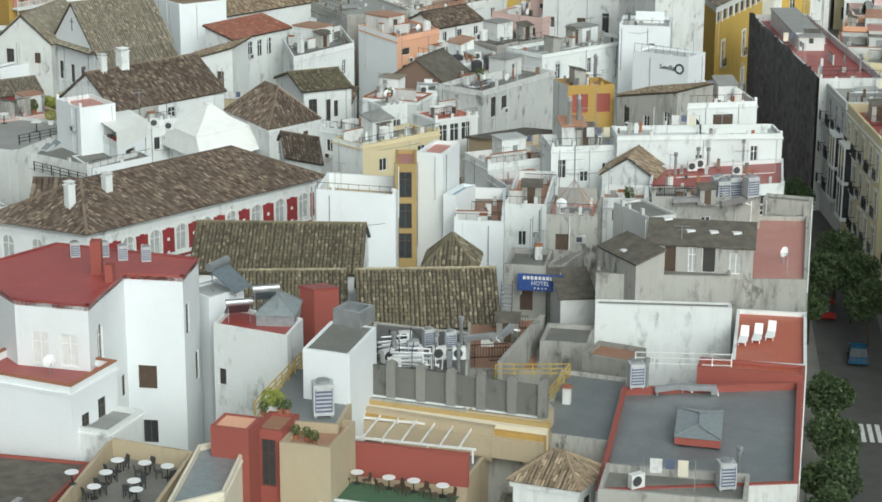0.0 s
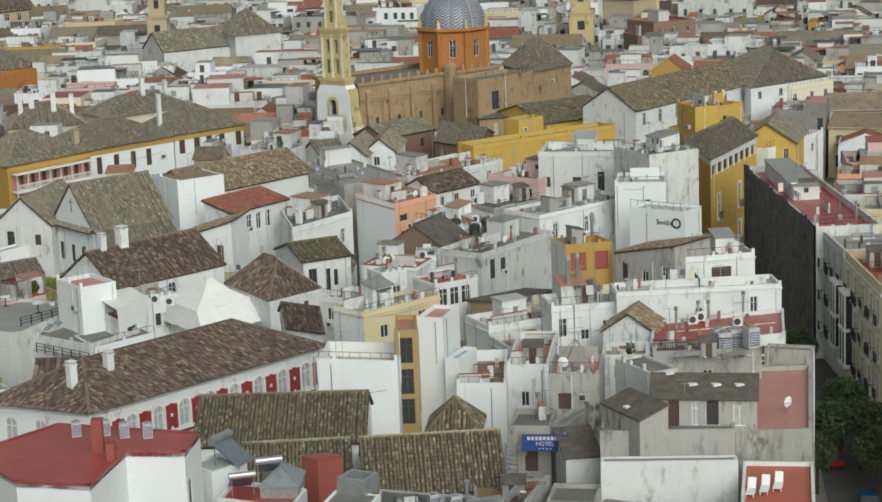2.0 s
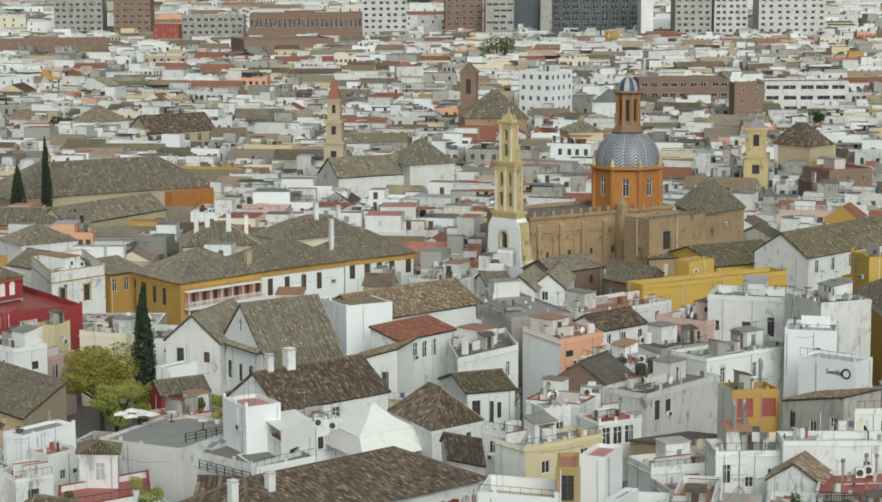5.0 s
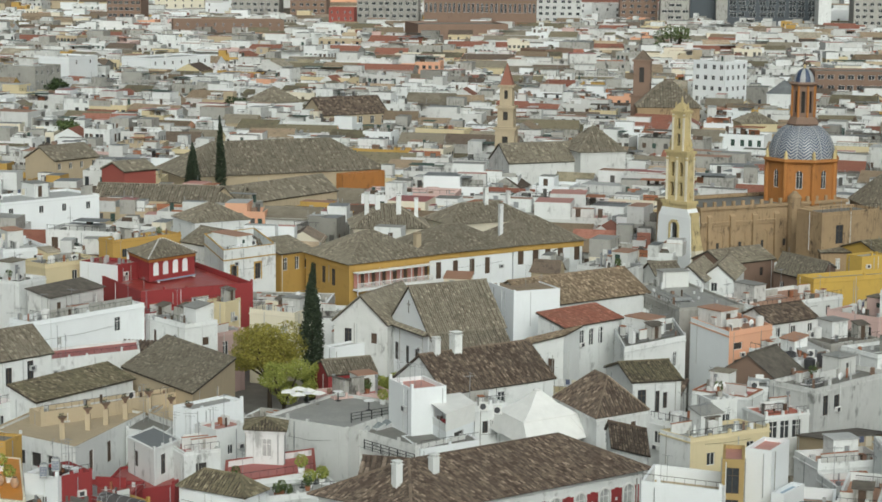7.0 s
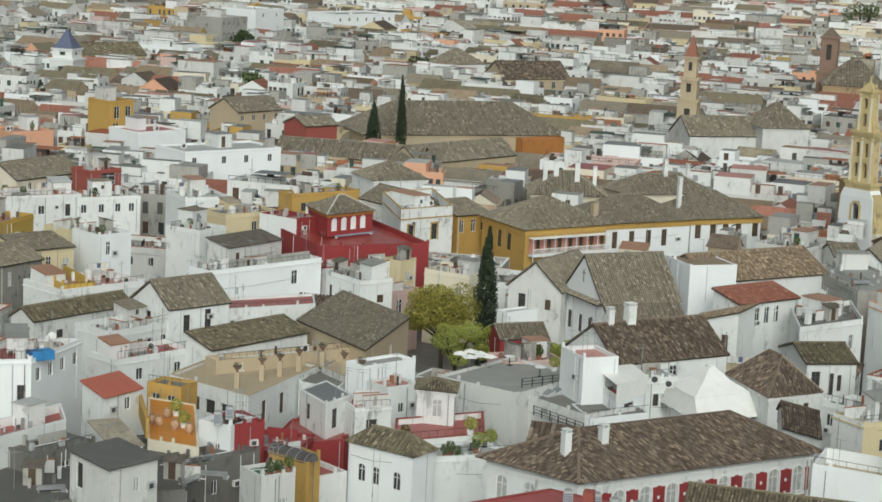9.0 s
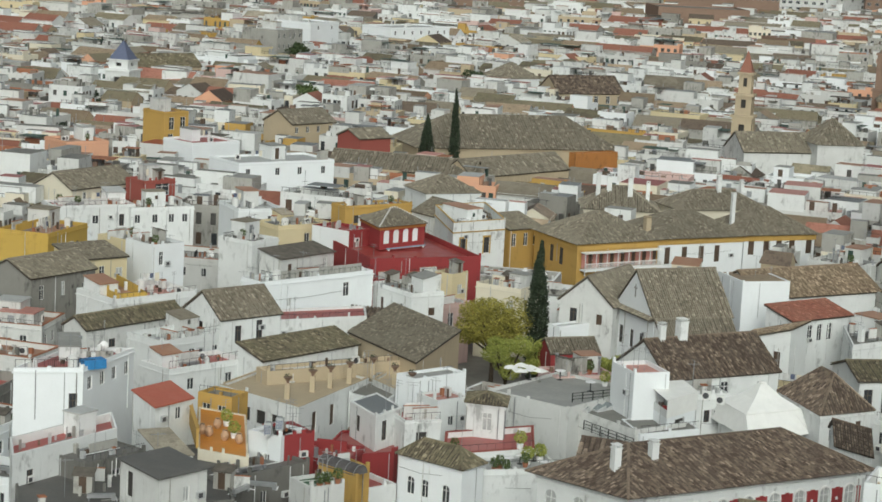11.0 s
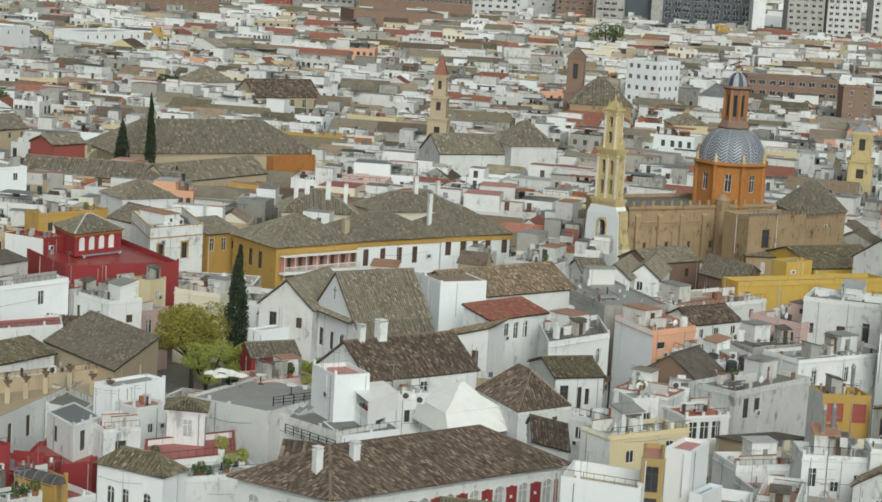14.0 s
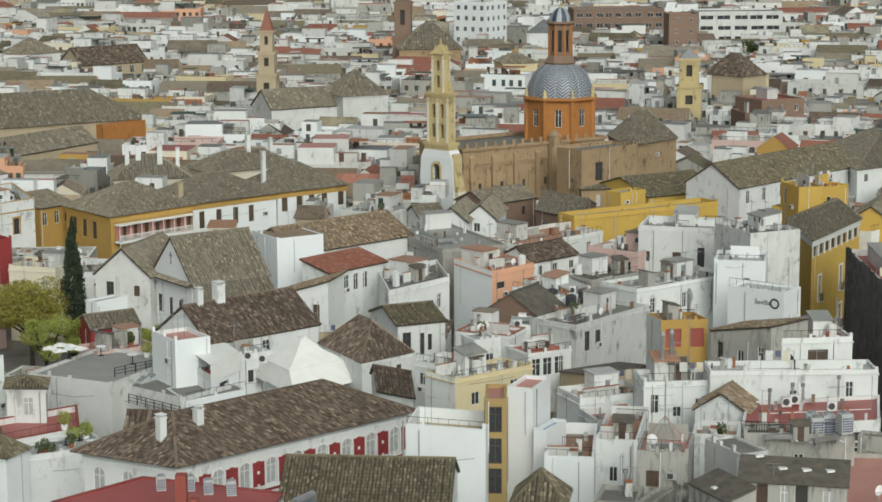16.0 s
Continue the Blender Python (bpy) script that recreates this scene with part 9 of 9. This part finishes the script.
for k, (dx, dy, s) in enumerate(((-18.5, 240.0, 3.2), (-14.0, 241.0, 2.6), (-5.5, 233.5, 2.4))):
    tree(dx, dy, 0.0, 10.0, s + 0.6, "leaf_bright", 9000, "bright green shrub in a patio garden", "shrub", 20 + k, 8, 0.12)

# ---------------------------------------------------------------- ground
g = Mesh()
g.face([(-5000, -1500, 0), (5000, -1500, 0), (5000, 7000, 0), (-5000, 7000, 0)], "paving")
tagged(g.out("ground"), "grey paved ground between the houses", "ground", kind="structure")

RX, RY, RA = 61.5, 157.0, math.degrees(math.atan2(42.0, 11.9))      # the street's middle and its run
for name, off, wide, high, mat, label, cat in (("road", -3.0, 6.0, 0.02, "asphalt", "worn grey asphalt street", "road"), ("pavement", -5.6, 2.6, 0.14, "paving", "stone pavement with a kerb", "pavement"),
                                               ("pavement", 3.0, 2.6, 0.14, "paving", "stone pavement with a kerb", "pavement")):
    g = Mesh()
    g.box(-75, off, 0, 150, off + wide, high, mat)
    ob = tagged(g.out(name), label, cat, kind="structure")
    ob.matrix_basis = pose(RX, RY, 0, 0, 0, RA)
for i in range(9):
    g = Mesh()
    g.box(-17.0, -2.7 + 0.62 * i, 0.0, -13.2, -2.35 + 0.62 * i, 0.026, "paint_white")
    ob = tagged(g.out("crossing_stripe"), "white painted crossing stripe", "road marking", kind="structure")
    ob.matrix_basis = pose(RX, RY, 0, 0, 0, RA)
FOOT.append((RX + 75 * math.cos(radians(RA + 180)) + 5.6 * math.sin(radians(RA)), RY + 75 * math.sin(radians(RA + 180)) - 5.6 * math.cos(radians(RA)), RA, 225, 11.2, 0.0))

# ---------------------------------------------------------------- the town beyond
PAL = ["white"] * 10 + ["offwhite"] * 10 + ["clean_white"] * 4 + ["dirty"] * 6 + ["cream", "cream", "paleyellow", "paleyellow", "sand", "sand", "pink", "concrete", "concrete", "ochre", "peach"]
TOPS = ["pale_deck"] * 5 + ["white_deck"] * 3 + ["concrete_deck"] * 5 + ["terra_deck"] * 4 + ["red_deck"] + ["grey_deck"] * 3 + ["pink_deck"]


def taken(x, y, w, d, rot):
    """Whether a plan laid there would run into a standing one."""
    a = radians(rot)
    ca, sa = math.cos(a), math.sin(a)
    pts = [(x + ca * u * w - sa * v * d, y + sa * u * w + ca * v * d) for u in (0, 0.25, 0.5, 0.75, 1) for v in (0, 0.25, 0.5, 0.75, 1)]
    for fx, fy, fr, fw, fd, fs in FOOT:
        b = radians(fr)
        cb, sb = math.cos(b), math.sin(b)
        if math.hypot(fx - x, fy - y) > max(90, fw):
            continue
        for px, py in pts:
            u, v = (px - fx) * cb + (py - fy) * sb, -(px - fx) * sb + (py - fy) * cb
            u -= fs * v
            if -0.3 < u < fw + 0.3 and -0.3 < v < fd + 0.3:
                return True
    return any(math.hypot(px - kx, py - ky) < kr for kx, ky, kr in KEEPS for px, py in pts)


def district(y0, y1, cell, joined, seed, low, high, turn=-14.0):
    """Fills the ground between two distances with houses on a bent, uneven grid."""
    rnd = random.Random(seed)
    mb = Mesh()
    ca, sa = math.cos(radians(turn)), math.sin(radians(turn))
    n = int(y1 * 0.9 / cell)
    m = int(y1 * 1.2 / cell)
    for i in range(-n, n):
        for j in range(-4, m):
            u, v = i * cell + rnd.uniform(-0.18, 0.18) * cell, j * cell + rnd.uniform(-0.18, 0.18) * cell
            x, y = u * ca - v * sa, u * sa + v * ca
            dist = math.hypot(x, y)
            w, d = cell * rnd.choice([0.75, 0.9, 1.1, 1.5 if joined else 1.1, 1.9 if joined else 1.0]) * rnd.uniform(0.9, 1.1), cell * rnd.uniform(0.65, 1.0)
            h = rnd.uniform(low, high)
            wall, top = rnd.choice(PAL), rnd.choice(TOPS)
            kindpick, rot = rnd.random(), turn + rnd.uniform(-9, 9) + 10 * math.sin(x * 0.011) * math.cos(y * 0.009)
            fx, rx = rnd.randint(2, 4), rnd.randint(1, 3)
            extra = [(rnd.uniform(0.1, 0.5) * w, rnd.uniform(0.1, 0.5) * d, rnd.uniform(0.22, 0.5) * w, rnd.uniform(0.22, 0.5) * d, rnd.uniform(1.2, 3.0)) for _ in range(rnd.randint(0, 2))]
            if not (y0 <= dist < y1) or abs(math.degrees(math.atan2(x, y)) - 2.0) > 23.5:
                continue
            if taken(x, y, w, d, rot):
                if dist > 420:
                    continue
                w, d = w * 0.55, d * 0.55
                if taken(x, y, w, d, rot):
                    continue
            if not joined:
                if kindpick < 0.3:
                    house(x, y, rot, w, d, h - 1.5, wall, rnd.choice(["gx", "gx", "hip", "gy", "sb"]), rnd.choice(["tile_grey", "tile_moss", "tile_brown", "tile_tan"]), f=(fx, 1), r=(rx, 1) if x < 10 else None, l=(rx, 1) if x > -10 else None, rh=rnd.uniform(1.4, 2.2), step=0.5)
                else:
                    e = house(x, y, rot, w, d, h, wall, "flat", top, busy=None if dist > 235 else 3, f=(fx, 1), r=(rx, 1) if x < 10 else None, l=(rx, 1) if x > -10 else None, par=rnd.uniform(0.5, 1.1), coping=rnd.choice([None, None, "terracotta", "white"]))
                    for k, (ex, ey, ew, ed, eh) in enumerate(extra if dist > 235 else []):
                        stair_head(e, ex, ey, h - 0.8, ew, ed, eh, rnd.choice([wall, wall, "white", "offwhite"]), rnd.choice(TOPS + ["tile_grey"]))
            else:
                far_house(mb, x, y, rot, w, d, h, wall, top, kindpick, fx, rx, extra, rnd)
    if joined:
        tagged(mb.out("town_houses"), "crowded white town houses with flat and tiled roofs", "houses", kind="stuff")


def far_house(mb, x, y, rot, w, d, h, wall, top, pick, fx, rx, extra, rnd):
    """A house of the distant quarters, with windows set as shallow boxes."""
    c, s = math.cos(radians(rot)), math.sin(radians(rot))
    T = lambda a, b, z: (x + a * c - b * s, y + a * s + b * c, z)

    def block(x0, y0, z0, x1, y1, z1, mat, roofmat=None):
        q = [(x0, y0), (x1, y0), (x1, y1), (x0, y1)]
        for i in range(4):
            a, b = q[i], q[(i + 1) % 4]
            mb.face([T(*a, z0), T(*b, z0), T(*b, z1), T(*a, z1)], mat)
        mb.face([T(*p, z1) for p in q], roofmat or mat)

    if pick < 0.36:
        h -= 1.5
        block(0, 0, 0, w, d, h, wall)
        tm = rnd.choice(["tile_grey", "tile_moss", "tile_brown", "tile_tan", "tile_red"])
        k, rh = 0.3, rnd.uniform(1.4, 2.4)
        if w > d:
            a, b = T(0, d / 2, h + rh), T(w, d / 2, h + rh)
            mb.face([T(-k, -k, h - 0.2), T(w + k, -k, h - 0.2), b, a], tm)
            mb.face([T(w + k, d + k, h - 0.2), T(-k, d + k, h - 0.2), a, b], tm)
            mb.face([T(w, 0, h), T(w, d, h), b], wall)
            mb.face([T(0, d, h), T(0, 0, h), a], wall)
        else:
            a, b = T(w / 2, 0, h + rh), T(w / 2, d, h + rh)
            mb.face([T(-k, d + k, h - 0.2), T(-k, -k, h - 0.2), a, b], tm)
            mb.face([T(w + k, -k, h - 0.2), T(w + k, d + k, h - 0.2), b, a], tm)
            mb.face([T(0, 0, h), T(w, 0, h), a], wall)
            mb.face([T(w, d, h), T(0, d, h), b], wall)
    else:
        p = rnd.uniform(0.4, 1.0)
        block(0, 0, 0, w, d, h - p, wall, top)
        t = 0.25
        block(0, 0, h - p, w, t, h, wall)
        block(0, d - t, h - p, w, d, h, wall)
        block(0, t, h - p, t, d - t, h, wall)
        block(w - t, t, h - p, w, d - t, h, wall)
        if rnd.random() < 0.55:
            ew, step = w * rnd.uniform(0.3, 0.6), rnd.uniform(0.8, 2.6)
            ex = rnd.choice([0.0, w - ew])
            block(ex - 0.02, -0.02, h - p, ex + ew + 0.02, d * rnd.uniform(0.4, 1.0), h + step, rnd.choice([wall, wall, "white", "offwhite", "dirty"]), top)
        for ex, ey, ew, ed, eh in extra:
            m = rnd.choice([wall, "white", "offwhite"])
            block(ex, ey, h - p, ex + ew, ey + ed, h - p + eh, m, rnd.choice(TOPS))
            if rnd.random() < 0.3:
                block(ex + ew * 0.3, ey - 0.05, h - p, ex + ew * 0.3 + 0.9, ey, h - p + min(1.9, eh), rnd.choice(["wood", "hazed_window", "grey_metal"]))
    # roof clutter: tanks, boxes, masts
    if pick >= 0.36 and y < 760:
        # low terrace walls, doors and railings
        for _ in range(rnd.randint(1, 3)):
            ay = rnd.uniform(0.25, 0.8) * d
            a0, a1 = sorted((rnd.uniform(0.3, w - 0.3), rnd.uniform(0.3, w - 0.3)))
            block(a0, ay, h - p, a1, ay + 0.18, h - p + rnd.uniform(0.7, 1.7), rnd.choice([wall, "white", "offwhite", "dirty", "terracotta"]))
        for _ in range(rnd.randint(0, 2)):
            ax = rnd.uniform(0.3, max(0.4, w - 1.2))
            block(ax, d * 0.5 - 0.04, h - p, ax + 0.75, d * 0.5, h - p + 1.9, rnd.choice(["wood", "hazed_window", "green_wood", "grey_metal"]))
        if rnd.random() < 0.5:
            z = h + rnd.uniform(0.5, 0.8)
            block(0.1, 0.06, z, w - 0.1, 0.12, z + 0.06, "iron")
            for k in range(int(w / 1.3)):
                block(0.2 + 1.3 * k, 0.06, h - 0.05, 0.26 + 1.3 * k, 0.12, z, "iron")
    if pick >= 0.36:
        for _ in range(rnd.randint(2, 7) if y < 760 else 2):
            ax, ay, q = rnd.uniform(0.4, w - 1.6), rnd.uniform(0.4, d - 1.6), rnd.uniform(0.4, 1.1)
            block(ax, ay, h - p, ax + q * rnd.uniform(0.8, 1.8), ay + q, h - p + rnd.uniform(0.6, 1.7), rnd.choice(["grey_metal", "dirty", "brick", "concrete", "ac_white", "wood", "darkwall"]))
        for _ in range(rnd.choice([0, 1, 1, 2]) if y < 760 else 0):
            ax, ay = rnd.uniform(0.5, w - 0.5), rnd.uniform(0.5, d - 0.5)
            block(ax, ay, h - p, ax + 0.07, ay + 0.07, h + rnd.uniform(1.5, 3.0), "grey_metal")
            block(ax - 0.5, ay, h + 1.0, ax + 0.5, ay + 0.06, h + 1.06, "grey_metal")
        if rnd.random() < 0.25:
            q = rnd.uniform(0.3, 0.6) * w
            block(rnd.uniform(0.2, w - q - 0.2), 0.3, h - p + 2.1, rnd.uniform(q, w - 0.2), d * 0.5, h - p + 2.2, rnd.choice(["corrugated", "awning_green", "terracotta", "grey_deck"]))
    ww = rnd.choice([0.8, 0.9, 1.1])
    wh = rnd.choice([1.2, 1.5, 1.9])
    fx += 1 + int(w > 9)
    deep = y < 700

    def pane(a, z, side, mat):
        if side == 0:
            q = [(a, -0.05), (a + ww, -0.05)]
        else:
            k = w + 0.05 if side > 0 else -0.05
            q = [(k, a), (k, a + ww)] if side > 0 else [(k, a + ww), (k, a)]
        mb.face([T(*q[0], z), T(*q[1], z), T(*q[1], z + wh), T(*q[0], z + wh)], mat)
        if deep and side == 0:
            block(a - 0.08, -0.16, z - 0.12, a + ww + 0.08, 0.0, z, wall)
            block(a - 0.08, -0.12, z + wh, a + ww + 0.08, 0.0, z + wh + 0.1, wall)

    # panes mostly in the grey that has haze mixed into its colour
    for r in range(3 if y < 900 else 2):
        z = h - 1.2 - wh - 3.2 * r
        if z < 0.3:
            break
        for i in range(fx):
            if rnd.random() < 0.2:
                continue
            pane(w * (i + 0.5) / fx - ww / 2 + rnd.uniform(-0.2, 0.2), z, 0, rnd.choice(["hazed_window", "hazed_window", "glass", "wood", "green_wood"]))
        for i in range(rx + 1):
            if rnd.random() < 0.3:
                continue
            pane(d * (i + 0.5) / (rx + 1) - ww / 2, z, 1 if x < 0 else -1, rnd.choice(["hazed_window", "hazed_window", "wood"]))


KEEPS.append((-18.6, 175.0, 6.0))
district(95, 170, 9.0, False, 3, 6.0, 8.0)
KEEPS.extend([(-16.0, 241.0, 10.0), (-6.0, 236.0, 6.0), (-21.0, 252.0, 7.0)])
district(170, 255, 9.0, False, 13, 6.0, 8.6)
district(255, 310, 11.0, False, 14, 6.2, 7.8)
district(310, 480, 9.0, True, 4, 8.0, 11.0)
district(480, 700, 9.0, True, 5, 8.5, 13.0)
district(700, 1150, 11.5, True, 7, 9.0, 15.0, -8.0)
district(1150, 1900, 19.0, True, 9, 11.0, 22.0, -4.0)


rnd_leaf = ("leaf_dark", "leaf_mid", "leaf_orange_tree")
for k, (tx, ty, th) in enumerate(((-137.0, 470.0, 13), (-92.0, 500.0, 14), (-55.0, 560.0, 15), (-85.0, 480.0, 11), (2.0, 505.0, 12), (8.0, 512.0, 11), (-130.0, 420.0, 11), (-70.0, 640.0, 14), (150.0, 560.0, 15), (165.0, 470.0, 13), (92.0, 830.0, 24), (-120.0, 640.0, 14))):
    tree(tx, ty, 0.0, th, th * 0.42, rnd_leaf[k % 3], 1400, "dark green tree between distant roofs", seed=40 + k, lobes=8, size=0.5)

# the many thin aerials over the roofs, too many to count
aer = Mesh()
rnd_a = random.Random(77)
for fx, fy, fr, fw, fd, fs in list(FOOT):
    dist = math.hypot(fx, fy)
    if not 140 < dist < 420 or fw > 40 or fw < 2.5 or fd < 2.5:
        continue
    for _ in range(rnd_a.choice([0, 1, 1, 2, 3])):
        u, v = rnd_a.uniform(0.4, fw - 0.4), rnd_a.uniform(0.5, fd - 0.4)
        ca, sa = math.cos(radians(fr)), math.sin(radians(fr))
        px, py = fx + (u + fs * v) * ca - v * sa, fy + (u + fs * v) * sa + v * ca
        hit_z = top_at(px, py)
        if hit_z is None or hit_z < 7.0:
            continue
        ht = rnd_a.uniform(1.4, 3.6)
        aer.bar((px, py, hit_z - 0.3), (px, py, hit_z + ht), 0.03, "grey_metal", 4)
        t = rnd_a.uniform(0, 3.1)
        for k in range(rnd_a.randint(1, 3)):
            q = rnd_a.uniform(0.35, 0.75)
            zz = hit_z + ht - 0.28 * k
            aer.bar((px - q * math.cos(t), py - q * math.sin(t), zz), (px + q * math.cos(t), py + q * math.sin(t), zz), 0.02, "grey_metal", 4)
tagged(aer.out("roof_aerials"), "thin grey television aerials over the town roofs", "aerials", kind="stuff")

stand_clutter()
